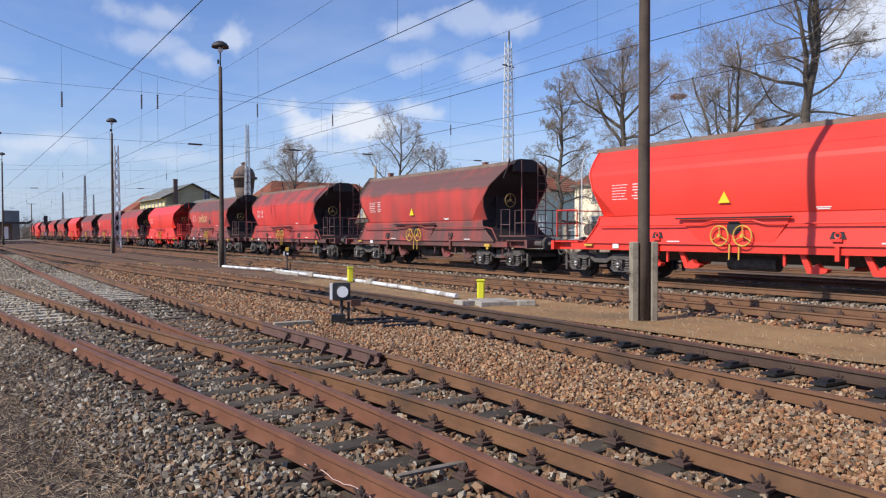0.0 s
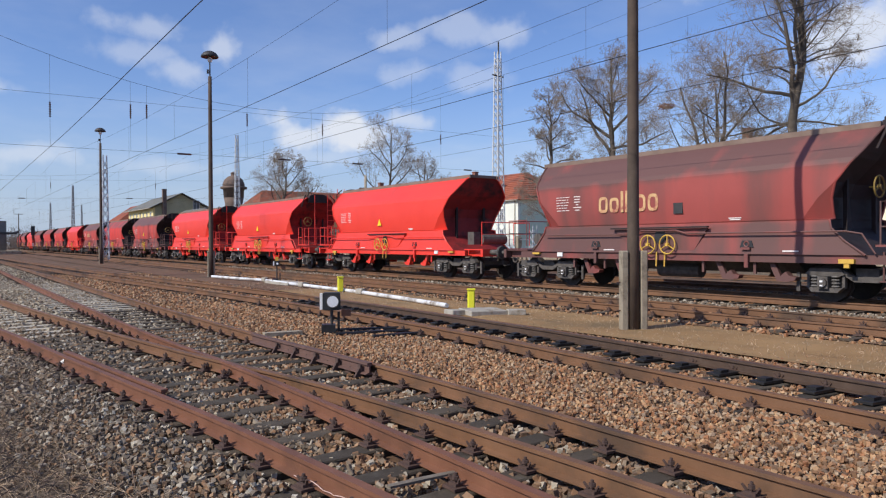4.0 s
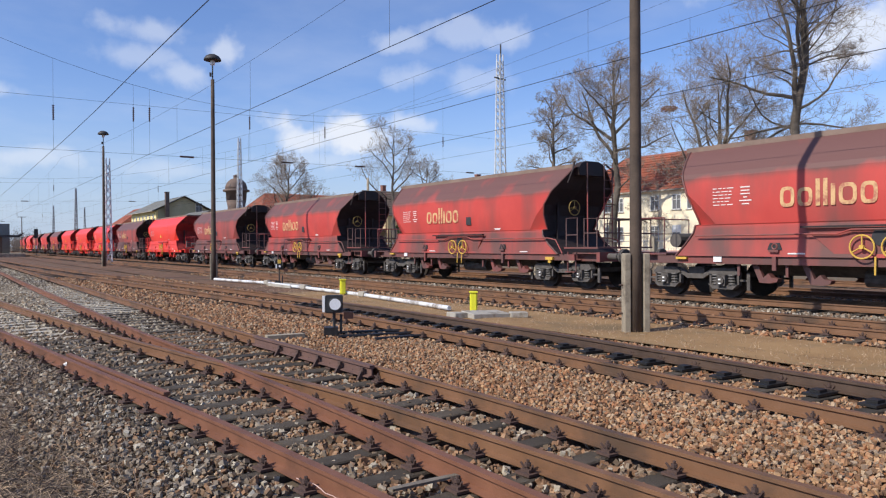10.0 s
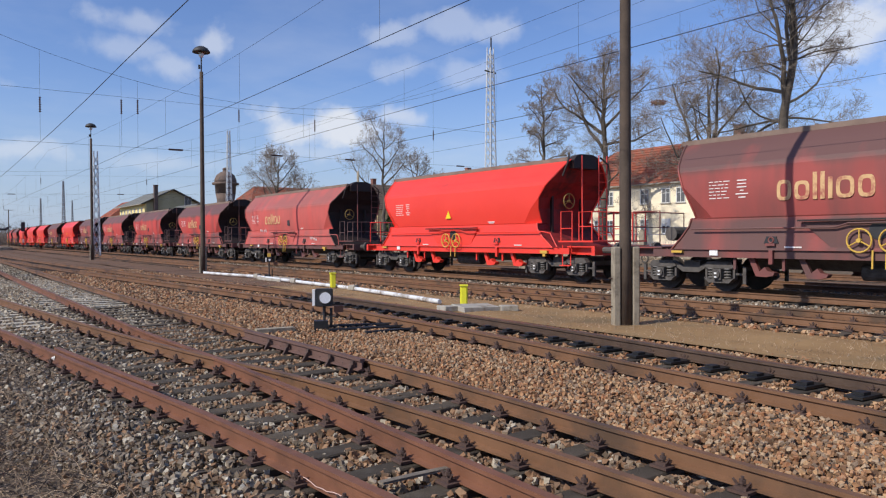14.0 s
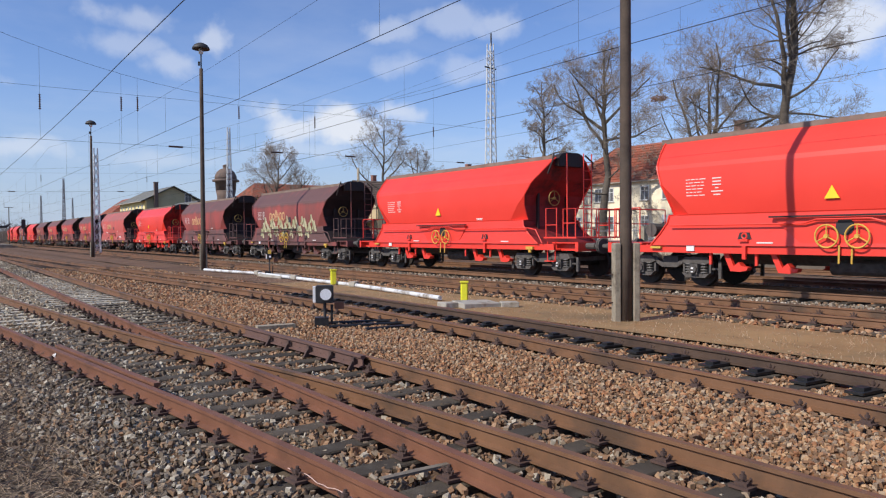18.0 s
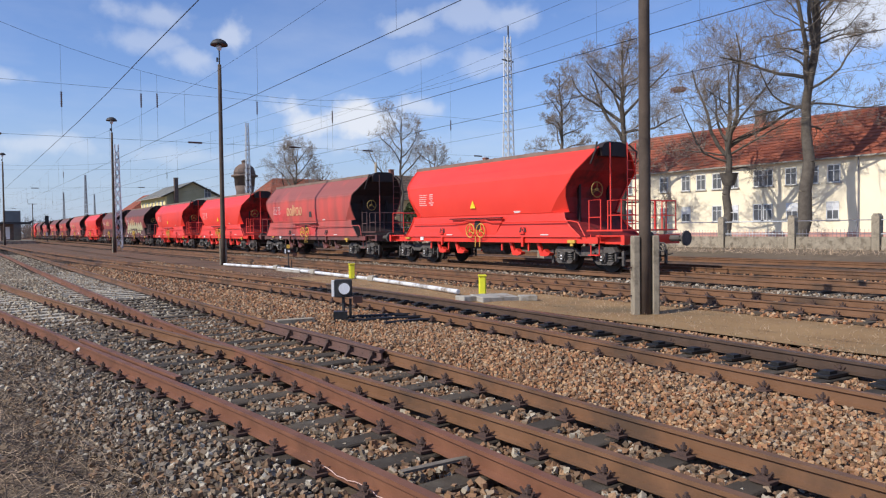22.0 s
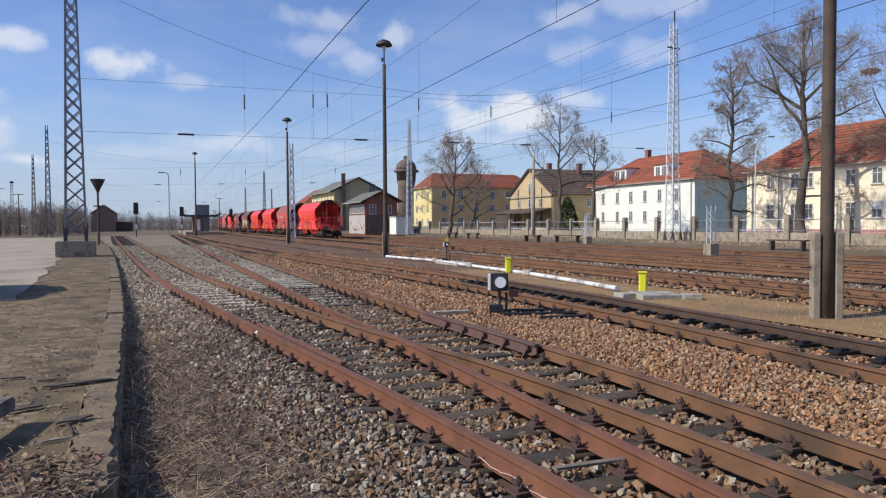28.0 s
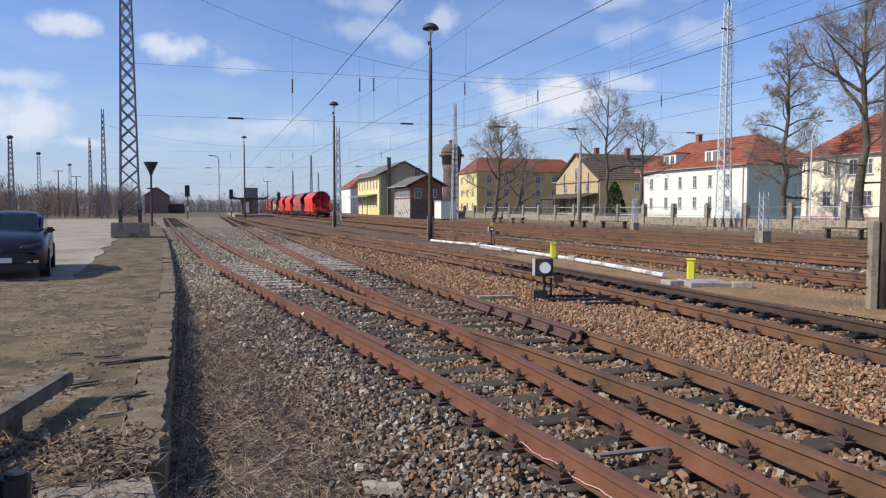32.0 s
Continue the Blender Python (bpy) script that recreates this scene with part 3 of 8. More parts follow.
# guard rails, frog and switch blades
M_BLADE = mat("oily_brown_blade", (0.06, 0.038, 0.026), (0.11, 0.068, 0.045), 3, 0.5, 0.1, 0.2, 80)
M_GUARD = mat("dark_rusty_guard_rail", (0.10, 0.055, 0.045), (0.15, 0.08, 0.06), 3, 0.75, 0, 0.2, 80)
SPOTS = [q for q in SPOTS if q[1] > 11.5 or q[0] > 5]
turnout = empty("turnout_fittings", label="rusty guard rails, frog and dark oily blades of the turnouts", category="turnout")
y = -5.6
while y < 11.6:
    x0, x1 = min(rail_la(y), rail_ra(y)) - 0.38, max(rail_rb(y), rail_lb(y)) + 0.5
    piece("sleeper", sleeper_mesh(x1 - x0, M_SLEEPER), turnout, pose((x0 + x1) / 2, y, -0.168, 0, 0, 3.5 + random.uniform(-1.2, 1.2)))
    SPOTS.append(((x0 + x1) / 2, y, (x1 - x0) / 2))
    for line in (rail_la, rail_lb, rail_ra, rail_rb):
        for k in (-1, 1):
            piece("rail_clip", CLIP, turnout, pose(line(y), y, -0.172, 0, 0, heading(line, y)) @ pose(k * 0.105, 0, 0.012, 0, 0, 0 if k > 0 else 180))
    y += 0.64 * random.uniform(0.95, 1.05)
piece("guard_rail", rail_mesh("guard_rail", rail_la, 7.9, 11.6, 0.012, M_RAIL, 0.115), turnout, Matrix())
piece("guard_rail", rail_mesh("guard_rail", rail_rb, 8.0, 11.8, 0.03, M_GUARD, -0.115), turnout, Matrix())
for y in (8.15, 8.75, 9.4, 10.05, 10.7):
    bm = bmesh.new()
    prism(bm, [(0, -0.16), (0.10, -0.16), (0.02, -0.02), (0, -0.02)], "y", -0.022, 0.022)
    box(bm, (0.015, 0, -0.03), (0.03, 0.07, 0.05))
    part("guard_chair", bm, M_CLIP, turnout).matrix_basis = pose(rail_rb(y) - 0.155, y, 0, 0, 0, 180)
piece("switch_blade", rail_mesh("switch_blade", lambda y: curve_b(y) - 0.0035 * (y - 3.5), 3.2, 19, 0.004, M_BLADE, 0.655), turnout, Matrix())
piece("switch_blade", rail_mesh("switch_blade", lambda y: curve_b(y) - 0.005 * max(0, y - 7), 6.5, 19, 0.004, M_RAIL_B, -0.66), turnout, Matrix())
bm = bmesh.new()
box(bm, (-0.05, 0, 0), (0.46, 0.20, 0.03))
box(bm, (-0.12, 0, 0.03), (0.14, 0.12, 0.04))
CHAIR = mesh_of("slide_chair", bm, M_OIL)
y = 3.0
while y < 20:
    piece("slide_chair", CHAIR, turnout, pose(curve_b(y) + 0.50, y, -0.14, 0, 0, heading(curve_b, y)))
    y += 0.63
# ---- hopper wagons ----
PITCH = 15.5
def wagon_paint(name, a, b, grime, lo, hi, top, low=0.0):
    """Red wagon paint; grime lies thickest on the upper curve of the tank and runs down in streaks."""
    m = bpy.data.materials.new(name)
    m.use_nodes = True
    n, l = m.node_tree.nodes, m.node_tree.links
    p = n["Principled BSDF"]
    p.inputs["Roughness"].default_value = 0.42 if lo > 0.6 else 0.62
    co = n.new("ShaderNodeTexCoord")
    def tex(scale, s, detail=5.0):
        mp = n.new("ShaderNodeMapping")
        mp.inputs["Scale"].default_value = scale
        oi = n.new("ShaderNodeObjectInfo")
        ad = n.new("ShaderNodeVectorMath")
        ad.operation = "MULTIPLY_ADD"
        l.new(oi.outputs["Random"], ad.inputs[0])
        ad.inputs[1].default_value = (37.0, 53.0, 29.0)
        l.new(co.outputs["Object"], ad.inputs[2])
        l.new(ad.outputs["Vector"], mp.inputs["Vector"])
        t = n.new("ShaderNodeTexNoise")
        t.inputs["Scale"].default_value, t.inputs["Detail"].default_value = s, detail
        l.new(mp.outputs["Vector"], t.inputs["Vector"])
        return t
    base, streak, fine = tex((1, 1, 1), 0.8), tex((1, 1, 0.25), 1.1, 6.0), tex((1, 1, 1), 30.0)
    ramp = n.new("ShaderNodeValToRGB")
    ramp.color_ramp.elements[0].position, ramp.color_ramp.elements[1].position = 0.3, 0.7
    ramp.color_ramp.elements[0].color, ramp.color_ramp.elements[1].color = (*a, 1), (*b, 1)
    l.new(base.outputs["Fac"], ramp.inputs["Fac"])
    sep = n.new("ShaderNodeSeparateXYZ")
    l.new(co.outputs["Object"], sep.inputs["Vector"])
    def band(z0, z1, amount):
        node = n.new("ShaderNodeMapRange")
        node.interpolation_type = "SMOOTHSTEP"
        node.inputs["From Min"].default_value, node.inputs["From Max"].default_value, node.inputs["To Max"].default_value = z0, z1, amount
        l.new(sep.outputs["Z"], node.inputs["Value"])
        return node.outputs["Result"]
    def add(u, v):
        node = n.new("ShaderNodeMath")
        l.new(u, node.inputs[0]), l.new(v, node.inputs[1])
        return node.outputs["Value"]
    total = add(add(streak.outputs["Fac"], band(3.02, 3.36, top)), band(2.02, 1.80, low))
    gr = n.new("ShaderNodeValToRGB")
    gr.color_ramp.elements[0].position, gr.color_ramp.elements[1].position = lo, hi
    l.new(total, gr.inputs["Fac"])
    mx = n.new("ShaderNodeMix")
    mx.data_type = "RGBA"
    l.new(gr.outputs["Color"], mx.inputs["Factor"]), l.new(ramp.outputs["Color"], mx.inputs[6])
    mx.inputs[7].default_value = (*grime, 1)
    l.new(mx.outputs[2], p.inputs["Base Color"])
    b = n.new("ShaderNodeBump")
    b.inputs["Strength"].default_value, b.inputs["Distance"].default_value = 0.12, 0.01
    l.new(fine.outputs["Fac"], b.inputs["Height"]), l.new(b.outputs["Normal"], p.inputs["Normal"])
    return m


PAINTS = {
    "clean": wagon_paint("fresh_red_paint", (0.76, 0.046, 0.029), (0.82, 0.056, 0.035), (0.50, 0.055, 0.040), 0.74, 0.95, 0.12, 0.10),
    "dull": wagon_paint("dull_red_paint", (0.56, 0.038, 0.030), (0.64, 0.055, 0.042), (0.17, 0.058, 0.048), 0.50, 0.95, 0.36, 0.22),
    "brown": wagon_paint("grimy_red_paint", (0.46, 0.048, 0.038), (0.56, 0.068, 0.052), (0.14, 0.062, 0.052), 0.44, 0.86, 0.42, 0.24),
    "soot": wagon_paint("soot_brown_red_paint", (0.29, 0.058, 0.048), (0.37, 0.072, 0.06), (0.125, 0.058, 0.05), 0.42, 0.78, 0.34, 0.26),
    "faded": wagon_paint("faded_red_paint", (0.50, 0.085, 0.068), (0.60, 0.11, 0.09), (0.33, 0.10, 0.082), 0.45, 0.85, 0.30, 0.12),
    "chalky": wagon_paint("chalky_brown_red_paint", (0.50, 0.085, 0.068), (0.60, 0.088, 0.070), (0.28, 0.080, 0.066), 0.42, 0.80, 0.34, 0.10),
}
M_WALKWAY = mat("roof_walkway_grime", (0.16, 0.11, 0.085), (0.25, 0.18, 0.14), 1.5, 0.9, 0, 0.2, 40)
M_REPAINT = mat("repainted_red", (0.56, 0.060, 0.058), (0.66, 0.072, 0.068), 3, 0.6, 0, 0.1, 30, stain=(0.45, 0.06, 0.056), stain_scale=2)
# wagon ends away from the sun: soot and shade in the black, shade in the red
M_ENDWALL = mat("sooty_shaded_end_wall", (0.014, 0.010, 0.010), (0.03, 0.015, 0.014), 2.0, 0.7, 0, 0.1, 40)
M_ENDRED = mat("shaded_red_end_wall", (0.20, 0.014, 0.013), (0.30, 0.02, 0.018), 2.0, 0.7, 0, 0.1, 40, stain=(0.05, 0.012, 0.011), stain_scale=1.2)
M_RAILING = mat("sooty_railing", (0.10, 0.055, 0.05), (0.16, 0.09, 0.08), 4, 0.7, 0.1, 0.1, 60)
M_SPRING = mat("dusty_spring_steel", (0.13, 0.12, 0.11), (0.20, 0.185, 0.17), 6, 0.7, 0.2, 0.1, 60)
M_BOGIE = mat("dusty_black_bogie", (0.065, 0.056, 0.050), (0.125, 0.110, 0.098), 6, 0.8, 0.1, 0.3, 60)
M_WHEEL = mat("worn_wheel_steel", (0.035, 0.028, 0.024), (0.065, 0.053, 0.045), 6, 0.6, 0.4, 0.1, 60)
M_HANDWHEEL = mat("yellow_handwheel_paint", (0.570, 0.338, 0.045), (0.644, 0.414, 0.075), 8, 0.6, 0, 0.1, 60)
M_TRI = mat("yellow_sticker", (0.80, 0.60, 0.02), (0.82, 0.62, 0.03), 3, 0.5, 0, 0, 50)
M_MARK = mat("faded_white_lettering", (0.68, 0.60, 0.56), (0.80, 0.74, 0.70), 9, 0.7, 0, 0, 50)
M_GOLD = mat("faded_cream_lettering", (0.55, 0.33, 0.15), (0.66, 0.43, 0.21), 9, 0.7, 0, 0, 50, stain=(0.36, 0.10, 0.07), stain_scale=4.0, stain_lo=0.48, stain_hi=0.66)
# handwheel yellow, darkened for the shadow at the wagon's end
M_ENDWHEEL = mat("shaded_yellow_wheel_paint", (0.20, 0.135, 0.03), (0.30, 0.20, 0.05), 8, 0.7, 0, 0.1, 60)
M_SPRAY = mat("pale_spray_paint", (0.50, 0.47, 0.26), (0.62, 0.58, 0.38), 2, 0.7, 0, 0, 50)

# half section of the tank: half width, height, then where the side sheet ends towards the front and the rear
SECTION = [(0.66, 4.05, 5.46, 5.50), (0.80, 3.96, 5.43, 5.47), (1.06, 3.70, 5.36, 5.38), (1.27, 3.46, 5.28, 5.27), (1.39, 3.32, 5.22, 5.19), (1.43, 3.20, 5.18, 5.08), (1.445, 2.80, 5.05, 4.76), (1.43, 2.45, 4.94, 4.62), (1.39, 2.12, 4.86, 4.59), (1.365, 1.96, 4.85, 4.58), (1.345, 1.93, 4.85, 4.58), (1.36, 1.74, 4.90, 4.62), (1.39, 1.45, 5.12, 4.92), (1.43, 1.12, 5.42, 5.40)]
# the longer kind
LONG_ENDS = ((6.46, 6.30), (6.45, 6.27), (6.43, 6.14), (6.40, 5.97), (6.36, 5.80), (6.28, 5.68), (6.14, 5.50), (6.04, 5.45), (5.98, 5.44), (5.97, 5.44), (5.97, 5.44), (6.03, 5.47), (6.25, 5.82), (6.45, 6.24))
SECTION_LONG = [(q[0], q[1] + 0.10 * max(0.0, (q[1] - 3.32) / 0.73), *e) for q, e in zip(SECTION, LONG_ENDS)]


def corner_cut(z):
    """How far the slanting corner sheet reaches along the side at height z."""
    return 0.62 * (2.80 - z) / 0.85 if 1.94 < z < 2.80 else 0.0


def end_outline(section, s):
    """Half width, height and end of the tank along the rim, s > 0 at the front."""
    return [(w - 0.40 * corner_cut(z), z, f if s > 0 else r) for w, z, f, r in section]


def body_mesh(section):
    bm = bmesh.new()
    rows = []
    for sx in (-1, 1):
        for w, z, f, r in section:
            c = corner_cut(z)
            inner = [(w, -(r - c - 0.01) + (f + r - 2 * c - 0.02) * j / 10) for j in range(11)]
            line = [(w - 0.40 * c, -r)] + inner + [(w - 0.40 * c, f)]
            rows.append((sx, [bm.verts.new((sx * a, y, z)) for a, y in line]))
    left, right = [r for s, r in rows if s < 0], [r for s, r in rows if s > 0]
    n = len(left[0]) - 1
    for side in (left, right):
        for a, b in zip(side, side[1:]):
            for j in range(n):
                bm.faces.new((a[j], a[j + 1], b[j + 1], b[j]))
    for j in range(n):
        bm.faces.new((left[0][j], left[0][j + 1], right[0][j + 1], right[0][j]))
    return bm, left, right


def add_body(paint, parent, section):
    bm, left, right = body_mesh(section)
    me = mesh_of("tank_body", bm, paint)
    for p in me.polygons:
        p.use_smooth = True
    me.set_sharp_from_angle(angle=radians(14))
    ob = new("tank_body", me)
    ob.parent = parent
    return ob


def end_wall(sign, section):
    bm = bmesh.new()
    rim = end_outline(section, sign)
    l = [bm.verts.new((-w, sign * (e - 0.03), z)) for w, z, e in rim]
    r = [bm.verts.new((w, sign * (e - 0.03), z)) for w, z, e in rim]
    c = [bm.verts.new((0, sign * (e - 0.03 - 0.25 * max(0.0, 1 - abs(2 * (z - 2.7) / 3.0))), z)) for w, z, e in rim]
    for i in range(len(rim) - 1):
        bm.faces.new((l[i], c[i], c[i + 1], l[i + 1]))
        bm.faces.new((c[i], r[i], r[i + 1], c[i + 1]))
    return bm


def bogie_mesh():
    bm = bmesh.new()
    for sx in (-1, 1):
        x = sx * 1.0
        prism(bm, [(-0.56, 0.80), (-0.56, 0.68), (-0.25, 0.50), (0.25, 0.50), (0.56, 0.68), (0.56, 0.80), (0.25, 0.63), (-0.25, 0.63)], "x", x - 0.07, x + 0.07)
        for ay in (-0.9, 0.9):
            prism(bm, [(ay + q, z) for q, z in ((-0.46, 0.66), (-0.34, 0.80), (0.34, 0.80), (0.46, 0.66), (0.34, 0.62), (-0.34, 0.62))], "x", min(x - sx * 0.07, x + sx * 0.12), max(x - sx * 0.07, x + sx * 0.12))
            prism(bm, [(ay + q, z) for q, z in ((-0.44, 0.37), (-0.36, 0.35), (0.36, 0.35), (0.44, 0.37), (0.30, 0.24), (-0.30, 0.24))], "x", min(x - sx * 0.05, x + sx * 0.14), max(x - sx * 0.05, x + sx * 0.14))
            for q in (-0.41, 0.41):
                prism(bm, [(ay + q - 0.03, 0.34), (ay + q + 0.03, 0.34), (ay + q + 0.03, 0.68), (ay + q - 0.03, 0.68)], "x", x - 0.07, x + 0.06)
            box(bm, (x - sx * 0.03, ay, 0.49), (0.03, 0.80, 0.34))
            box(bm, (x + sx * 0.12, ay, 0.47), (0.20, 0.24, 0.28))
            tube(bm, (x + sx * 0.20, ay, 0.47), (x + sx * 0.27, ay, 0.47), 0.11, seg=10)
            end = 1 if ay > 0 else -1
            box(bm, (x, ay + end * 0.58, 0.48), (0.05, 0.28, 0.05))
            box(bm, (x, ay + end * 0.68, 0.46), (0.06, 0.09, 0.46))
    box(bm, (0, 0, 0.70), (2.0, 0.5, 0.22))
    box(bm, (0, -1.2, 0.62), (2.0, 0.10, 0.14))
    box(bm, (0, 1.2, 0.62), (2.0, 0.10, 0.14))
    return mesh_of("bogie", bm, M_BOGIE)


def wheelset_mesh():
    bm = bmesh.new()
    tube(bm, (-1.0, 0, 0), (1.0, 0, 0), 0.08, seg=8)
    for sx in (-1, 1):
        tube(bm, (sx * 0.68, 0, 0), (sx * 0.815, 0, 0), 0.46, seg=24)
        tube(bm, (sx * 0.675, 0, 0), (sx * 0.70, 0, 0), 0.485, seg=24)
        tube(bm, (sx * 0.81, 0, 0), (sx * 0.83, 0, 0), 0.17, seg=14)
    return mesh_of("wheelset", bm, M_WHEEL)


def handwheel_mesh(radius, material):
    bm = bmesh.new()
    ring(bm, (0, 0, 0), (1, 0, 0), radius, 0.02, 22, 6)
    for k in range(3):
        a = radians(90 + 120 * k)
        tube(bm, (0, 0, 0), (0, radius * math.cos(a), radius * math.sin(a)), 0.016, seg=6)
    tube(bm, (-0.04, 0, 0), (0.04, 0, 0), 0.05, seg=10)
    tube(bm, (0, 0, 0), (0.22, 0, 0), 0.02, seg=6)
    return mesh_of("handwheel", bm, material)


def spring_mesh():
    bm = bmesh.new()
    for k in range(4):
        ring(bm, (0, 0, 0.075 * k), (0, 0, 1), 0.075, 0.023, 8, 4)
    return mesh_of("coil_spring", bm, M_SPRING)


def axle_mark_mesh():
    bm = bmesh.new()
    box(bm, (0, 0, 0), (0.012, 0.07, 0.045))
    box(bm, (0, 0, -0.10), (0.012, 0.07, 0.03))
    return mesh_of("axle_mark", bm, M_WHITE)


SPRING, AXLE_MARK = spring_mesh(), axle_mark_mesh()
BOGIE, WHEELSET, HANDWHEEL, END_HANDWHEEL = bogie_mesh(), wheelset_mesh(), handwheel_mesh(0.26, M_HANDWHEEL), handwheel_mesh(0.25, M_ENDWHEEL)


def lettering(parent, kind, turned=False, ahead=0.0, scrawled=False):
    """Unreadable data panels as bars, a faded emblem as blocks, and a yellow triangle."""
    flip = pose(0, 0, 0, 0, 0, 180 if turned else 0)
    def bars(name, items, material, label):
        bm = bmesh.new()
        for y, z, w, h, xx in items:
            box(bm, (xx, y + (ahead if y > 2.5 else 0.0), z), (0.012, w, h))
        part(name, bm, material, parent, label).matrix_basis = flip
    rows = []
    letter_rng = random.Random(9)
    for k in range(6):
        z = 2.88 - 0.085 * k
        y = 4.25
        while y > 3.75:
            w = letter_rng.uniform(0.05, 0.2)
            rows.append((y - w / 2, z, w, 0.022, -1.449 + 0.006 * max(0, k - 2)))
            y -= w + 0.04
        w = (0.26, 0.24, 0.26, 0.10, 0.34, 0.2)[k]
        rows.append((3.32, z, w, 0.028, -1.449 + 0.006 * max(0, k - 2)))
    bars("data_panel", rows, M_MARK, "white unreadable data lettering")
    bars("data_panel", [(-2.2, 2.04, 0.36, 0.025, -1.385), (-2.2, 2.00, 0.30, 0.025, -1.378), (-3.7, 1.2, 0.40, 0.035, -1.435), (2.0, 1.2, 0.42, 0.035, -1.435)], M_MARK, "small pale lettering")
    if kind == "triangle":
        bm = bmesh.new()
        prism(bm, [(0.21, 2.22), (0.55, 2.22), (0.38, 2.52)], "x", -1.462, -1.442)
        part("warning_triangle", bm, M_TRI, parent, "yellow warning triangle").matrix_basis = flip
    if kind in ("emblem", "emblem_triangle", "sprayed"):
        y = 2.40 + 0.65 * ahead
        for w, h in ((0.36, 0.44), (0.36, 0.40), (0.10, 0.56), (0.10, 0.56), (0.10, 0.44), (0.40, 0.44), (0.36, 0.44)):
            bm = bmesh.new()
            h *= 1.12
            c = (-1.437, y - w / 2, 2.32 + h / 2)
            if w > 0.2:
                outer = [(math.cos(2 * math.pi * k / 16), math.sin(2 * math.pi * k / 16)) for k in range(16)]
                flat = lambda u, v, e: (c[1] + math.copysign(abs(u) ** 0.6, u) * (w / 2 - e), c[2] + math.copysign(abs(v) ** 0.6, v) * (h / 2 - e))
                a, b = [flat(u, v, 0.0) for u, v in outer], [flat(u, v, 0.085) for u, v in outer]
                for k in range(16):
                    prism(bm, [a[k], a[(k + 1) % 16], b[(k + 1) % 16], b[k]], "x", c[0] - 0.008, c[0] + 0.008)
                bmesh.ops.remove_doubles(bm, verts=bm.verts, dist=0.001)
            else:
                box(bm, c, (0.016, w, h))
            part("emblem_block", bm, M_GOLD, parent, "faded cream emblem block").matrix_basis = flip
            y -= w + 0.075
        if scrawled:
            bm = bmesh.new()
            for k, (y0, z0) in enumerate(((-3.3, 1.48), (-3.75, 1.44), (3.9, 1.98), (3.3, 1.96))):
                pts = [(-1.445 if z0 < 1.7 else -1.372, y0 - 0.05 * q, z0 + 0.10 * math.sin(q * 2.1 + k)) for q in range(9)]
                path_tube(bm, pts, 0.012, 4)
            part("scribble", bm, M_MARK, parent, "thin white scribble").matrix_basis = flip
        bm = bmesh.new()
        box(bm, (-1.432, -0.50, 2.36), (0.02, 0.30, 0.30))
        part("patch", bm, M_STEEL_DARK, parent, "dark grey paint patch").matrix_basis = flip
    if kind == "sprayed":
        bm = bmesh.new()
        for i in range(26):
            y, z = -3.8 + 0.29 * i, 1.95 + 0.35 * math.sin(i * 1.7)
            w = 1.36
            path_tube(bm, [(-w - 0.03, y, z - 0.3), (-w - 0.06, y + 0.16, z + 0.25), (-w - 0.03, y + 0.34, z - 0.15)], 0.075, 4)
        part("spray_paint", bm, M_SPRAY, parent, "pale yellowish spray-painted scrawl").matrix_basis = flip


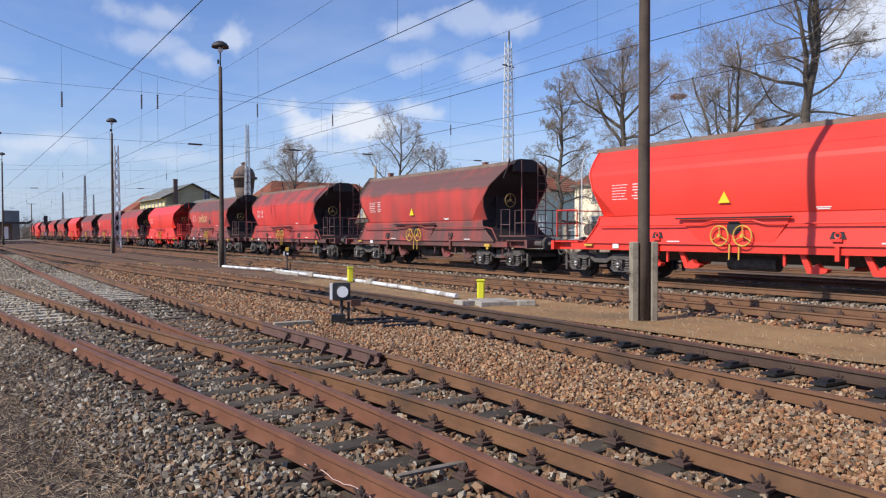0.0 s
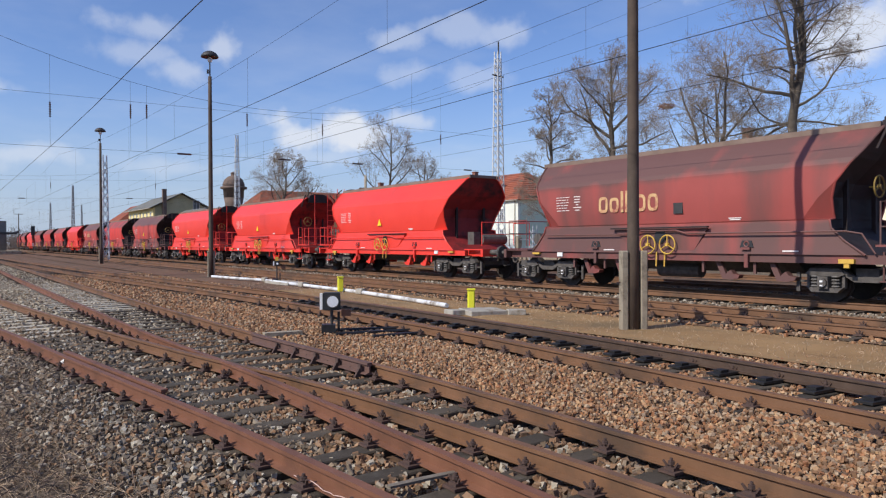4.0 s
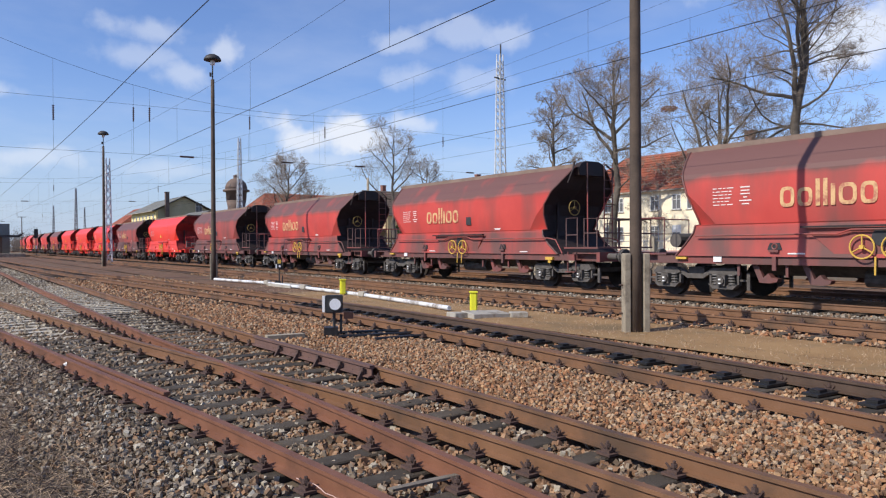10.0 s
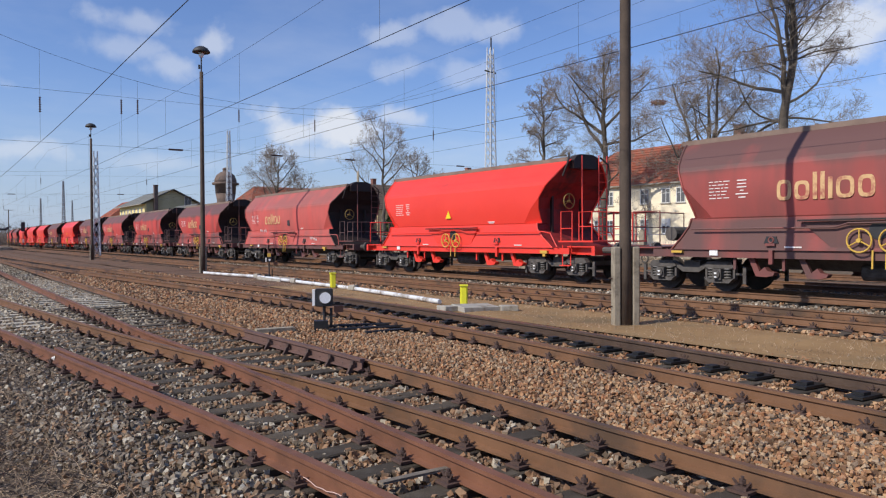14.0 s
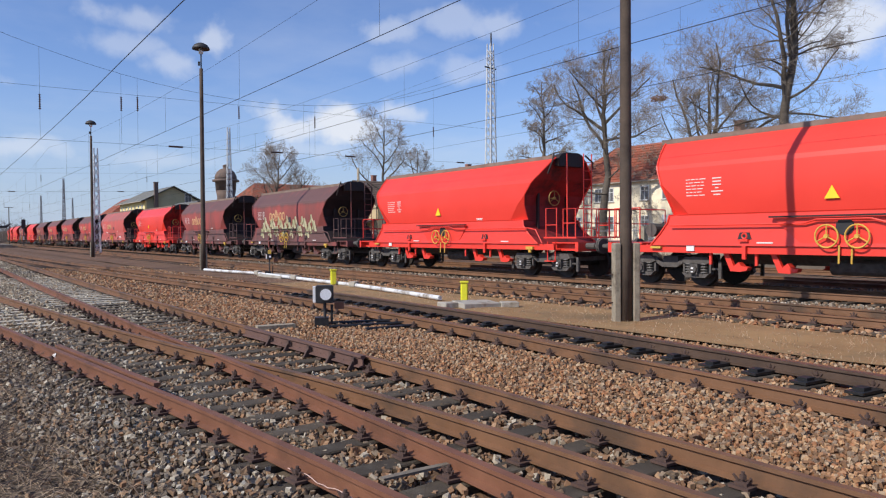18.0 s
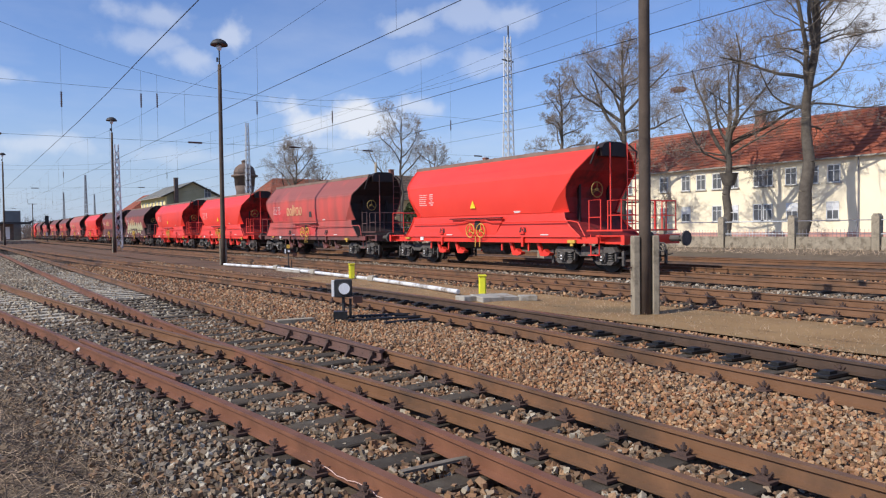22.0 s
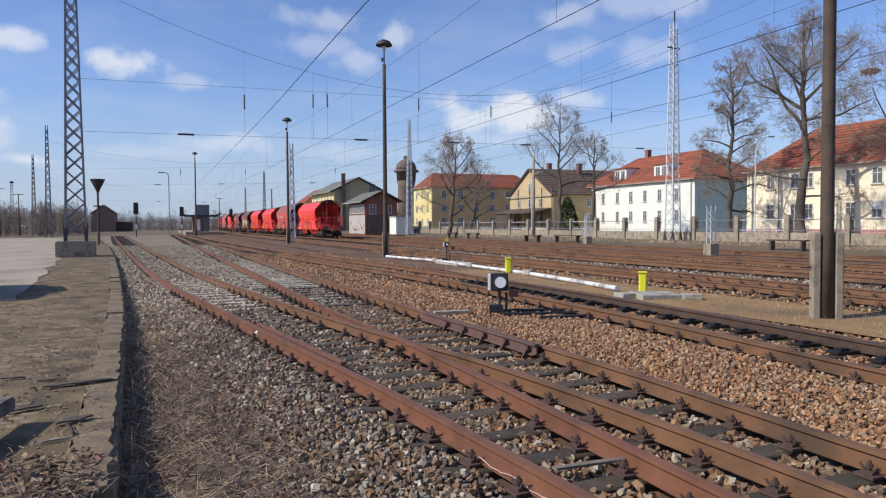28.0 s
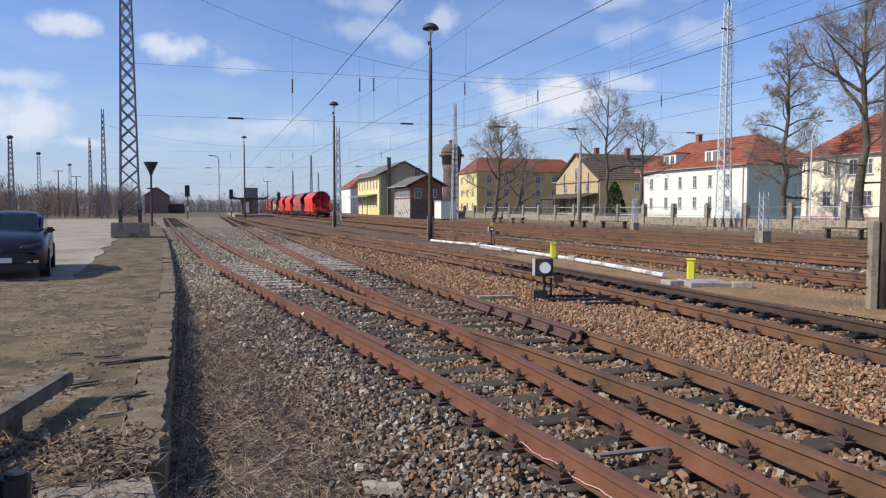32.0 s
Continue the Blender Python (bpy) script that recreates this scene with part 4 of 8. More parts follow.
def build_wagon(paint_key, kind, label, turned=0, long=False):
    d, section = (0.82, SECTION_LONG) if long else (0.0, SECTION)
    if turned:
        section = [(a, z, r, f) for a, z, f, r in section]
    paint = PAINTS[paint_key]
    grime = PAINTS["clean"] if paint_key == "clean" else PAINTS["soot"]
    rail_paint = grime if paint_key == "clean" else M_RAILING
    top = section[0][1]
    w = empty("hopper_wagon", label=label, category="freight wagon", group="train of hopper wagons")
    add_body(paint, w, section)
    # end walls and ribs carry the shade of the sunless ends in their colour
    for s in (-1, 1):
        part("end_wall", end_wall(s, section), M_ENDRED if paint_key == "clean" else M_ENDWALL, w, "dark hopper end wall with shade in its colour")
    for s in (-1, 1):
        for rib in (-0.7, 0.7):
            bm = bmesh.new()
            box(bm, (rib, s * (section[8][2 if s > 0 else 3] + 0.04), 2.2), (0.08, 0.10, 1.5))
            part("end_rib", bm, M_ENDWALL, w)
    bm = bmesh.new()
    box(bm, (0, 0.1, top + 0.045), (1.30, 10.9 + 2 * d, 0.11))
    for s in (-1, 1):
        box(bm, (s * 0.69, 0.1, top + 0.03), (0.06, 11.0 + 2 * d, 0.13))
    part("roof_hatch", bm, M_WALKWAY, w, "grimy brown roof hatch strip")
    for s in (-1, 1):
        for sx in (-1, 1):
            bm = bmesh.new()
            path_tube(bm, [(sx * (a + 0.015), s * (e + 0.01), z) for a, z, e in end_outline(section, s)], 0.028, 6)
            part("end_rim", bm, grime, w)
    bm = bmesh.new()
    prism(bm, [(q, top + z) for q, z in ((-0.60, -0.28), (-0.62, -0.02), (-0.50, 0.13), (-0.28, 0.20), (0.28, 0.20), (0.50, 0.13), (0.62, -0.02), (0.60, -0.28))], "y", -5.60 - d, -5.34 - d)
    path_tube(bm, [(-0.8, -5.55 - d, 4.2), (-0.95, -5.62 - d, 3.9), (-1.0, -5.45 - d, 3.5)], 0.035, 6), path_tube(bm, [(0.75, -5.5 - d, 4.2), (0.98, -5.65 - d, 3.95), (1.0, -5.55 - d, 3.6)], 0.035, 6)
    part("hatch_drive", bm, M_ENDWALL, w, "black hatch drive at the roof's end")
    bm = bmesh.new()
    for y in (-3.7, -1.85, 0.0, 1.85, 3.7):
        box(bm, (0, y, top + 0.105), (1.36, 0.05, 0.03))
    part("hatch_seam", bm, M_WALKWAY, w)
    # underframe
    bm = bmesh.new()
    for s in (-1, 1):
        box(bm, (s * 1.32, 0, 1.02), (0.10, 12.2 + 2 * d, 0.20))
        box(bm, (s * 0.98, 6.45 + d, 1.02), (0.12, 1.2, 0.24))
        box(bm, (s * 0.98, -6.45 - d, 1.02), (0.12, 1.2, 0.24))
    part("sole_bar", bm, grime, w)
    for s in (-1, 1):
        bm = bmesh.new()
        box(bm, (0, s * (7.06 + d), 1.04), (2.6, 0.14, 0.30))
        box(bm, (0, s * (6.5 + d), 1.16), (2.5, 1.2, 0.04))
        part("headstock", bm, grime, w)
        for sx in (-0.875, 0.875):
            bm = bmesh.new()
            tube(bm, (sx, s * (7.1 + d), 1.06), (sx, s * (7.5 + d), 1.06), 0.10, seg=10)
            tube(bm, (sx, s * (7.5 + d), 1.06), (sx, s * (7.72 + d), 1.06), 0.07, seg=10)
            tube(bm, (sx, s * (7.69 + d), 1.06), (sx, s * (7.74 + d), 1.06), 0.24, seg=14)
            part("buffer", bm, M_BOGIE, w, "black buffer")
        bm = bmesh.new()
        tube(bm, (0, s * (7.1 + d), 1.0), (0, s * (7.45 + d), 0.9), 0.05, seg=6)
        ring(bm, (0, s * (7.5 + d), 0.80), (1, 0, 0), 0.13, 0.03, 12, 5)
        path_tube(bm, [(0.4, s * (7.1 + d), 0.9), (0.42, s * (7.35 + d), 0.55), (0.35, s * (7.6 + d), 0.6)], 0.025, 5)
        part("coupler", bm, M_BOGIE, w, "black screw coupler and hose")
    if paint_key == "chalky":
        for y0, y1, low, high in ((2.95, 5.1, 2.02, 2.72), (-1.35, -0.95, 2.10, 2.62)):
            bm = bmesh.new()
            levels = [low] + sorted(q[1] for q in section if low < q[1] < high) + [high]
            outer = [(-np.interp(z, [q[1] for q in reversed(section)], [q[0] for q in reversed(section)]) - 0.005, z) for z in levels]
            for (xa, za), (xb, zb) in zip(outer, outer[1:]):
                prism(bm, [(xa, za), (xb, zb), (xb + 0.02, zb), (xa + 0.02, za)], "y", y0, y1)
            bmesh.ops.remove_doubles(bm, verts=bm.verts, dist=0.001)
            part("repainted_field", bm, M_REPAINT, w, "freshly repainted bright red field")
    # discharge chutes
    for y in (-3.1, -1.6, 1.9, 3.2):
        for sx in (-1, 1):
            bm = bmesh.new()
            prism(bm, [(y + 0.12, 1.0), (y - 0.03, 1.0), (y - 0.26, 0.50), (y - 0.12, 0.46)], "x", sx * 1.16 - 0.05, sx * 1.16 + 0.05)
            prism(bm, [(y - 0.12, 0.46), (y - 0.26, 0.62), (y - 0.36, 0.70), (y - 0.44, 0.60), (y - 0.62, 0.57), (y - 0.58, 0.49), (y - 0.40, 0.45)], "x", sx * 1.08 - 0.14, sx * 1.08 + 0.06)
            box(bm, (sx * 1.25, y + 0.42, 0.82), (0.06, 0.07, 0.40))
            part("discharge_chute", bm, grime, w)
    bm = bmesh.new()
    prism(bm, [(-1.1, 1.2), (1.1, 1.2), (0.35, 0.62), (-0.35, 0.62)], "y", -3.5, 3.5)
    tube(bm, (-0.5, -0.6, 0.62), (-0.5, 0.8, 0.62), 0.20, seg=12)
    part("hopper_bottom", bm, M_BOGIE, w, "black hopper bottom")
    # discharge control recess with two handwheels
    for sx in (-1, 1):
        bm = bmesh.new()
        prism(bm, [(-1.48, 1.81), (1.85, 1.81), (1.85, 1.85), (-1.48, 1.85)], "x", sx * 1.46 - 0.08, sx * 1.46 + 0.02)
        part("recess_hood", bm, M_ENDWALL, w, "dark hood over the control recess")
        bm = bmesh.new()
        prism(bm, [(-0.95, 1.14), (1.05, 1.14), (1.80, 1.80), (-1.42, 1.80)], "x", sx * 1.40 - 0.02, sx * 1.40 + 0.02)
        part("control_recess", bm, M_REPAINT if paint_key == "chalky" else paint, w)
        bm = bmesh.new()
        tube(bm, (sx * 1.36, 0.10, 1.58), (sx * 1.44, 0.10, 1.58), 0.20, seg=16)
        part("gear_opening", bm, M_BLACK, w, "black gear opening")
        for y in ((0.20, -0.47) if turned else (0.47, -0.20)):
            piece("handwheel", HANDWHEEL, w, pose(sx * 1.52, y, 1.36, 0, 0, 0 if sx < 0 else 180))
        bm = bmesh.new()
        for y in (0.22, -0.06):
            tube(bm, (sx * 1.44, y, 1.15), (sx * 1.46, y, 0.74), 0.022, seg=6)
        part("release_lever", bm, M_HANDWHEEL, w, "yellow release lever")
        bm = bmesh.new()
        path_tube(bm, [(sx * 1.50, 4.75 + d, 1.66), (sx * 1.50, 1.0, 1.66), (sx * 1.52, 0.7, 1.75), (sx * 1.52, -0.5, 1.75), (sx * 1.50, -0.8, 1.66), (sx * 1.50, -5.0 - d, 1.66), *(((sx * 1.50, -5.66 - d, 1.66), (sx * 1.49, -5.76 - d, 1.60), (sx * 1.47, -5.80 - d, 1.48), (sx * 1.44, -5.82 - d, 1.15)) if d else ((sx * 1.48, -5.35, 1.60), (sx * 1.44, -5.62, 1.15)))], 0.022, 6)
        part("grab_rail", bm, paint if paint_key != "clean" else grime, w)
        for y in (2.55, -2.55):
            bm = bmesh.new()
            ring(bm, (sx * 1.43, y, 1.37), (1, 0, 0), 0.065, 0.022, 12, 5)
            box(bm, (sx * 1.45, y, 1.26), (0.08, 0.24, 0.06))
            box(bm, (sx * 1.43, y, 0.95), (0.06, 0.10, 0.34))
            part("lifting_bracket", bm, grime, w)
            bm = bmesh.new()
            prism(bm, [(y - 0.19, 1.29), (y + 0.19, 1.29), (y + 0.12, 1.46), (y - 0.12, 1.46)], "x", sx * 1.41 - 0.02, sx * 1.41 + 0.02)
            part("jacking_pocket", bm, M_BLACK, w, "black jacking pocket")
        bm = bmesh.new()
        box(bm, (sx * 1.41, 5.25, 1.06), (0.10, 0.34, 0.06))
        part("brake_handle", bm, M_HANDWHEEL, w, "yellow brake changeover handle")
        bm = bmesh.new()
        box(bm, (sx * 1.41, -5.0, 0.98), (0.10, 0.34, 0.10))
        box(bm, (sx * 1.41, -5.0, 0.90), (0.06, 0.12, 0.14))
        part("brake_handle", bm, M_HANDWHEEL, w, "yellow brake changeover handle")
        bm = bmesh.new()
        box(bm, (sx * 1.39, 4.15, 1.06), (0.03, 0.24, 0.18))
        part("label_plate", bm, M_WHITE, w, "white consignment plate")
    # platform end with railings, ladder and brake wheel
    bm = bmesh.new()
    box(bm, (0, -6.3 - d, 1.33), (2.6, 1.5, 0.05))
    part("platform", bm, grime, w)
    for sx in (-1, 1):
        bm = bmesh.new()
        x = sx * 1.28
        path_tube(bm, [(x, -5.65 - d, 1.33), (x, -5.65 - d, 2.30), (x, -6.15 - d, 2.30), (x, -6.15 - d, 1.33)], 0.022)
        path_tube(bm, [(x, -5.65 - d, 1.75), (x, -6.15 - d, 1.75)], 0.018)
        path_tube(bm, [(x, -6.45 - d, 1.33), (x, -6.45 - d, 2.26), (x, -7.0 - d, 2.26), (x, -7.0 - d, 1.33)], 0.022)
        path_tube(bm, [(x, -6.45 - d, 1.80), (x, -7.0 - d, 1.80)], 0.018)
        part("railing", bm, rail_paint, w)
        bm = bmesh.new()
        box(bm, (x, -5.9 - d, 0.55), (0.20, 0.45, 0.03))
        path_tube(bm, [(x, -5.72 - d, 0.55), (x, -5.72 - d, 1.2)], 0.02), path_tube(bm, [(x, -6.08 - d, 0.55), (x, -6.08 - d, 1.2)], 0.02)
        part("step", bm, grime, w)
    bm = bmesh.new()
    path_tube(bm, [(-1.28, -7.0 - d, 2.26), (1.28, -7.0 - d, 2.26)], 0.022), path_tube(bm, [(-1.28, -7.0 - d, 1.80), (1.28, -7.0 - d, 1.80)], 0.018)
    for x in (-0.8, -0.3, 0.3, 0.8):
        path_tube(bm, [(x, -7.0 - d, 1.33), (x, -7.0 - d, 2.26)], 0.018)
    part("end_railing", bm, rail_paint, w)
    bm = bmesh.new()
    for x in (0.55, 0.95):
        path_tube(bm, [(x, -5.62 - d, 1.33), (x, -5.62 - d, 4.25)], 0.02)
    for k in range(9):
        path_tube(bm, [(0.55, -5.62 - d, 1.55 + 0.3 * k), (0.95, -5.62 - d, 1.55 + 0.3 * k)], 0.015)
    path_tube(bm, [(-0.25, -5.62 - d, 1.33), (-0.25, -5.60 - d, 4.2)], 0.025)
    part("ladder", bm, grime, w)
    piece("brake_wheel", END_HANDWHEEL, w, pose(-0.55, -5.30 - d, 2.68, 0, 0, 90))
    # other end: low handrail and gear
    bm = bmesh.new()
    path_tube(bm, [(-1.2, 6.95 + d, 1.3), (-1.2, 6.95 + d, 2.2), (1.2, 6.95 + d, 2.2), (1.2, 6.95 + d, 1.3)], 0.02)
    path_tube(bm, [(-1.2, 6.95 + d, 1.75), (1.2, 6.95 + d, 1.75)], 0.016)
    path_tube(bm, [(-1.2, 6.95 + d, 2.2), (-1.2, 6.0 + d, 2.2), (-1.2, 6.0 + d, 1.3)], 0.02)
    part("end_railing", bm, grime, w)
    bm = bmesh.new()
    tube(bm, (-0.7, 6.0 + d, 1.55), (0.5, 6.0 + d, 1.55), 0.2, seg=12)
    box(bm, (0.7, 5.8 + d, 1.6), (0.3, 0.4, 0.5))
    part("brake_cylinder", bm, M_BOGIE, w, "black brake cylinder and valve")
    for y in (-5.25 - d, 5.08 + d):
        piece("bogie", BOGIE, w, pose(0, y, 0))
        for a in (-0.9, 0.9):
            piece("wheelset", WHEELSET, w, pose(0, y + a, 0.46))
            for sx in (-1, 1):
                for k in (-0.24, 0.24):
                    piece("coil_spring", SPRING, w, pose(sx * 1.09, y + a + k, 0.38))
                piece("axle_mark", AXLE_MARK, w, pose(sx * 1.278, y + a, 0.50))
    lettering(w, kind, turned, d, paint_key == "faded")
    return w


LABELS = {
    "clean": "bright red hopper wagon, freshly painted, rolling on the running line",
    "dull": "dull red hopper wagon with a grimy roof in the moving train",
    "brown": "grimy brown-red hopper wagon with faded cream emblem",
    "faded": "longer faded red hopper wagon with cream emblem and straight sloping ends",
    "chalky": "longer chalky brown-red hopper wagon with cream emblem and sloping ends",
    "soot": "soot-brown hopper wagon with dirty sides in the moving train",
}
# from the last wagon forwards: paint, marks, turned round
TRAIN = [("clean", "triangle", 0), ("chalky", "emblem", 0), ("clean", "triangle", 0), ("clean", "triangle", 0), ("soot", "sprayed", 0), ("soot", "emblem", 0), ("clean", "triangle", 0), ("faded", "emblem", 0),
         ("brown", "emblem", 0), ("brown", "emblem", 0), ("brown", "emblem", 0), ("soot", "emblem", 0), ("clean", "triangle", 1), ("soot", "emblem", 0), ("clean", "triangle", 1), ("clean", "triangle", 0),
         ("clean", "triangle", 0), ("brown", "triangle", 0), ("dull", "plain", 0), ("brown", "emblem", 0), ("clean", "plain", 0), ("dull", "plain", 0), ("dull", "plain", 0), ("brown", "plain", 0),
         ("clean", "plain", 0), ("brown", "plain", 0), ("dull", "plain", 0), ("brown", "plain", 0), ("clean", "plain", 0), ("dull", "plain", 0), ("brown", "plain", 0)]
PROTO, WAGONS = {}, []
for paint_key, kind, turned in TRAIN:
    if (paint_key, kind, turned) not in PROTO:
        wagon = PROTO[paint_key, kind, turned] = build_wagon(paint_key, kind, LABELS[paint_key], turned, paint_key in ("faded", "chalky"))
    else:
        wagon = copy_thing(PROTO[paint_key, kind, turned], Matrix())
    WAGONS.append((wagon, turned))


# seconds, metres: where the last wagon's middle is
ROLL = [(0, -240.15), (3, -203.7), (6, -167.75), (8.5, -137.85), (10, -119.95), (13, -83.9), (16, -48.4), (19, -13.0), (20, -1.15), (22, 22.2), (23, 33.2), (24, 43.6), (25.5, 59.3), (28, 85.5), (30, 105.9), (32, 124.4)]
LONG_EXTRA = 0.82


def run(t):
    """How far the train has rolled, slowing gently."""
    return smooth_line(ROLL, t)


def couple():
    """Each wagon's place ahead of the last one; the longer kind takes more room."""
    ahead, out = 0.0, []
    for k, (paint_key, kind, turned) in enumerate(TRAIN):
        extra = LONG_EXTRA if paint_key in ("faded", "chalky") else 0.0
        if k:
            ahead += PITCH + extra + last
        out.append(ahead)
        last = extra
    return out


def motions():
    for (wagon, turned), ahead in zip(WAGONS, couple()):
        rows = []
        for i in range(33):
            y = ahead + run(i)
            x = main_line(y)
            a = -math.degrees(math.atan(max(0.0, y - 190) / 600))
            rows.append((i, pose(x, y, D_Z, 0, 0, a + (180 if turned else 0))))
        walk(wagon, rows)
# ---- posts, masts and wires ----
def concrete_foot(parent, gap, h, z0, w=0.14):
    for s in (-1, 1):
        bm = bmesh.new()
        v = box(bm, (s * gap, 0, (h + z0) / 2), (w, w + 0.04, h - z0))
        bmesh.ops.bevel(bm, geom=list(bm.edges), offset=0.02, segments=1, affect="EDGES")
        part("concrete_post", bm, M_CONCRETE, parent, "weathered concrete stub holding the pole")


def lamp_post(m, height, r=0.15, foot=1.2, lamp=True, label="tarred wooden lamp post between two concrete stubs"):
    t = empty("lamp_post", m, label=label, category="lamp post", group="yard lamp posts")
    bm = bmesh.new()
    lathe(bm, [(r * (1 - 0.28 * k / 7), -0.1 + (height + 0.1) * k / 7) for k in range(8)], 14)
    part("pole", bm, M_POLE, t, smooth=True)
    concrete_foot(t, r + (0.02 if lamp else 0.075), foot, -0.3, 0.09 if lamp else 0.14)
    bm = bmesh.new()
    for z in (0.35, 0.9):
        tube(bm, (-r - 0.22, 0, z), (r + 0.22, 0, z), 0.015, seg=6)
    part("bolt", bm, M_CLIP, t)
    if lamp:
        bm = bmesh.new()
        tube(bm, (0, 0, height), (0, 0, height + 0.75), 0.035, seg=8)
        box(bm, (-0.10, 0, height + 0.25), (0.10, 0.10, 0.20))
        part("bracket", bm, M_STEEL_DARK, t)
        bm = bmesh.new()
        lathe(bm, [(0.05, 1.30), (0.16, 1.29), (0.33, 1.20), (0.43, 1.06), (0.44, 0.98), (0.40, 0.98), (0.30, 1.02), (0.04, 1.04)], 20, (0, 0, height))
        part("shade", bm, M_STEEL_DARK, t, "dark mushroom lamp shade", smooth=True)
        bm = bmesh.new()
        lathe(bm, [(0.02, 0.72), (0.10, 0.75), (0.13, 0.85), (0.12, 0.98), (0.02, 1.0)], 12, (0, 0, height))
        part("globe", bm, M_LENS, t, "milky glass globe", smooth=True)
    return t


lamp_post(pose(11.16, 9.46, -0.15, 0, 0, -28), 13.0, 0.12, 1.52, False, "thick tarred wooden pole held by two concrete stubs")
post = lamp_post(pose(11.6, 37.5, -0.15, 0, 0, -20), 10.3, 0.125, 1.3)
for x, y in ((11.5, 67.5),):
    copy_thing(post, pose(x, y, -0.15, 0, 0, 10))


lamp_post(pose(6.1, 121, -0.15), 12.0, 0.13, 1.3)


def lattice(m, height, w0, w1, material, block, label, depth=None, panel=0.75, leg=0.07, block_h=0.9, single=False):
    t = empty("lattice_mast", m, label=label, category="lattice mast", group="overhead line masts")
    depth = depth or w0
    def corner(i, z):
        f = z / height
        w, d = (w0 + (w1 - w0) * f) / 2, (depth + (w1 - depth) * f) / 2
        return Vector(((-w, w, w, -w)[i], (-d, -d, d, d)[i], z))
    for i in range(4):
        bm = bmesh.new()
        tube(bm, corner(i, 0), corner(i, height), leg, leg * 0.8, 4)
        part("leg", bm, material, t)
    for i in range(4):
        bm = bmesh.new()
        z = 0.25
        k = 0
        while z < height - panel:
            z2 = z + panel * (1.15 - 0.45 * z / height)
            a, b = (i, (i + 1) % 4)
            tube(bm, corner(a, z), corner(b, z2), leg * 0.45, seg=4)
            tube(bm, corner(b, z), corner(a, z2), leg * 0.45, seg=4)
            z = z2
            if single:
                part("brace", bm, material, t)
                bm = bmesh.new()
        if not single:
            tagged(part("bracing", bm, material, t), kind="stuff")
        else:
            bm.free()
    if block and block < 1:
        bm = bmesh.new()
        box(bm, (0, 0, -block_h / 2), (block, block, block_h))
        part("concrete_block", bm, M_CONCRETE, t, "weathered concrete pedestal")
    elif block:
        bm = bmesh.new()
        box(bm, (0, 0, -block_h / 2), (block, block, block_h))
        bmesh.ops.bevel(bm, geom=list(bm.edges), offset=0.05, segments=2, affect="EDGES")
        part("concrete_block", bm, M_CONCRETE, t, "weathered concrete foundation block")
        for i in range(4):
            c = corner(i, 0)
            bm = bmesh.new()
            prism(bm, [(c.y - 0.14, 0), (c.y + 0.14, 0), (c.y, 0.9)], "x", c.x - 0.08, c.x + 0.08)
            part("foot_plate", bm, M_STEEL_DARK, t)
    return t


lattice(pose(-3.75, 41.4, 0.80, 0, 0, 4), 17.5, 0.95, 0.30, M_STEEL_MID, 1.85, "grey-violet steel lattice mast on a concrete block", block_h=0.95, single=True)
mast_r = lattice(pose(40.1, 48.9, 0.10, 0, 0, 12), 18.0, 0.98, 0.38, M_STEEL_PALE, 1.6, "pale painted steel lattice mast beside the fence", depth=0.8, leg=0.065, block_h=0.45, single=True)
bm = bmesh.new()
tube(bm, (0.1, 0, 17.8), (0.1, 0, 18.9), 0.07, seg=6)
part("spike", bm, M_STEEL_DARK, mast_r)
bm = bmesh.new()
box(bm, (0, 0, 15.9), (1.5, 0.1, 0.1))
part("crossbar", bm, M_STEEL_DARK, mast_r)
far_mast = lattice(pose(-14.3, 119, -0.2), 16.4, 0.8, 0.25, M_STEEL_MID, 0, "distant grey lattice mast", panel=1.2)
for x, y, s in ((-22.8, 168, 1), (28.0, 202, 1), (44.5, 300, 1), (33, 290, 1)):
    copy_thing(far_mast, pose(x, y, -0.2, 0, 0, (x * 7) % 30))
lamp_mast = lattice(pose(-29, 130, -0.2), 12.6, 0.85, 0.45, M_STEEL_MID, 0, "distant grey lattice mast with a lamp head", panel=1.0)
bm = bmesh.new()
lathe(bm, [(0.2, 12.5), (0.48, 12.7), (0.48, 12.9), (0.2, 13.1)], 12)
part("lamp_head", bm, M_STEEL_DARK, lamp_mast)
for x, y in ((-32.2, 167), (-33, 208)):
    copy_thing(lamp_mast, pose(x, y, -0.2, 0, 0, 10))
lattice(pose(12.9, 73.5, -0.2), 10.0, 0.6, 0.3, M_STEEL_PALE, 0, "slim pale lattice mast", panel=0.9, leg=0.05)
lattice(pose(33.6, 97, -0.2), 16.5, 0.85, 0.3, M_STEEL_PALE, 0, "pale lattice mast near the signal box", panel=0.9, leg=0.06)


def wire(name, pts, r, label, parent=None):
    bm = bmesh.new()
    path_tube(bm, pts, r, 4)
    ob = part(name, bm, M_WIRE, parent)
    if not parent:
        tagged(ob, label=label, category="wire", group="overhead wires")
    return ob


def sagging(a, b, sag, n=14):
    a, b = Vector(a), Vector(b)
    return [a.lerp(b, i / n) - Vector((0, 0, sag * 4 * (i / n) * (1 - i / n))) for i in range(n + 1)]


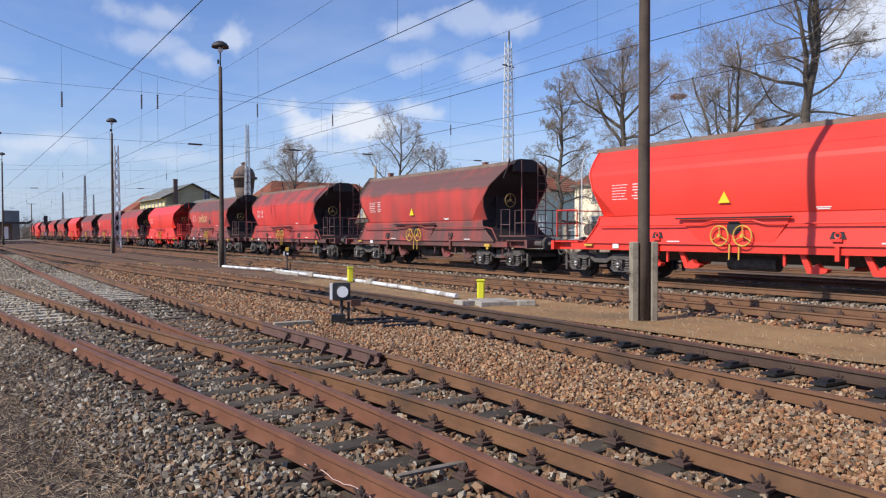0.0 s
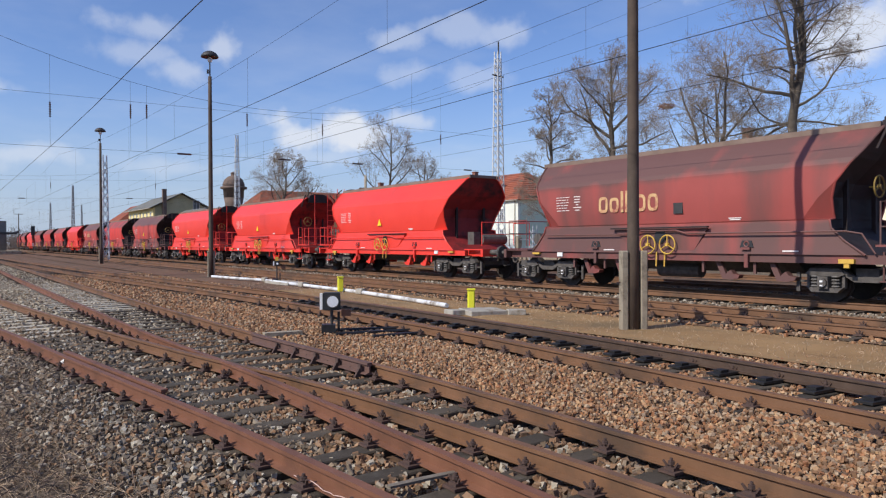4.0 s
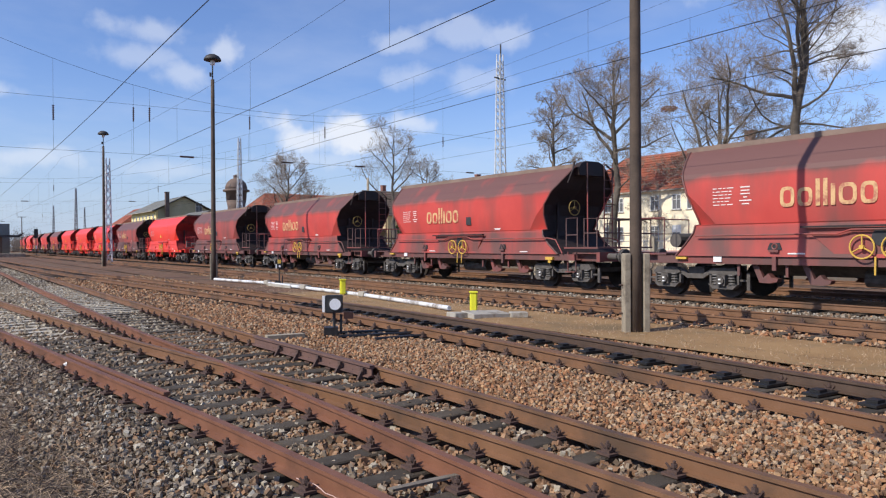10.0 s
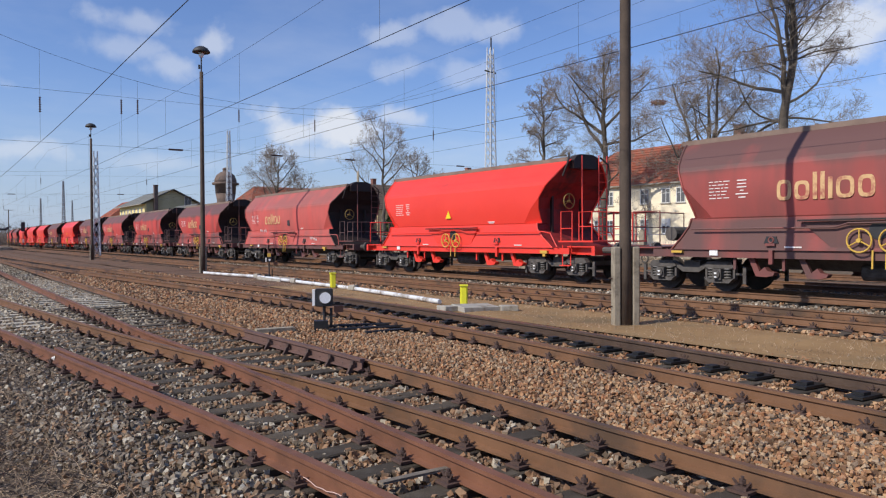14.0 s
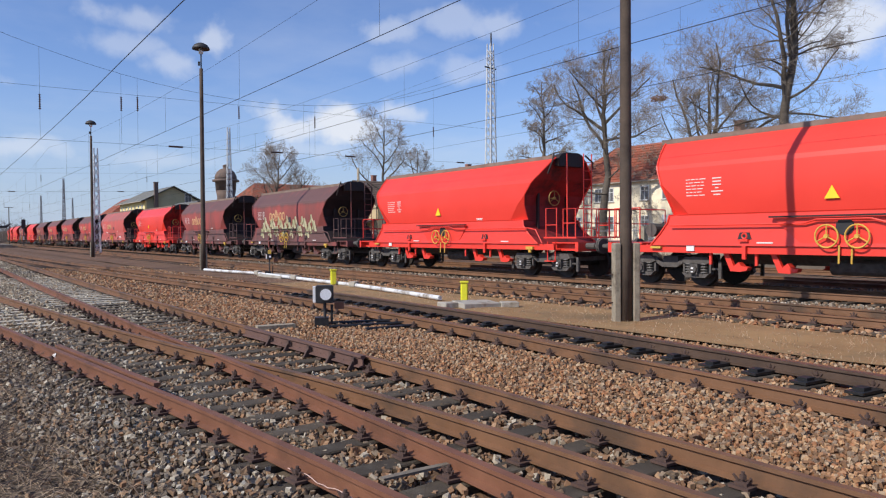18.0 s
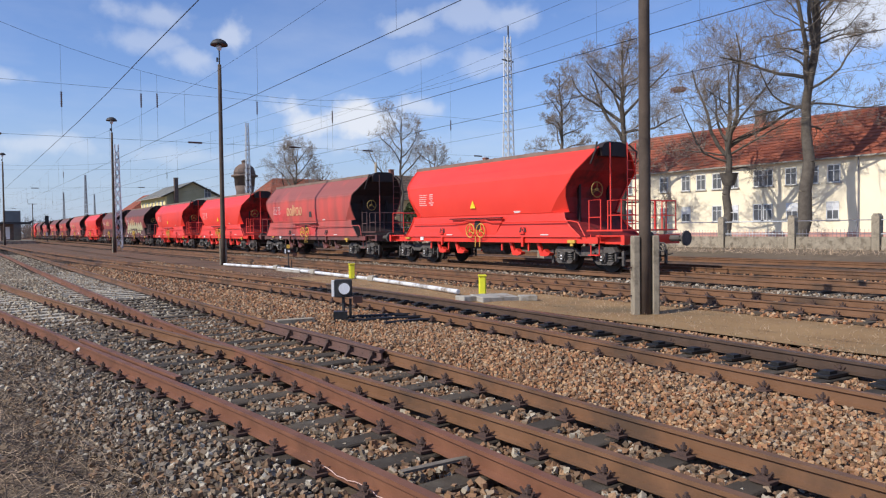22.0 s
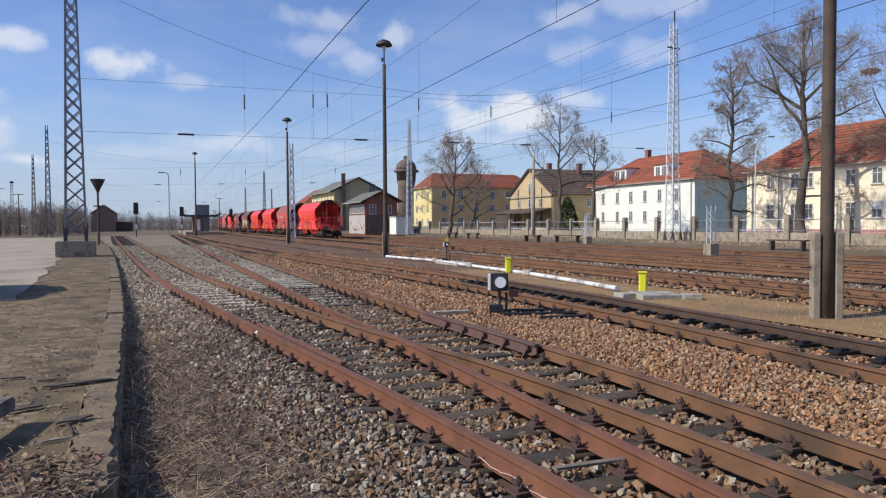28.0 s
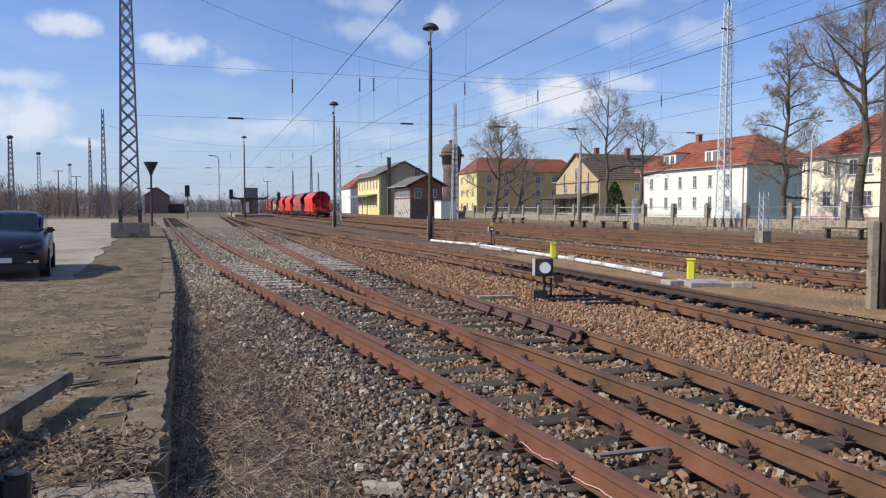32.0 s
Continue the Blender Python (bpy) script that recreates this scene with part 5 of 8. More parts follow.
def overhead(xc, zc, zm, sag):
    t = empty("overhead_line", label="dark contact wire and sagging carrier wire over a track", category="overhead line", group="overhead wires")
    for y0, y1 in ((-75, -12), (-12, 64), (64, 140), (140, 215), (215, 300)):
        wire("contact_wire", [(main_line(y0, xc), y0, zc), (main_line(y1, xc), y1, zc)], 0.009, "", t)
        carrier = sagging((main_line(y0, xc), y0, zm), (main_line(y1, xc), y1, zm), sag, 18)
        wire("carrier_wire", carrier, 0.005, "", t)
        for p in carrier[2:-1:2]:
            wire("dropper", [tuple(p), (p.x, p.y, zc)], 0.004, "", t)


for xc, zc, zm, sag in ((7.9, 5.78, 8.6, 1.36), (13.9, 6.13, 8.85, 1.32), (18.15, 6.09, 9.3, 1.25)):
    overhead(xc, zc, zm, sag)
wire("feeder_wire", [(3.6, -30, 5.95), (3.6, 13, 5.53), (3.6, 17.6, 5.46), (3.6, 22, 5.37), (3.6, 28, 5.31), (3.6, 44, 5.27), (3.6, 67, 5.26), (3.6, 130, 5.4)], 0.011, "single dark wire above the sidings")
wire("feeder_wire", sagging((22.8, -12, 12.6), (22.8, 64, 9.2), 0.5), 0.005, "dark feeder wire high over the running lines")
wire("feeder_wire", [(22.8, -60, 6.3), (22.8, 140, 6.3)], 0.006, "dark contact wire over the far line")


def insulator(parent, p, length=0.9, r=0.075):
    bm = bmesh.new()
    prof = []
    for i in range(7):
        z = -length * i / 7
        prof += [(r * 0.45, z), (r, z - 0.03), (r * 0.45, z - 0.06)]
    lathe(bm, [(q, z) for q, z in prof], 8, p)
    part("insulator", bm, M_INSUL, parent, "brown ribbed insulator")


def head_span(a, b, top, end, sag, low, rise, hangers, strains):
    """Cross wires between two masts; hangers are (x, height of the insulator's top), strains x along the lower wire."""
    t = empty("cross_span", label="cross-span wires with hanging insulators between two masts", category="overhead line", group="overhead wires")
    a, b = Vector(a), Vector(b)
    main = sagging((a.x, a.y, top), (b.x, b.y, end), sag, 24)
    wire("span_wire", main, 0.009, "", t)
    for z, up in zip(low, rise):
        wire("cross_wire", [(a.x, a.y, z), (b.x, b.y, z + up)], 0.0075, "", t)
    for x, zi in hangers:
        f = (x - a.x) / (b.x - a.x)
        y = a.y + f * (b.y - a.y)
        k = min(23, max(0, int(f * 24)))
        zt = main[k].z + (main[k + 1].z - main[k].z) * (f * 24 - k)
        wire("hanger", [(x, y, zt), (x, y, low[1] + rise[1] * f)], 0.006, "", t)
        insulator(t, (x, y, zi), 0.85, 0.07)
    for x in strains:
        f = (x - a.x) / (b.x - a.x)
        p = a.lerp(b, f)
        z = low[1] + rise[1] * f
        bm = bmesh.new()
        tube(bm, (p.x - 0.42, p.y - 0.07, z - 0.01), (p.x + 0.42, p.y + 0.07, z + 0.01), 0.055, seg=8)
        part("strain_insulator", bm, M_INSUL, t, "dark strain insulator")


head_span((-3.75, 41.4), (40.1, 48.9), 14.2, 16.0, 4.9, (9.1, 6.41), (1.6, 1.25), ((4.9, 9.0), (9.0, 9.4), (9.9, 9.5), (16.2, 9.75), (21.9, 9.75), (33.2, 10.2)), (1.7, 12.1, 18.9, 24.9, 36.3))
head_span((-14.3, 119), (33.6, 97), 14.0, 14.0, 3.6, (9.8, 7.4), (0.2, 0.2), ((3.6, 9.6), (5.6, 9.6), (12.2, 9.6), (18.15, 9.6), (24.0, 9.6)), (0.5, 9.0, 21.0))
head_span((-22.8, 168), (28.0, 202), 13.5, 13.5, 3.4, (9.6, 7.2), (0.2, 0.2), ((3.6, 9.4), (9.0, 9.4), (14.5, 9.4), (20.0, 9.4)), (1.0, 11.5))
# ---- fence and houses ----
def plaster(name, a, b, stain):
    return mat(name, a, b, 0.6, 0.9, 0, 0.15, 25, stain=stain, stain_scale=0.35, stain_lo=0.58, stain_hi=0.8)


M_CREAM = plaster("cream_plaster", (0.896, 0.780, 0.563), (0.937, 0.820, 0.598), (0.845, 0.710, 0.502))
M_WHITEWALL = plaster("white_plaster", (0.73, 0.74, 0.65), (0.79, 0.80, 0.71), (0.66, 0.67, 0.59))
M_GABLE = plaster("grey_green_plaster", (0.588, 0.684, 0.552), (0.630, 0.720, 0.584), (0.521, 0.594, 0.480))
M_OCHRE = plaster("ochre_plaster", (0.60, 0.40, 0.17), (0.68, 0.47, 0.21), (0.50, 0.33, 0.14))
M_YELLOWWALL = plaster("yellow_plaster", (0.76, 0.62, 0.27), (0.82, 0.70, 0.34), (0.66, 0.54, 0.24))
M_OLIVE = plaster("olive_gable_plaster", (0.42, 0.38, 0.22), (0.50, 0.45, 0.28), (0.34, 0.30, 0.18))
M_TIMBER = plaster("tan_timber_wall", (0.46, 0.34, 0.18), (0.56, 0.43, 0.25), (0.36, 0.25, 0.13))
M_BRICK = mat("red_brick_wall", (0.24, 0.10, 0.07), (0.34, 0.15, 0.10), 3, 0.9, 0, 0.3, 40, stain=(0.18, 0.10, 0.08), stain_scale=0.8)
M_DINGY = plaster("dingy_plaster", (0.40, 0.36, 0.32), (0.50, 0.46, 0.41), (0.24, 0.19, 0.16))
M_SHED = mat("brown_shed_brick", (0.19, 0.125, 0.10), (0.26, 0.175, 0.14), 3, 0.9, 0, 0.3, 40)
M_BRICK_DARK = mat("soot_brick_wall", (0.13, 0.09, 0.07), (0.19, 0.13, 0.10), 3, 0.9, 0, 0.3, 40, stain=(0.10, 0.08, 0.07), stain_scale=0.8)
M_TILE = mat("red_roof_tiles", (0.27, 0.075, 0.04), (0.37, 0.11, 0.055), 1.5, 0.85, 0, 0.8, 18, stain=(0.19, 0.065, 0.04), stain_scale=0.5, object_random=0.10)
M_TILE_DARK = mat("brown_roof_tiles", (0.10, 0.07, 0.05), (0.15, 0.105, 0.075), 1.5, 0.9, 0, 0.6, 18, object_random=0.12)
M_FELT = mat("grey_roof_felt", (0.17, 0.17, 0.16), (0.24, 0.24, 0.22), 1.0, 0.9, 0, 0.3, 25)
M_GLASS = mat("window_glass", (0.10, 0.105, 0.11), (0.16, 0.16, 0.16), 0.9, 0.28, 0, 0, 30)
M_FRAME = mat("white_window_frame", (0.74, 0.74, 0.73), (0.80, 0.80, 0.79), 3, 0.5, 0, 0, 40)
M_PINK = plaster("pink_plinth", (0.52, 0.25, 0.20), (0.58, 0.30, 0.24), (0.46, 0.22, 0.18))
M_DARKWOOD = mat("dark_weathered_wood", (0.06, 0.045, 0.035), (0.11, 0.085, 0.065), 3, 0.9, 0, 0.3, 40)


def window(parent, face, u, z, w, h, bars=1, name="window"):
    """A framed, recessed window on a wall; face maps (along, out, up) to a place."""
    win = part(name, rect(face, u, z, w, h, 0.004, 0.02), M_GLASS, parent)
    bm = bmesh.new()
    for uu, zz, ww, hh in ((u - w / 2, z, 0.07, h), (u + w / 2, z, 0.07, h), (u, z - h / 2, w + 0.07, 0.07), (u, z + h / 2, w + 0.07, 0.07), *[(u + w * (k / (bars + 1) - 0.5), z, 0.05, h) for k in range(1, bars + 1)], (u, z + h * 0.18, w, 0.045)):
        add_rect(bm, face, uu, zz, ww, hh, 0.02, 0.06)
    part("window_frame", bm, M_FRAME, win)
    bm = bmesh.new()
    add_rect(bm, face, u, z - h / 2 - 0.07, w + 0.25, 0.07, 0.0, 0.12)
    part("sill", bm, M_PALE, win)
    return win


def add_rect(bm, face, u, z, w, h, lo, hi):
    vs = [bm.verts.new(face(uu, d, zz)) for d in (lo, hi) for uu, zz in ((u - w / 2, z - h / 2), (u + w / 2, z - h / 2), (u + w / 2, z + h / 2), (u - w / 2, z + h / 2))]
    for q in ((0, 1, 2, 3), (7, 6, 5, 4), (0, 4, 5, 1), (1, 5, 6, 2), (2, 6, 7, 3), (3, 7, 4, 0)):
        bm.faces.new([vs[i] for i in q])


def rect(face, u, z, w, h, lo, hi):
    bm = bmesh.new()
    add_rect(bm, face, u, z, w, h, lo, hi)
    return bm


def tile_rows(roof, material, a, b, c, d, rows):
    """A roof slope from eave a-b to ridge d-c in overlapping courses of tiles."""
    a, b, c, d = map(Vector, (a, b, c, d))
    nrm = (b - a).cross(d - a).normalized()
    if nrm.z < 0:
        nrm = -nrm
    for i in range(rows):
        f, g = i / rows, (i + 1) / rows
        p, q, r, s = a.lerp(d, f), b.lerp(c, f), b.lerp(c, g), a.lerp(d, g)
        vs = [v[:] for v in (p + nrm * 0.09, q + nrm * 0.09, r + nrm * 0.03, s + nrm * 0.03, p, q, r, s)]
        piece("tile_course", raw("tile_course", vs, [(0, 1, 2, 3), (0, 4, 5, 1), (1, 5, 6, 2), (2, 6, 7, 3), (3, 7, 4, 0)], material), roof, Matrix())


def roof_deck(h, slopes, material):
    """The boards under the tiles."""
    vs, fs = [], []
    for s in slopes:
        b = len(vs)
        vs += [(p[0], p[1], p[2] - 0.03) for p in s]
        fs.append(tuple(range(b, b + len(s))))
    ob = new("roof", raw("roof", vs, fs, material))
    ob.parent = h
    return ob


def house(label, x0, x1, y0, y1, base, eave, ridge, wall, roof, hip=0.0, gable_wall=None, ridge_axis="y", over=0.35):
    """A block with a pitched roof; the front looks towards the tracks (-x)."""
    h = empty("house", label=label, category="house", group="houses along the street")
    th = 0.35
    def wall_part(name, lo, hi, m):
        bm = bmesh.new()
        box(bm, [(p + q) / 2 for p, q in zip(lo, hi)], [q - p for p, q in zip(lo, hi)])
        return part(name, bm, m, h)
    wall_part("front_wall", (x0, y0 + 0.003, base - 0.7), (x0 + th, y1 - 0.003, eave), wall)
    wall_part("back_wall", (x1 - th, y0 + 0.003, base - 0.7), (x1, y1 - 0.003, eave), wall)
    wall_part("side_wall", (x0 + th, y0, base - 0.7), (x1 - th, y0 + th, eave), gable_wall or wall)
    wall_part("side_wall", (x0 + th, y1 - th, base - 0.7), (x1 - th, y1, eave), gable_wall or wall)
    xm, ym = (x0 + x1) / 2, (y0 + y1) / 2
    o = over
    rows = 14
    e = eave - 0.1
    c = [(x0 - o, y0 - o, e), (x1 + o, y0 - o, e), (x1 + o, y1 + o, e), (x0 - o, y1 + o, e)]
    if ridge_axis == "y":
        A, B = (xm, y0 - o + hip, ridge), (xm, y1 + o - hip, ridge)
        slopes = [(c[0], c[3], B, A), (c[2], c[1], A, B)] + ([(c[1], c[0], A, A), (c[3], c[2], B, B)] if hip else [])
    else:
        A, B = (x0 - o + hip, ym, ridge), (x1 + o - hip, ym, ridge)
        slopes = [(c[1], c[0], A, B), (c[3], c[2], B, A)] + ([(c[0], c[3], A, A), (c[2], c[1], B, B)] if hip else [])
    deck = roof_deck(h, [q[:3] if q[2] == q[3] else q for q in slopes], roof)
    for q in slopes:
        tile_rows(deck, roof, *q, rows)
    if not hip:
        for k in (0, 1):
            bm = bmesh.new()
            if ridge_axis == "y":
                y = y0 + 0.002 if k == 0 else y1 - th - 0.002
                prism(bm, [(x0, eave), (x1, eave), (xm, ridge - 0.15)], "y", y, y + th)
            else:
                x = x0 + 0.002 if k == 0 else x1 - th - 0.002
                prism(bm, [(y0, eave), (y1, eave), (ym, ridge - 0.15)], "x", x, x + th)
            part("gable", bm, gable_wall or wall, h)
    bm = bmesh.new()
    box(bm, (x0 - o - 0.05, ym, eave - 0.12), (0.12, y1 - y0 + 2 * o, 0.12))
    part("gutter", bm, M_PALE, h)
    return h


def front(x0):
    return lambda u, d, z: (x0 - d, u, z)


def side(y0):
    return lambda u, d, z: (u, y0 - d, z)


def chimney(h, x, y, z0, z1, m, w=0.7):
    bm = bmesh.new()
    box(bm, (x, y, (z0 + z1) / 2), (w, w, z1 - z0))
    box(bm, (x, y, z1 + 0.06), (w + 0.14, w + 0.14, 0.12))
    part("chimney", bm, m, h)


def dormer(h, x0, y, z, w, hh, depth):
    bm = bmesh.new()
    box(bm, (x0 + depth / 2, y, z + hh / 2), (depth, w, hh))
    d = part("dormer", bm, M_WHITEWALL, h, "white dormer")
    bm = bmesh.new()
    box(bm, (x0 + depth / 2 - 0.1, y, z + hh + 0.06), (depth + 0.4, w + 0.3, 0.12))
    part("dormer_roof", bm, M_TILE, d)
    for s in (-1, 1):
        bm = rect(front(x0), y + s * w * 0.22, z + hh * 0.52, w * 0.28, hh * 0.62, 0.005, 0.03)
        part("dormer_window", bm, M_GLASS, d)
        bm = bmesh.new()
        add_rect(bm, front(x0), y + s * w * 0.22, z + hh * 0.52, 0.05, hh * 0.62, 0.03, 0.05)
        part("glazing_bar", bm, M_FRAME, d)


# cream house, right by the street
hs = house("long cream plastered house with a red tiled roof and pink plinth", 58.2, 69, 14, 59.2, 0.3, 6.9, 11.2, M_CREAM, M_TILE, hip=4.5)
f = front(58.2)
for y in (56.0, 53.0, 51.4, 46.9, 44.32, 42.63, 40.91, 39.22, 36.75, 35.95, 33.85, 32.02, 30.28):
    window(hs, f, y, 5.58, 0.95, 1.38)
for y in (56.0, 53.0, 51.4, 46.9, 44.32, 40.92, 39.24, 36.8, 36.0, 33.75, 30.37):
    window(hs, f, y, 2.63, 0.95, 1.38)
for y in (44.32, 39.24, 33.75, 30.37):
    part("roller_blind", rect(f, y, 2.98, 0.86, 0.66, 0.021, 0.034), M_FRAME, hs, "half-lowered white roller blind")
bm = bmesh.new()
box(bm, (58.17, 36.6, 0.6), (0.10, 45.2, 0.6))
part("plinth", bm, M_PINK, hs, "pink plinth")
bm = bmesh.new()
tube(bm, (58.05, 58.3, 0.3), (58.05, 58.3, 6.8), 0.06, seg=8)
tube(bm, (58.05, 28.35, 0.3), (58.05, 28.35, 6.8), 0.05, seg=8)
tube(bm, (58.05, 54.9, 0.3), (58.05, 54.9, 6.8), 0.05, seg=8)
part("downpipe", bm, M_STEEL_MID, hs)
chimney(hs, 63.6, 40, 10.5, 12.2, M_BRICK)
# white house
hs = house("white plastered house with red tiled hipped roof and two dormers", 65, 78, 75, 101, 0.7, 7.4, 11.8, M_WHITEWALL, M_TILE, hip=6.0, gable_wall=M_GABLE)
f = front(65.0)
for i, y in enumerate((99, 95.5, 91.8, 88.5, 85.2, 82.0, 78.5)):
    for z in (2.5, 5.4):
        window(hs, f, y, z, 1.7 if i == 0 else 0.75, 1.9 if i == 0 else 1.6)
dormer(hs, 66.0, 92.5, 7.7, 3.0, 2.1, 4)
dormer(hs, 66.0, 83.0, 7.7, 3.0, 2.1, 4)
chimney(hs, 71.5, 93, 11, 12.8, M_BRICK)
g = side(75.0)
window(hs, g, 74.3, 2.2, 1.0, 1.9)
bm = bmesh.new()
tube(bm, (64.9, 75.6, 0.7), (64.9, 75.6, 7.3), 0.06, seg=8)
part("downpipe", bm, M_PALE, hs)
# tan timbered house
hs = house("tan timbered house with brown tiled gable roof", 57.5, 71, 98, 113, 0.7, 6.2, 10.6, M_TIMBER, M_TILE_DARK, ridge_axis="x", gable_wall=M_TIMBER)
f = front(57.5)
for y in (109, 105.5, 102):
    for z in (2.4, 4.9):
        window(hs, f, y, z, 0.8, 1.3)
window(hs, f, 105.5, 7.6, 0.8, 1.2)
for s in (-1, 1):
    bm = bmesh.new()
    box(bm, (57.35, 105.5 + s * 3.75, 8.25), (0.25, 8.7, 0.18), pose(0, 0, 0, -s * 30.0))
    part("gable_board", bm, M_DARKWOOD, hs, "dark gable board")
for y in (98.3, 101.5, 105.5, 109.5, 112.7):
    bm = bmesh.new()
    box(bm, (57.46, y, 4.2), (0.08, 0.2, 6.2))
    part("timber_post", bm, M_DARKWOOD, hs, "dark timber post")
bm = bmesh.new()
prism(bm, [(54.6, 3.2), (57.4, 3.9), (57.4, 4.05), (54.6, 3.35)], "y", 98.5, 113)
for y in (98.8, 102.5, 106, 109.5, 112.7):
    box(bm, (54.8, y, 1.9), (0.15, 0.15, 2.7))
box(bm, (54.8, 110.5, 2.2), (0.05, 4.2, 2.0))
part("veranda", bm, M_DARKWOOD, hs, "dark veranda with a sloping roof")
chimney(hs, 62, 107, 9.5, 11.6, M_BRICK)
chimney(hs, 66, 104, 9.5, 11.4, M_BRICK)
g = side(98.0)
for x in (60, 64, 68):
    for z in (2.4, 4.9):
        window(hs, g, x, z, 0.8, 1.3)
hs = house("red-roofed house behind the timbered one", 76, 90, 108, 122, 0.7, 7.5, 11.4, M_OCHRE, M_TILE, ridge_axis="x")
# ochre apartment house far left
hs = house("ochre three-storey apartment house with red tiled roof", 57.5, 84, 151, 163, 0.4, 10.0, 13.4, M_YELLOWWALL, M_TILE, hip=3.0, ridge_axis="x", gable_wall=M_OCHRE)
f, g = front(57.5), side(151.0)
for z in (2.2, 5.2, 8.2):
    for y in (153.3, 157, 160.7):
        window(hs, f, y, z, 0.9, 1.4)
    for x in (60.5, 64.5, 68.5, 72.5, 76.5, 80.5):
        window(hs, g, x, z, 1.2, 1.6)
# station building
hs = house("yellow station building with olive gable and chimney", 36.0, 47.0, 154, 177, 0.0, 8.8, 11.9, M_YELLOWWALL, M_FELT, gable_wall=M_OLIVE, over=0.9)
f, g = front(36.0), side(154.0)
for z in (3.0, 7.0):
    for i in range(7):
        window(hs, f, 156.3 + 3.1 * i, z, 0.95, 2.0)
window(hs, g, 44.6, 9.4, 1.3, 2.2)
chimney(hs, 38.0, 153.3, 0.0, 12.5, M_BRICK_DARK, 0.75)
bm = bmesh.new()
prism(bm, [(33.8, 4.1), (36.0, 4.6), (36.0, 4.8), (33.8, 4.3)], "y", 156, 177)
for y in (157, 162, 167, 172):
    box(bm, (34.0, y, 2.1), (0.14, 0.14, 4.1))
part("canopy", bm, M_FELT, hs, "grey platform canopy")
hs = house("low red-roofed building by the station", 37, 47, 192, 206, 0, 7.2, 11.2, M_WHITEWALL, M_TILE, hip=3)
# signal box
hs = house("brick signal box with grey roof and dark gable", 32.4, 38.0, 116, 126.5, 0.0, 5.4, 7.2, M_BRICK, M_FELT, gable_wall=M_BRICK, over=0.9, ridge_axis="y")
f, g = front(32.4), side(116.0)
for i in range(6):
    window(hs, f, 117.2 + 1.55 * i, 4.2, 1.2, 1.4)
window(hs, g, 33.7, 4.1, 1.1, 1.5)
window(hs, g, 36.4, 4.1, 1.1, 1.3)
bm = rect(f, 121.25, 1.6, 10.4, 3.1, 0.006, 0.05)
part("white_base", bm, M_DINGY, hs, "dingy pale lower wall")
scribble_rng = random.Random(12)
for k in range(14):
    u, zz = 116.8 + 0.65 * k, 1.3 + scribble_rng.uniform(-0.7, 0.9)
    part("scribble", rect(f, u, zz, scribble_rng.uniform(0.2, 0.6), scribble_rng.uniform(0.15, 0.5), 0.055, 0.065), M_DARKWOOD if k % 3 else M_BRICK, hs, "dark scrawl on the wall")
bm = rect(g, 35.2, 1.55, 5.5, 3.1, 0.006, 0.04)
part("dark_base", bm, M_BRICK_DARK, hs, "soot-dark lower brick wall")
bm = rect(g, 36.4, 1.4, 1.0, 2.2, 0.045, 0.09)
part("door", bm, M_DARKWOOD, hs)
# water tower
wt = empty("water_tower", pose(80.6, 236, 0), label="round brick water tower with a domed dark tank roof", category="water tower")
bm = bmesh.new()
lathe(bm, [(3.3, 0), (2.9, 10), (2.8, 14.5), (3.2, 16.5)], 24)
part("shaft", bm, M_BRICK_DARK, wt, "weathered brick shaft", smooth=True)
bm = bmesh.new()
lathe(bm, [(3.2, 16.5), (3.4, 19.3), (4.3, 19.5), (4.3, 20.1), (3.5, 20.3)], 24)
part("tank", bm, M_BRICK_DARK, wt, "drum of the tank", smooth=True)
bm = bmesh.new()
lathe(bm, [(3.55, 20.2), (3.5, 21.2), (2.9, 22.6), (1.7, 23.6), (0.9, 23.8), (0.9, 24.6), (1.1, 24.7), (0.4, 25.1), (0.05, 25.2)], 24)
part("dome", bm, M_BRICK_DARK, wt, "dark dome with a small lantern", smooth=True)
# white cabin by the signal box
cab = empty("white_cabin", pose(36.4, 109.5, 0), label="small white flat-roofed cabin beside the signal box", category="cabin")
bm = bmesh.new()
box(bm, (0, 0, 1.4), (2.6, 3.4, 2.8))
part("wall", bm, M_WHITEWALL, cab)
bm = bmesh.new()
box(bm, (0, 0, 2.86), (2.9, 3.7, 0.12))
part("roof", bm, M_FELT, cab)
# shed at the far left
hs = house("brown brick shed far beyond the ramp", -16.9, -10.4, 230, 241, 0.0, 5.2, 7.7, M_SHED, M_TILE_DARK, gable_wall=M_SHED)
bm = bmesh.new()
box(bm, (-8.2, 235, 1.2), (4.3, 6, 3.2))
part("lean_to", bm, M_DARKWOOD, hs, "low dark lean-to")

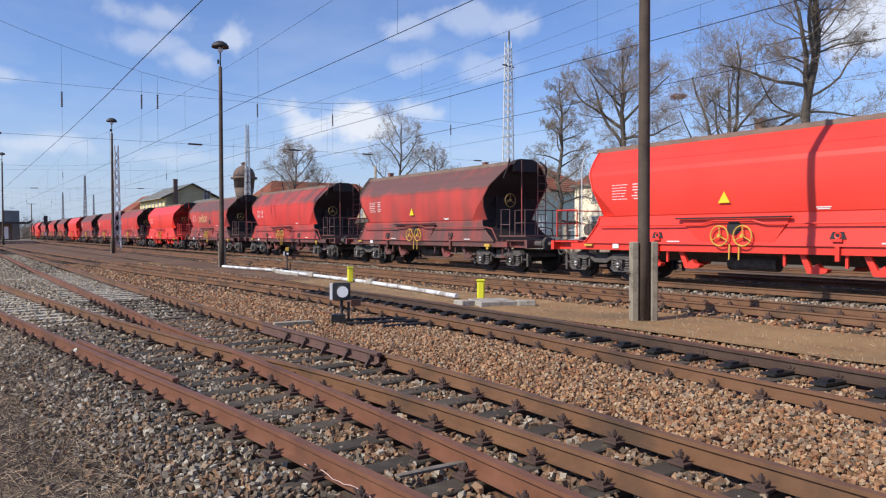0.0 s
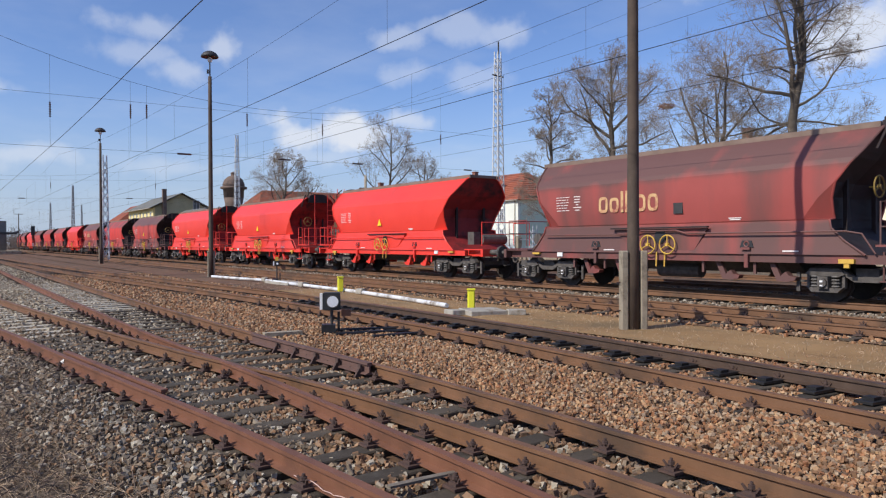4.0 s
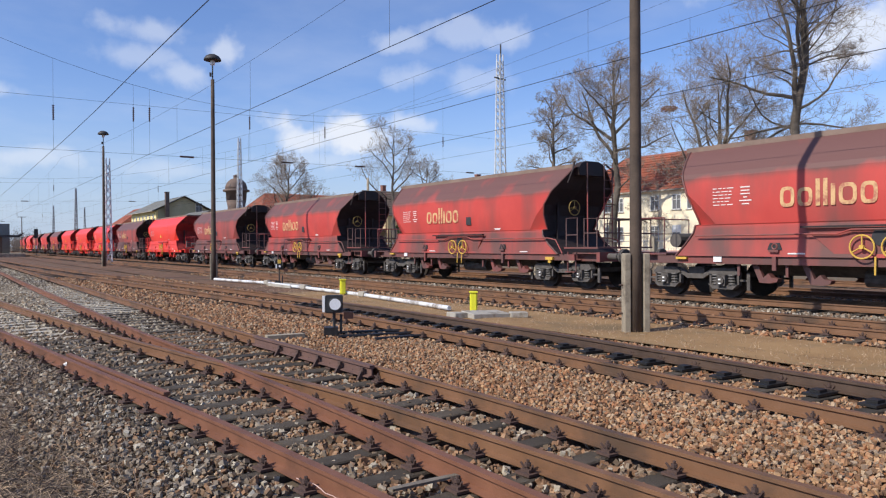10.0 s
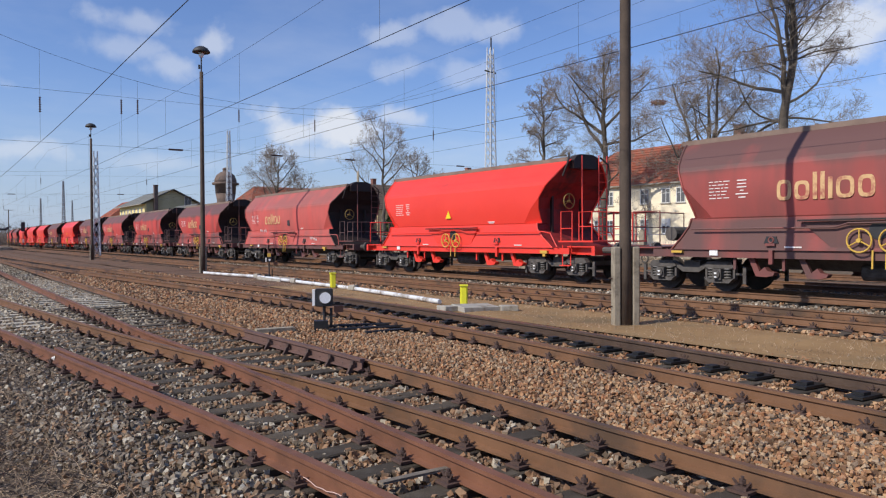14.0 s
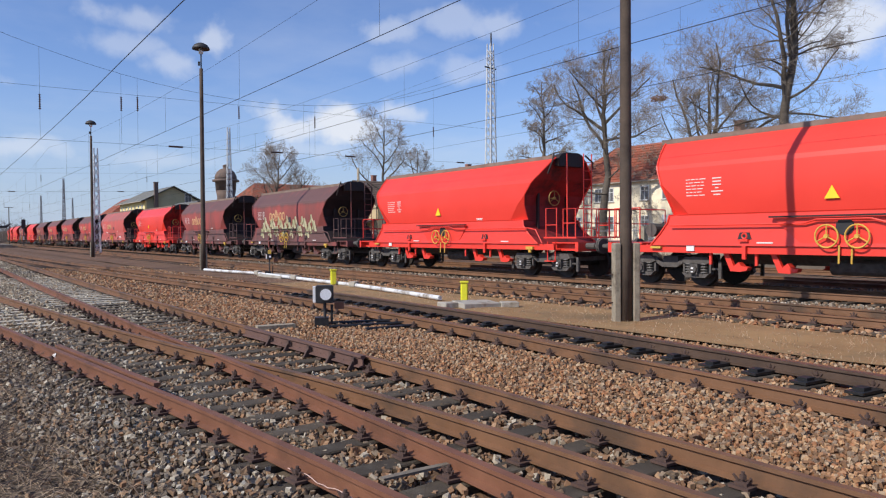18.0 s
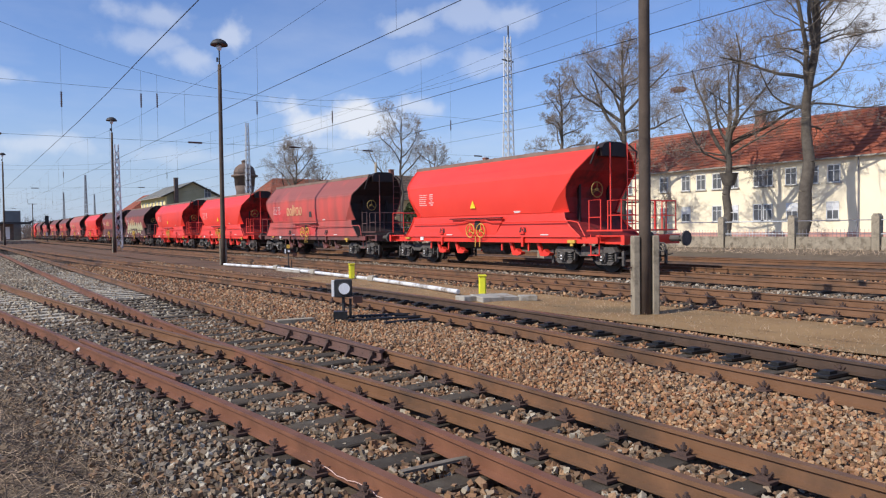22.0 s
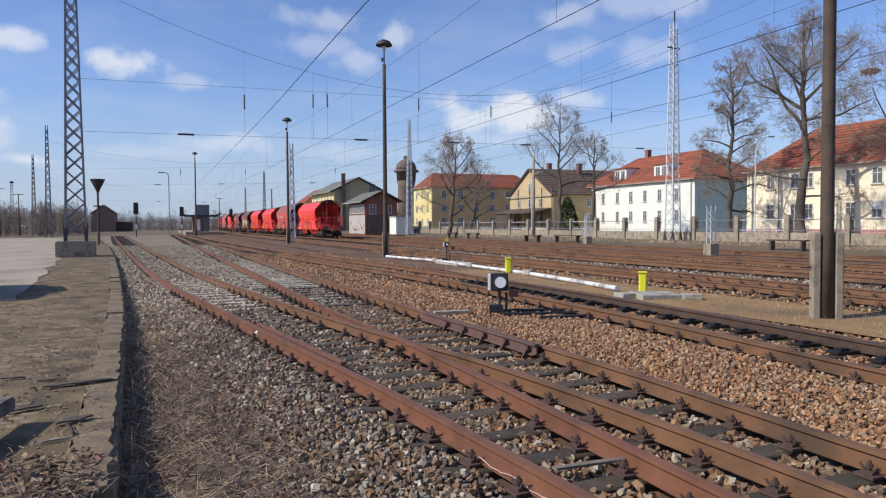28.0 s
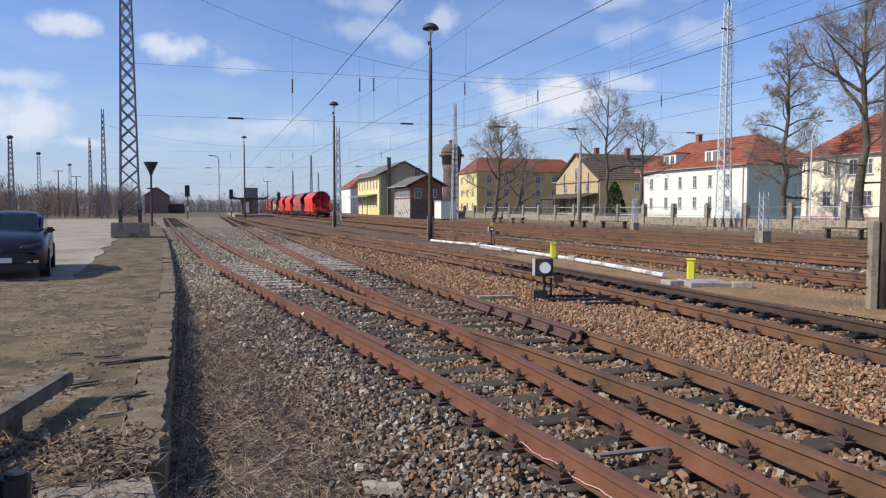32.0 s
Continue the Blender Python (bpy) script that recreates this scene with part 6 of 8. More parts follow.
# fence along the street
FENCE_X = 41.8
fence = empty("street_fence", label="concrete base wall and pillars with a pale tubular railing", category="fence")
pillar_bm = bmesh.new()
prism(pillar_bm, [(-0.21, 0), (0.21, 0), (0.21, 1.85), (0.11, 2.02), (-0.11, 2.02), (-0.21, 1.85)], "x", -0.21, 0.21)
PILLAR = mesh_of("pillar", pillar_bm, M_CONCRETE)
y = 5.0
while y < 150:
    piece("pillar", PILLAR, fence, pose(FENCE_X, y, 0.08, 0, 0, random.uniform(-2, 2)))
    bm = bmesh.new()
    box(bm, (FENCE_X, y + 2.4, 0.42), (0.24, 4.25, 0.80))
    part("base_wall", bm, M_CONCRETE, fence)
    bm = bmesh.new()
    for z in (0.98, 1.75):
        tube(bm, (FENCE_X, y, z), (FENCE_X, y + 4.8, z), 0.03, seg=5)
    for i in range(1, 22):
        tube(bm, (FENCE_X, y + 0.22 * i, 0.8), (FENCE_X, y + 0.22 * i, 1.25), 0.012, seg=3)
    part("railing", bm, M_STEEL_MID if int(y) % 2 else M_STEEL_PALE, fence)
    y += 4.8
bm = bmesh.new()
box(bm, (46.9, 70, 0.13), (7.0, 180, 0.06))
part("road", bm, M_FELT).update_tag()
tagged(bpy.data.objects["road"], label="grey street between fence and houses", category="road", kind="structure")
# ---- bare trees ----
M_BARK = mat("grey_brown_bark", (0.078, 0.063, 0.049), (0.135, 0.112, 0.088), 3, 0.95, 0, 0.6, 40)
M_TWIG = mat("thin_brown_twigs", (0.21, 0.165, 0.125), (0.31, 0.255, 0.20), 3, 0.9, 0, 0, 40)
M_NEST = mat("reddish_nest_twigs", (0.20, 0.085, 0.055), (0.30, 0.14, 0.09), 4, 0.95, 0, 0.2, 40)
M_BUSH = mat("evergreen_leaves", (0.045, 0.065, 0.015), (0.09, 0.11, 0.03), 3, 0.8, 0, 0, 20, island=True, spread=0.4)


class Limbs:
    """Tapered tubes gathered into two meshes: heavy wood and fine twigs."""
    def __init__(self, seed):
        self.rng, self.heavy, self.fine = random.Random(seed), ([], []), ([], [])

    def tube(self, pts, r1, r2):
        n = len(pts) - 1
        for i in range(n):
            ra, rb = r1 + (r2 - r1) * i / n, r1 + (r2 - r1) * (i + 1) / n
            vs, fs = self.heavy if ra > 0.03 else self.fine
            sides = 9 if ra > 0.12 else 5 if ra > 0.03 else 3
            q = (pts[i + 1] - pts[i]).to_track_quat("Z", "Y")
            b = len(vs)
            for c, r in ((pts[i], ra), (pts[i + 1], rb)):
                for k in range(sides):
                    a = 2 * math.pi * k / sides
                    vs.append((c + q @ Vector((r * math.cos(a), r * math.sin(a), 0)))[:])
            for k in range(sides):
                j = (k + 1) % sides
                fs.append((b + k, b + j, b + sides + j, b + sides + k))

    def limb(self, p, d, length, r, level, bend, counts):
        rng = self.rng
        n = (7, 6, 4, 2, 1)[level]
        pts = [p]
        for i in range(n):
            d = (d + Vector((rng.uniform(-1, 1), rng.uniform(-1, 1), rng.uniform(-1, 1))) * ((0.05, 0.26, 0.32, 0.36, 0.3)[level]) + Vector((0, 0, bend[level]))).normalized()
            pts.append(pts[-1] + d * (length / n))
        self.tube(pts, r, max(0.0055, r * (0.34 if level < 4 else 0.6)))
        if level >= 4:
            return
        for k in range(counts[level]):
            f = rng.uniform(0.25 if level else 0.0, 1.0) ** (0.8 if level else 1.0)
            self.branch(pts, f, level, length, r, bend, counts)

    def branch(self, pts, f, level, length, r, bend, counts):
        rng = self.rng
        i = min(len(pts) - 2, int(f * (len(pts) - 1)))
        g = f * (len(pts) - 1) - i
        p = pts[i].lerp(pts[i + 1], g)
        along = (pts[i + 1] - pts[i]).normalized()
        out = Vector((rng.uniform(-1, 1), rng.uniform(-1, 1), rng.uniform(-0.5, 0.9)))
        out = (out - along * out.dot(along)).normalized()
        d = (along * rng.uniform(0.35, 0.9) + out * rng.uniform(0.7, 1.0)).normalized()
        self.limb(p, d, length * rng.uniform(0.34, 0.66) * (1.15 - 0.5 * f), max(0.007, r * rng.uniform(0.20, 0.36) * (1 - 0.45 * f)), level + 1, bend, counts)


STREET = Vector((0.67, -0.74, 0))     # along the row of trees


def bare_tree(m, seed, height, r, width, label, fork=0.30, limbs=9, droop=0.0, counts=(0, 11, 9, 6), lean=(0, 0), knob=False, boughs=()):
    t = empty("bare_tree", m, label=label, category="tree", group="bare street trees")
    L = Limbs(seed)
    rng = L.rng
    n = 10
    pts = [Vector((0, 0, -0.4))]
    for i in range(n):
        f = (i + 1) / n
        pts.append(Vector((lean[0] * f * height + rng.uniform(-1, 1) * 0.012 * height, lean[1] * f * height + rng.uniform(-1, 1) * 0.012 * height, -0.4 + (height * 0.86 + 0.4) * f)))
    L.tube(pts, r, r * 0.12)
    if knob:
        c = pts[int(fork * n)]
        L.tube([c - Vector((0, 0, 0.7)), c - Vector((0, 0, 0.3)), c + Vector((0, 0, 0.3))], r * 1.0, r * 1.7)
    bend = (0, 0.06 - droop, 0.05 - droop, 0.03 - droop, 0.02 - droop)
    for k in range(limbs):
        f = fork + (0.95 - fork) * (k / limbs) ** 0.85
        i = min(n - 1, int(f * n))
        p = pts[i].lerp(pts[i + 1], f * n - i)
        a = k * 2.4 + rng.uniform(-0.4, 0.4)
        u = (f - fork) / (1 - fork)
        el = radians(rng.uniform(2, 32) + 38 * u)
        d = Vector((math.cos(a) * math.cos(el), math.sin(a) * math.cos(el), math.sin(el)))
        L.limb(p, d, width * (1.12 - 0.62 * u) * rng.uniform(0.85, 1.15), r * ((0.22 - 0.10 * u) if boughs else (0.42 - 0.24 * u)), 1, bend, counts)
    # heavy boughs: height on the trunk, reach along and across the street, rise, length, thickness
    for f, reach, deep, up, length, thick in boughs:
        i = min(n - 1, int(f * n))
        p = pts[i].lerp(pts[i + 1], f * n - i)
        d = (STREET * reach + Vector((STREET.y, -STREET.x, 0)) * deep + Vector((0, 0, up))).normalized()
        L.limb(p, d, length, r * thick * 0.85, 1, (0, 0.09, 0.07, 0.04, 0.02), counts)
    new("trunk", raw("trunk", *L.heavy, M_BARK, True)).parent = t
    new("crown", raw("crown", *L.fine, M_TWIG)).parent = t
    return t


bare_tree(pose(52.0, 55.0, 0.1), 3, 20.0, 0.32, 3.6, "slender bare tree with fine drooping twigs", 0.18, 24, 0.10, (0, 13, 10, 7))
bare_tree(pose(52.1, 46.6, 0.1), 8, 20.8, 0.46, 4.8, "large bare tree with dark heavy limbs", 0.22, 12, 0.07, (0, 13, 10, 7), boughs=(
    (0.54, -1.0, 0.2, 0.75, 7.2, 0.46), (0.63, -1.0, -0.3, 0.55, 6.6, 0.40), (0.58, 0.9, 0.3, 0.30, 5.8, 0.36), (0.66, 0.9, -0.2, 0.75, 6.0, 0.38), (0.74, -0.9, 0.2, 0.8, 5.0, 0.32), (0.80, 0.7, 0.5, 0.9, 4.6, 0.28),
    (0.60, 0.2, 1.0, 0.6, 5.4, 0.34), (0.68, -0.1, -1.0, 0.6, 5.4, 0.34), (0.86, -0.4, -0.4, 1.0, 3.8, 0.24), (0.90, 0.3, 0.2, 1.0, 3.4, 0.22)))
bare_tree(pose(51.6, 35.3, 0.1), 21, 16.2, 0.42, 4.4, "pollarded bare tree with a knobbed crooked trunk", 0.44, 9, 0.06, (0, 13, 10, 7), (0.0, 0.0), True, boughs=(
    (0.50, -0.8, 0.1, 1.0, 8.2, 0.48), (0.54, 0.05, 0.3, 1.0, 9.4, 0.46), (0.56, 0.8, -0.1, 0.85, 7.2, 0.46), (0.48, -1.0, 0.4, 0.20, 6.8, 0.28), (0.52, 0.8, 0.6, 0.30, 6.0, 0.28), (0.60, -0.3, -0.8, 1.0, 6.6, 0.36), (0.62, 0.3, 0.9, 0.9, 6.2, 0.34)))
bare_tree(pose(52.0, 29.8, 0.1), 15, 24.5, 0.56, 4.8, "tall bare tree with a thick leaning trunk", 0.42, 11, 0.05, (0, 13, 10, 7), (0.0, -0.07), boughs=(
    (0.54, -0.35, 0.2, 1.1, 9.6, 0.44), (0.55, 0.45, -0.1, 1.1, 10.5, 0.52), (0.62, 0.0, 0.3, 1.0, 8.0, 0.40), (0.58, -0.9, -0.4, 0.6, 6.6, 0.32), (0.50, 0.8, 0.4, 0.0, 5.2, 0.20), (0.48, -1.0, 0.2, 0.10, 5.2, 0.20), (0.70, 0.3, -0.6, 1.0, 6.2, 0.32), (0.74, -0.5, 0.5, 1.0, 5.8, 0.30)))
nest = empty("bird_nest", pose(51.9, 40.3, 13.2), label="flat reddish-brown nest of twigs in the bare trees", category="nest")
nest_rng = random.Random(17)
bm = bmesh.new()
for i in range(110):
    a, f = nest_rng.uniform(0, 6.28), nest_rng.random() ** 0.5
    c = Vector((0.62 * f * math.cos(a), 0.62 * f * math.sin(a), nest_rng.uniform(-0.16, 0.20)))
    q = Vector((-math.sin(a) + nest_rng.uniform(-0.6, 0.6), math.cos(a) + nest_rng.uniform(-0.6, 0.6), nest_rng.uniform(-0.35, 0.35))).normalized() * nest_rng.uniform(0.16, 0.34)
    tube(bm, c - q, c + q, 0.028, 0.016, 4)
part("twigs", bm, M_NEST, nest)
bare_tree(pose(46.3, 77.5, 0.1), 33, 17.0, 0.30, 5.4, "bare tree in front of the timbered house", 0.42, 10, -0.02)
bare_tree(pose(50.3, 76.0, 0.1), 41, 13.0, 0.28, 4.0, "smaller bare tree with stubby limbs", 0.50, 8, 0.0)
bare_tree(pose(40.3, 99.0, 0.1), 52, 15.0, 0.36, 5.8, "dense bare tree leaning over the fence", 0.22, 15, 0.0, (0, 13, 10, 7), (0.10, 0.0))
bare_tree(pose(44.5, 100.5, 0.1), 57, 11.5, 0.30, 4.2, "low leaning bare tree beside the fence", 0.25, 10, 0.0, (0, 8, 6, 4), (0.12, -0.1))
bush = empty("evergreen_bush", pose(50.6, 82.5, 0.1), label="green evergreen bush at the street", category="bush")
vs, fs = [], []
rb = random.Random(5)
for i in range(1500):
    a, h = rb.uniform(0, 6.28), rb.random()
    rr = 1.7 * (1 - h) ** 0.6 * rb.uniform(0.5, 1.05)
    c = Vector((rr * math.cos(a), rr * math.sin(a), 0.3 + 4.6 * h))
    u = Vector((rb.uniform(-1, 1), rb.uniform(-1, 1), rb.uniform(-1, 1))).normalized() * 0.22
    w = Vector((rb.uniform(-1, 1), rb.uniform(-1, 1), rb.uniform(-1, 1))).normalized() * 0.16
    b = len(vs)
    vs += [(c - u)[:], (c + w)[:], (c + u)[:], (c - w)[:]]
    fs.append((b, b + 1, b + 2, b + 3))
new("leaves", raw("leaves", vs, fs, M_BUSH)).parent = bush
# ---- yard fittings ----
def dwarf_signal(m, label, lens_r=0.11, box_w=0.36, post_h=0.42, lamp_material=None):
    t = empty("dwarf_signal", m, label=label, category="shunting signal")
    bm = bmesh.new()
    box(bm, (0, 0, post_h + box_w / 2), (box_w, 0.22, box_w))
    bmesh.ops.bevel(bm, geom=list(bm.edges), offset=0.015, segments=2, affect="EDGES")
    part("lamp_box", bm, M_BLACK, t)
    bm = bmesh.new()
    tube(bm, (0.02, -0.13, post_h + box_w / 2), (0.02, -0.10, post_h + box_w / 2), lens_r, seg=24)
    part("lens", bm, M_LENS, t, "round milky white lens")
    bm = bmesh.new()
    ring(bm, (0.02, -0.12, post_h + box_w / 2), (0, 1, 0), lens_r + 0.01, 0.012, 24, 6)
    part("lens_rim", bm, M_STEEL_DARK, t)
    bm = bmesh.new()
    box(bm, (-box_w / 2 - 0.03, 0, post_h + box_w / 2), (0.05, 0.20, box_w * 0.9))
    part("side_plate", bm, M_WHITE, t, "white side plate")
    bm = bmesh.new()
    tube(bm, (0, 0, -0.05), (0, 0, post_h), 0.03, seg=10)
    part("post", bm, M_STEEL_DARK, t)
    bm = bmesh.new()
    box(bm, (-0.06, 0, 0.08), (0.26, 0.24, 0.22)), box(bm, (0.13, 0.02, 0.20), (0.05, 0.05, 0.45))
    part("drive_case", bm, M_OIL, t)
    bm = bmesh.new()
    box(bm, (0.27, 0.05, post_h - 0.06), (0.18, 0.10, 0.13))
    part("counterweight", bm, M_RAIL, t, "rusty counterweight")
    return t


dwarf_signal(pose(6.10, 12.4, -0.18, 0, 0, -27), "square black shunting signal with a white round lens", 0.105, 0.33, 0.46)
sg = dwarf_signal(pose(11.85, 29.3, -0.15, 0, 0, -22), "slim black shunting signal on a concrete plinth", 0.045, 0.20, 0.72)
bm = bmesh.new()
box(bm, (0, 0, 1.02), (0.14, 0.12, 0.16))
part("top_plate", bm, M_HANDWHEEL, sg, "yellow top plate")


def yellow_box(m):
    t = empty("yellow_cable_marker", m, label="bright yellow plastic cable marker post", category="marker", group="yellow markers")
    bm = bmesh.new()
    box(bm, (0, 0, 0.22), (0.185, 0.16, 0.48))
    bmesh.ops.bevel(bm, geom=list(bm.edges), offset=0.03, segments=3, affect="EDGES")
    part("body", bm, M_YELLOW, t, smooth=False)
    bm = bmesh.new()
    box(bm, (0, 0, 0.475), (0.215, 0.19, 0.045))
    bmesh.ops.bevel(bm, geom=list(bm.edges), offset=0.012, segments=2, affect="EDGES")
    part("cap", bm, M_YELLOW, t)
    return t


yb = yellow_box(pose(10.85, 14.3, -0.10, 0, 0, -35))
copy_thing(yb, pose(11.25, 22.2, -0.10, 0, 0, -15))
slabs = empty("cable_pit_slabs", label="pale concrete slabs over a cable pit", category="slab")
for x, y, w, l, a in ((10.55, 13.45, 0.95, 0.75, -12), (11.15, 12.95, 0.42, 0.30, -30), (9.95, 13.75, 0.35, 0.45, -8)):
    bm = bmesh.new()
    box(bm, (0, 0, 0), (w, l, 0.13))
    bmesh.ops.bevel(bm, geom=list(bm.edges), offset=0.015, segments=1, affect="EDGES")
    part("slab", bm, M_PALE, slabs).matrix_basis = pose(x, y, -0.10, random.uniform(-2, 2), random.uniform(-2, 2), a)
duct = empty("cable_duct", label="long white cable duct lying along the sandy strip", category="cable duct")
DUCT = [(11.05, 35.6), (11.35, 33.0), (11.75, 30.5), (11.6, 27.5), (11.5, 24.5), (11.4, 21.0), (11.1, 18.0), (10.75, 15.2)]
for (xa, ya), (xb, yb_) in zip(DUCT, DUCT[1:]):
    bm = bmesh.new()
    tube(bm, (xa, ya, -0.08), (xb, yb_, -0.08), 0.06, seg=10)
    part("duct_pipe", bm, M_DUCT, duct)
for x, y in ((11.75, 30.4), (11.4, 21.0), (11.55, 26.0)):
    bm = bmesh.new()
    box(bm, (0, 0, 0), (0.24, 0.36, 0.19))
    bmesh.ops.bevel(bm, geom=list(bm.edges), offset=0.03, segments=2, affect="EDGES")
    part("joint_box", bm, M_PALE, duct).matrix_basis = pose(x, y, -0.06, 0, 0, 8)
bm = bmesh.new()
box(bm, (11.95, 28.6, -0.12), (0.9, 2.6, 0.10))
part("plinth", bm, M_PALE, duct, "pale concrete plinth")

# point rods and boards beside the signal
rods = empty("point_rods", label="dark oily point rods and boards beside the signal", category="point gear")
for i, (x, y, a, L) in enumerate(((6.75, 11.9, 78, 1.5), (6.9, 12.4, 70, 1.3), (7.0, 11.3, 85, 1.2))):
    bm = bmesh.new()
    tube(bm, (0, -L / 2, 0), (0, L / 2, 0), 0.035, seg=8)
    box(bm, (0, 0, 0), (0.14, 0.3, 0.06))
    part("rod", bm, M_OIL, rods).matrix_basis = pose(x, y, -0.14, 0, 0, a)
bm = bmesh.new()
box(bm, (0, 0, 0), (0.7, 0.2, 0.09))
part("board", bm, M_CONCRETE, rods, "pale weathered board").matrix_basis = pose(5.2, 12.6, -0.13, 0, 0, -8)

# concrete pedestal with a slim lattice post
ped = lattice(pose(27.1, 30.0, 0.45), 2.0, 0.32, 0.30, M_STEEL_PALE, 0.55, "slim pale lattice post on a concrete pedestal", panel=0.4, leg=0.03, block_h=0.75)
copy_thing(ped, pose(33.8, 52, 0.45))
# concrete pole at the fence
cp = empty("concrete_pole", pose(37.4, 67.8, -0.2), label="plain concrete pole beside the fence", category="pole")
bm = bmesh.new()
tube(bm, (0, 0, 0), (0, 0, 8.9), 0.19, 0.13, 12)
part("pole", bm, M_CONCRETE, cp, smooth=True)
# street lamp
for x, y in ((43.6, 43.5), (45.5, 83.0)):
    sl = empty("street_lamp", pose(x, y, 0.1), label="slim pale street lamp with a curved arm", category="street lamp", group="street lamps")
    bm = bmesh.new()
    path_tube(bm, [(0, 0, 0), (0, 0, 6.6), (0.06, -0.02, 7.2), (0.28, -0.1, 7.75), (0.65, -0.2, 8.05), (1.0, -0.3, 8.15)], 0.05, 8)
    part("pole", bm, M_STEEL_PALE, sl)
    bm = bmesh.new()
    box(bm, (1.2, -0.35, 8.14), (0.5, 0.2, 0.10), pose(0, 0, 0, 0, 0, -16))
    part("lamp_head", bm, M_STEEL_MID, sl)
yl = empty("yard_lamp", pose(2.7, 150, -0.2), label="slim yard lamp with a short arm", category="lamp post")
bm = bmesh.new()
path_tube(bm, [(0, 0, 0), (0, 0, 11.2), (-0.15, 0, 11.8), (-0.6, 0, 12.0), (-1.2, 0, 12.05)], 0.08, 8)
part("pole", bm, M_STEEL_MID, yl)
bm = bmesh.new()
box(bm, (-1.5, 0, 12.02), (0.8, 0.3, 0.16))
part("lamp_head", bm, M_STEEL_DARK, yl)
# low rusty benches of rail between the tracks
for x, y, L in ((36.0, 80.5, 2.6), (35.6, 86, 2.2), (33.5, 61, 2.4), (36.2, 33.5, 2.6), (35.5, 58, 3.5)):
    b = empty("rail_bench", pose(x, y, -0.18, 0, 0, 8), label="low dark stand of old rail and planks", category="stand", group="low stands")
    bm = bmesh.new()
    box(bm, (0, 0, 0.62), (0.5, L, 0.09))
    part("plank", bm, M_DARKWOOD, b)
    for k in (-1, 1):
        bm = bmesh.new()
        box(bm, (0, k * (L / 2 - 0.25), 0.29), (0.4, 0.12, 0.58))
        part("leg", bm, M_DARKWOOD, b)


def main_signal(m, h, label):
    t = empty("main_signal", m, label=label, category="railway signal", group="main signals")
    bm = bmesh.new()
    tube(bm, (0, 0, 0), (0, 0, h), 0.09, 0.07, 8)
    part("mast", bm, M_STEEL_DARK, t)
    bm = bmesh.new()
    box(bm, (0, -0.12, h - 0.3), (0.75, 0.25, 1.9))
    bmesh.ops.bevel(bm, geom=list(bm.edges), offset=0.08, segments=2, affect="EDGES")
    part("signal_head", bm, M_BLACK, t, "black signal head")
    bm = bmesh.new()
    box(bm, (0, -0.1, 1.6), (0.3, 0.05, 0.7))
    part("plate", bm, M_WHITE, t, "white plate")
    return t


ms = main_signal(pose(-2.7, 124.4, -0.2), 4.8, "black main signal on a slim mast")
for x, y in ((4.95, 150), (16.3, 172)):
    copy_thing(ms, pose(x, y, -0.2))
# funnel-shaped floodlight mast beside the ramp
fl = empty("floodlight_mast", pose(-4.3, 66.0, 0.0), label="black post with a funnel-shaped lamp head", category="floodlight")
bm = bmesh.new()
tube(bm, (0, 0, 0), (0, 0, 4.3), 0.10, 0.08, 8)
part("post", bm, M_STEEL_DARK, fl)
bm = bmesh.new()
lathe(bm, [(0.10, 4.3), (0.20, 4.6), (0.54, 5.30), (0.58, 5.42), (0.30, 5.44), (0.1, 5.42)], 10)
part("funnel_head", bm, M_BLACK, fl)
bm = bmesh.new()
box(bm, (0, 0, 3.2), (0.7, 0.1, 0.1))
part("crossbar", bm, M_BLACK, fl)
# distant platform with a small tower
pl = empty("platform_shelter", pose(8.6, 152, -0.2), label="distant platform with dark shelter and grey tower", category="shelter")
bm = bmesh.new()
prism(bm, [(-3.7, 4.3), (-3.0, 3.5), (3.0, 3.5), (3.7, 4.3), (2.8, 3.85), (-2.8, 3.85)], "y", -3, 3)
part("roof", bm, M_STEEL_DARK, pl)
bm = bmesh.new()
box(bm, (-0.6, 0, 1.8), (2.0, 3, 3.5))
part("cabin", bm, M_BRICK_DARK, pl)
bm = bmesh.new()
box(bm, (0.6, 6, 3.0), (2.7, 3, 6.1))
part("tower", bm, M_FELT, pl, "grey tower behind the shelter")
bm = bmesh.new()
box(bm, (-0.6, -1.53, 1.9), (0.8, 0.05, 2.2))
part("poster", bm, M_WHITE, pl, "white poster board")
bm = bmesh.new()
box(bm, (0, 15, 0.28), (6.5, 50, 0.55))
part("platform", bm, M_CONCRETE, pl)
for x, y, h in ((-23.7, 138, 8.0), (-22.5, 148.3, 7.5), (14.0, 175, 8.0)):
    tp = empty("telegraph_pole", pose(x, y, -0.1), label="slim wooden pole with a crossbar", category="pole", group="telegraph poles")
    bm = bmesh.new()
    tube(bm, (0, 0, 0), (0, 0, h), 0.11, 0.08, 8)
    part("pole", bm, M_POLE, tp)
    bm = bmesh.new()
    box(bm, (0, 0, h - 0.1), (1.6, 0.1, 0.1))
    part("crossbar", bm, M_POLE, tp)

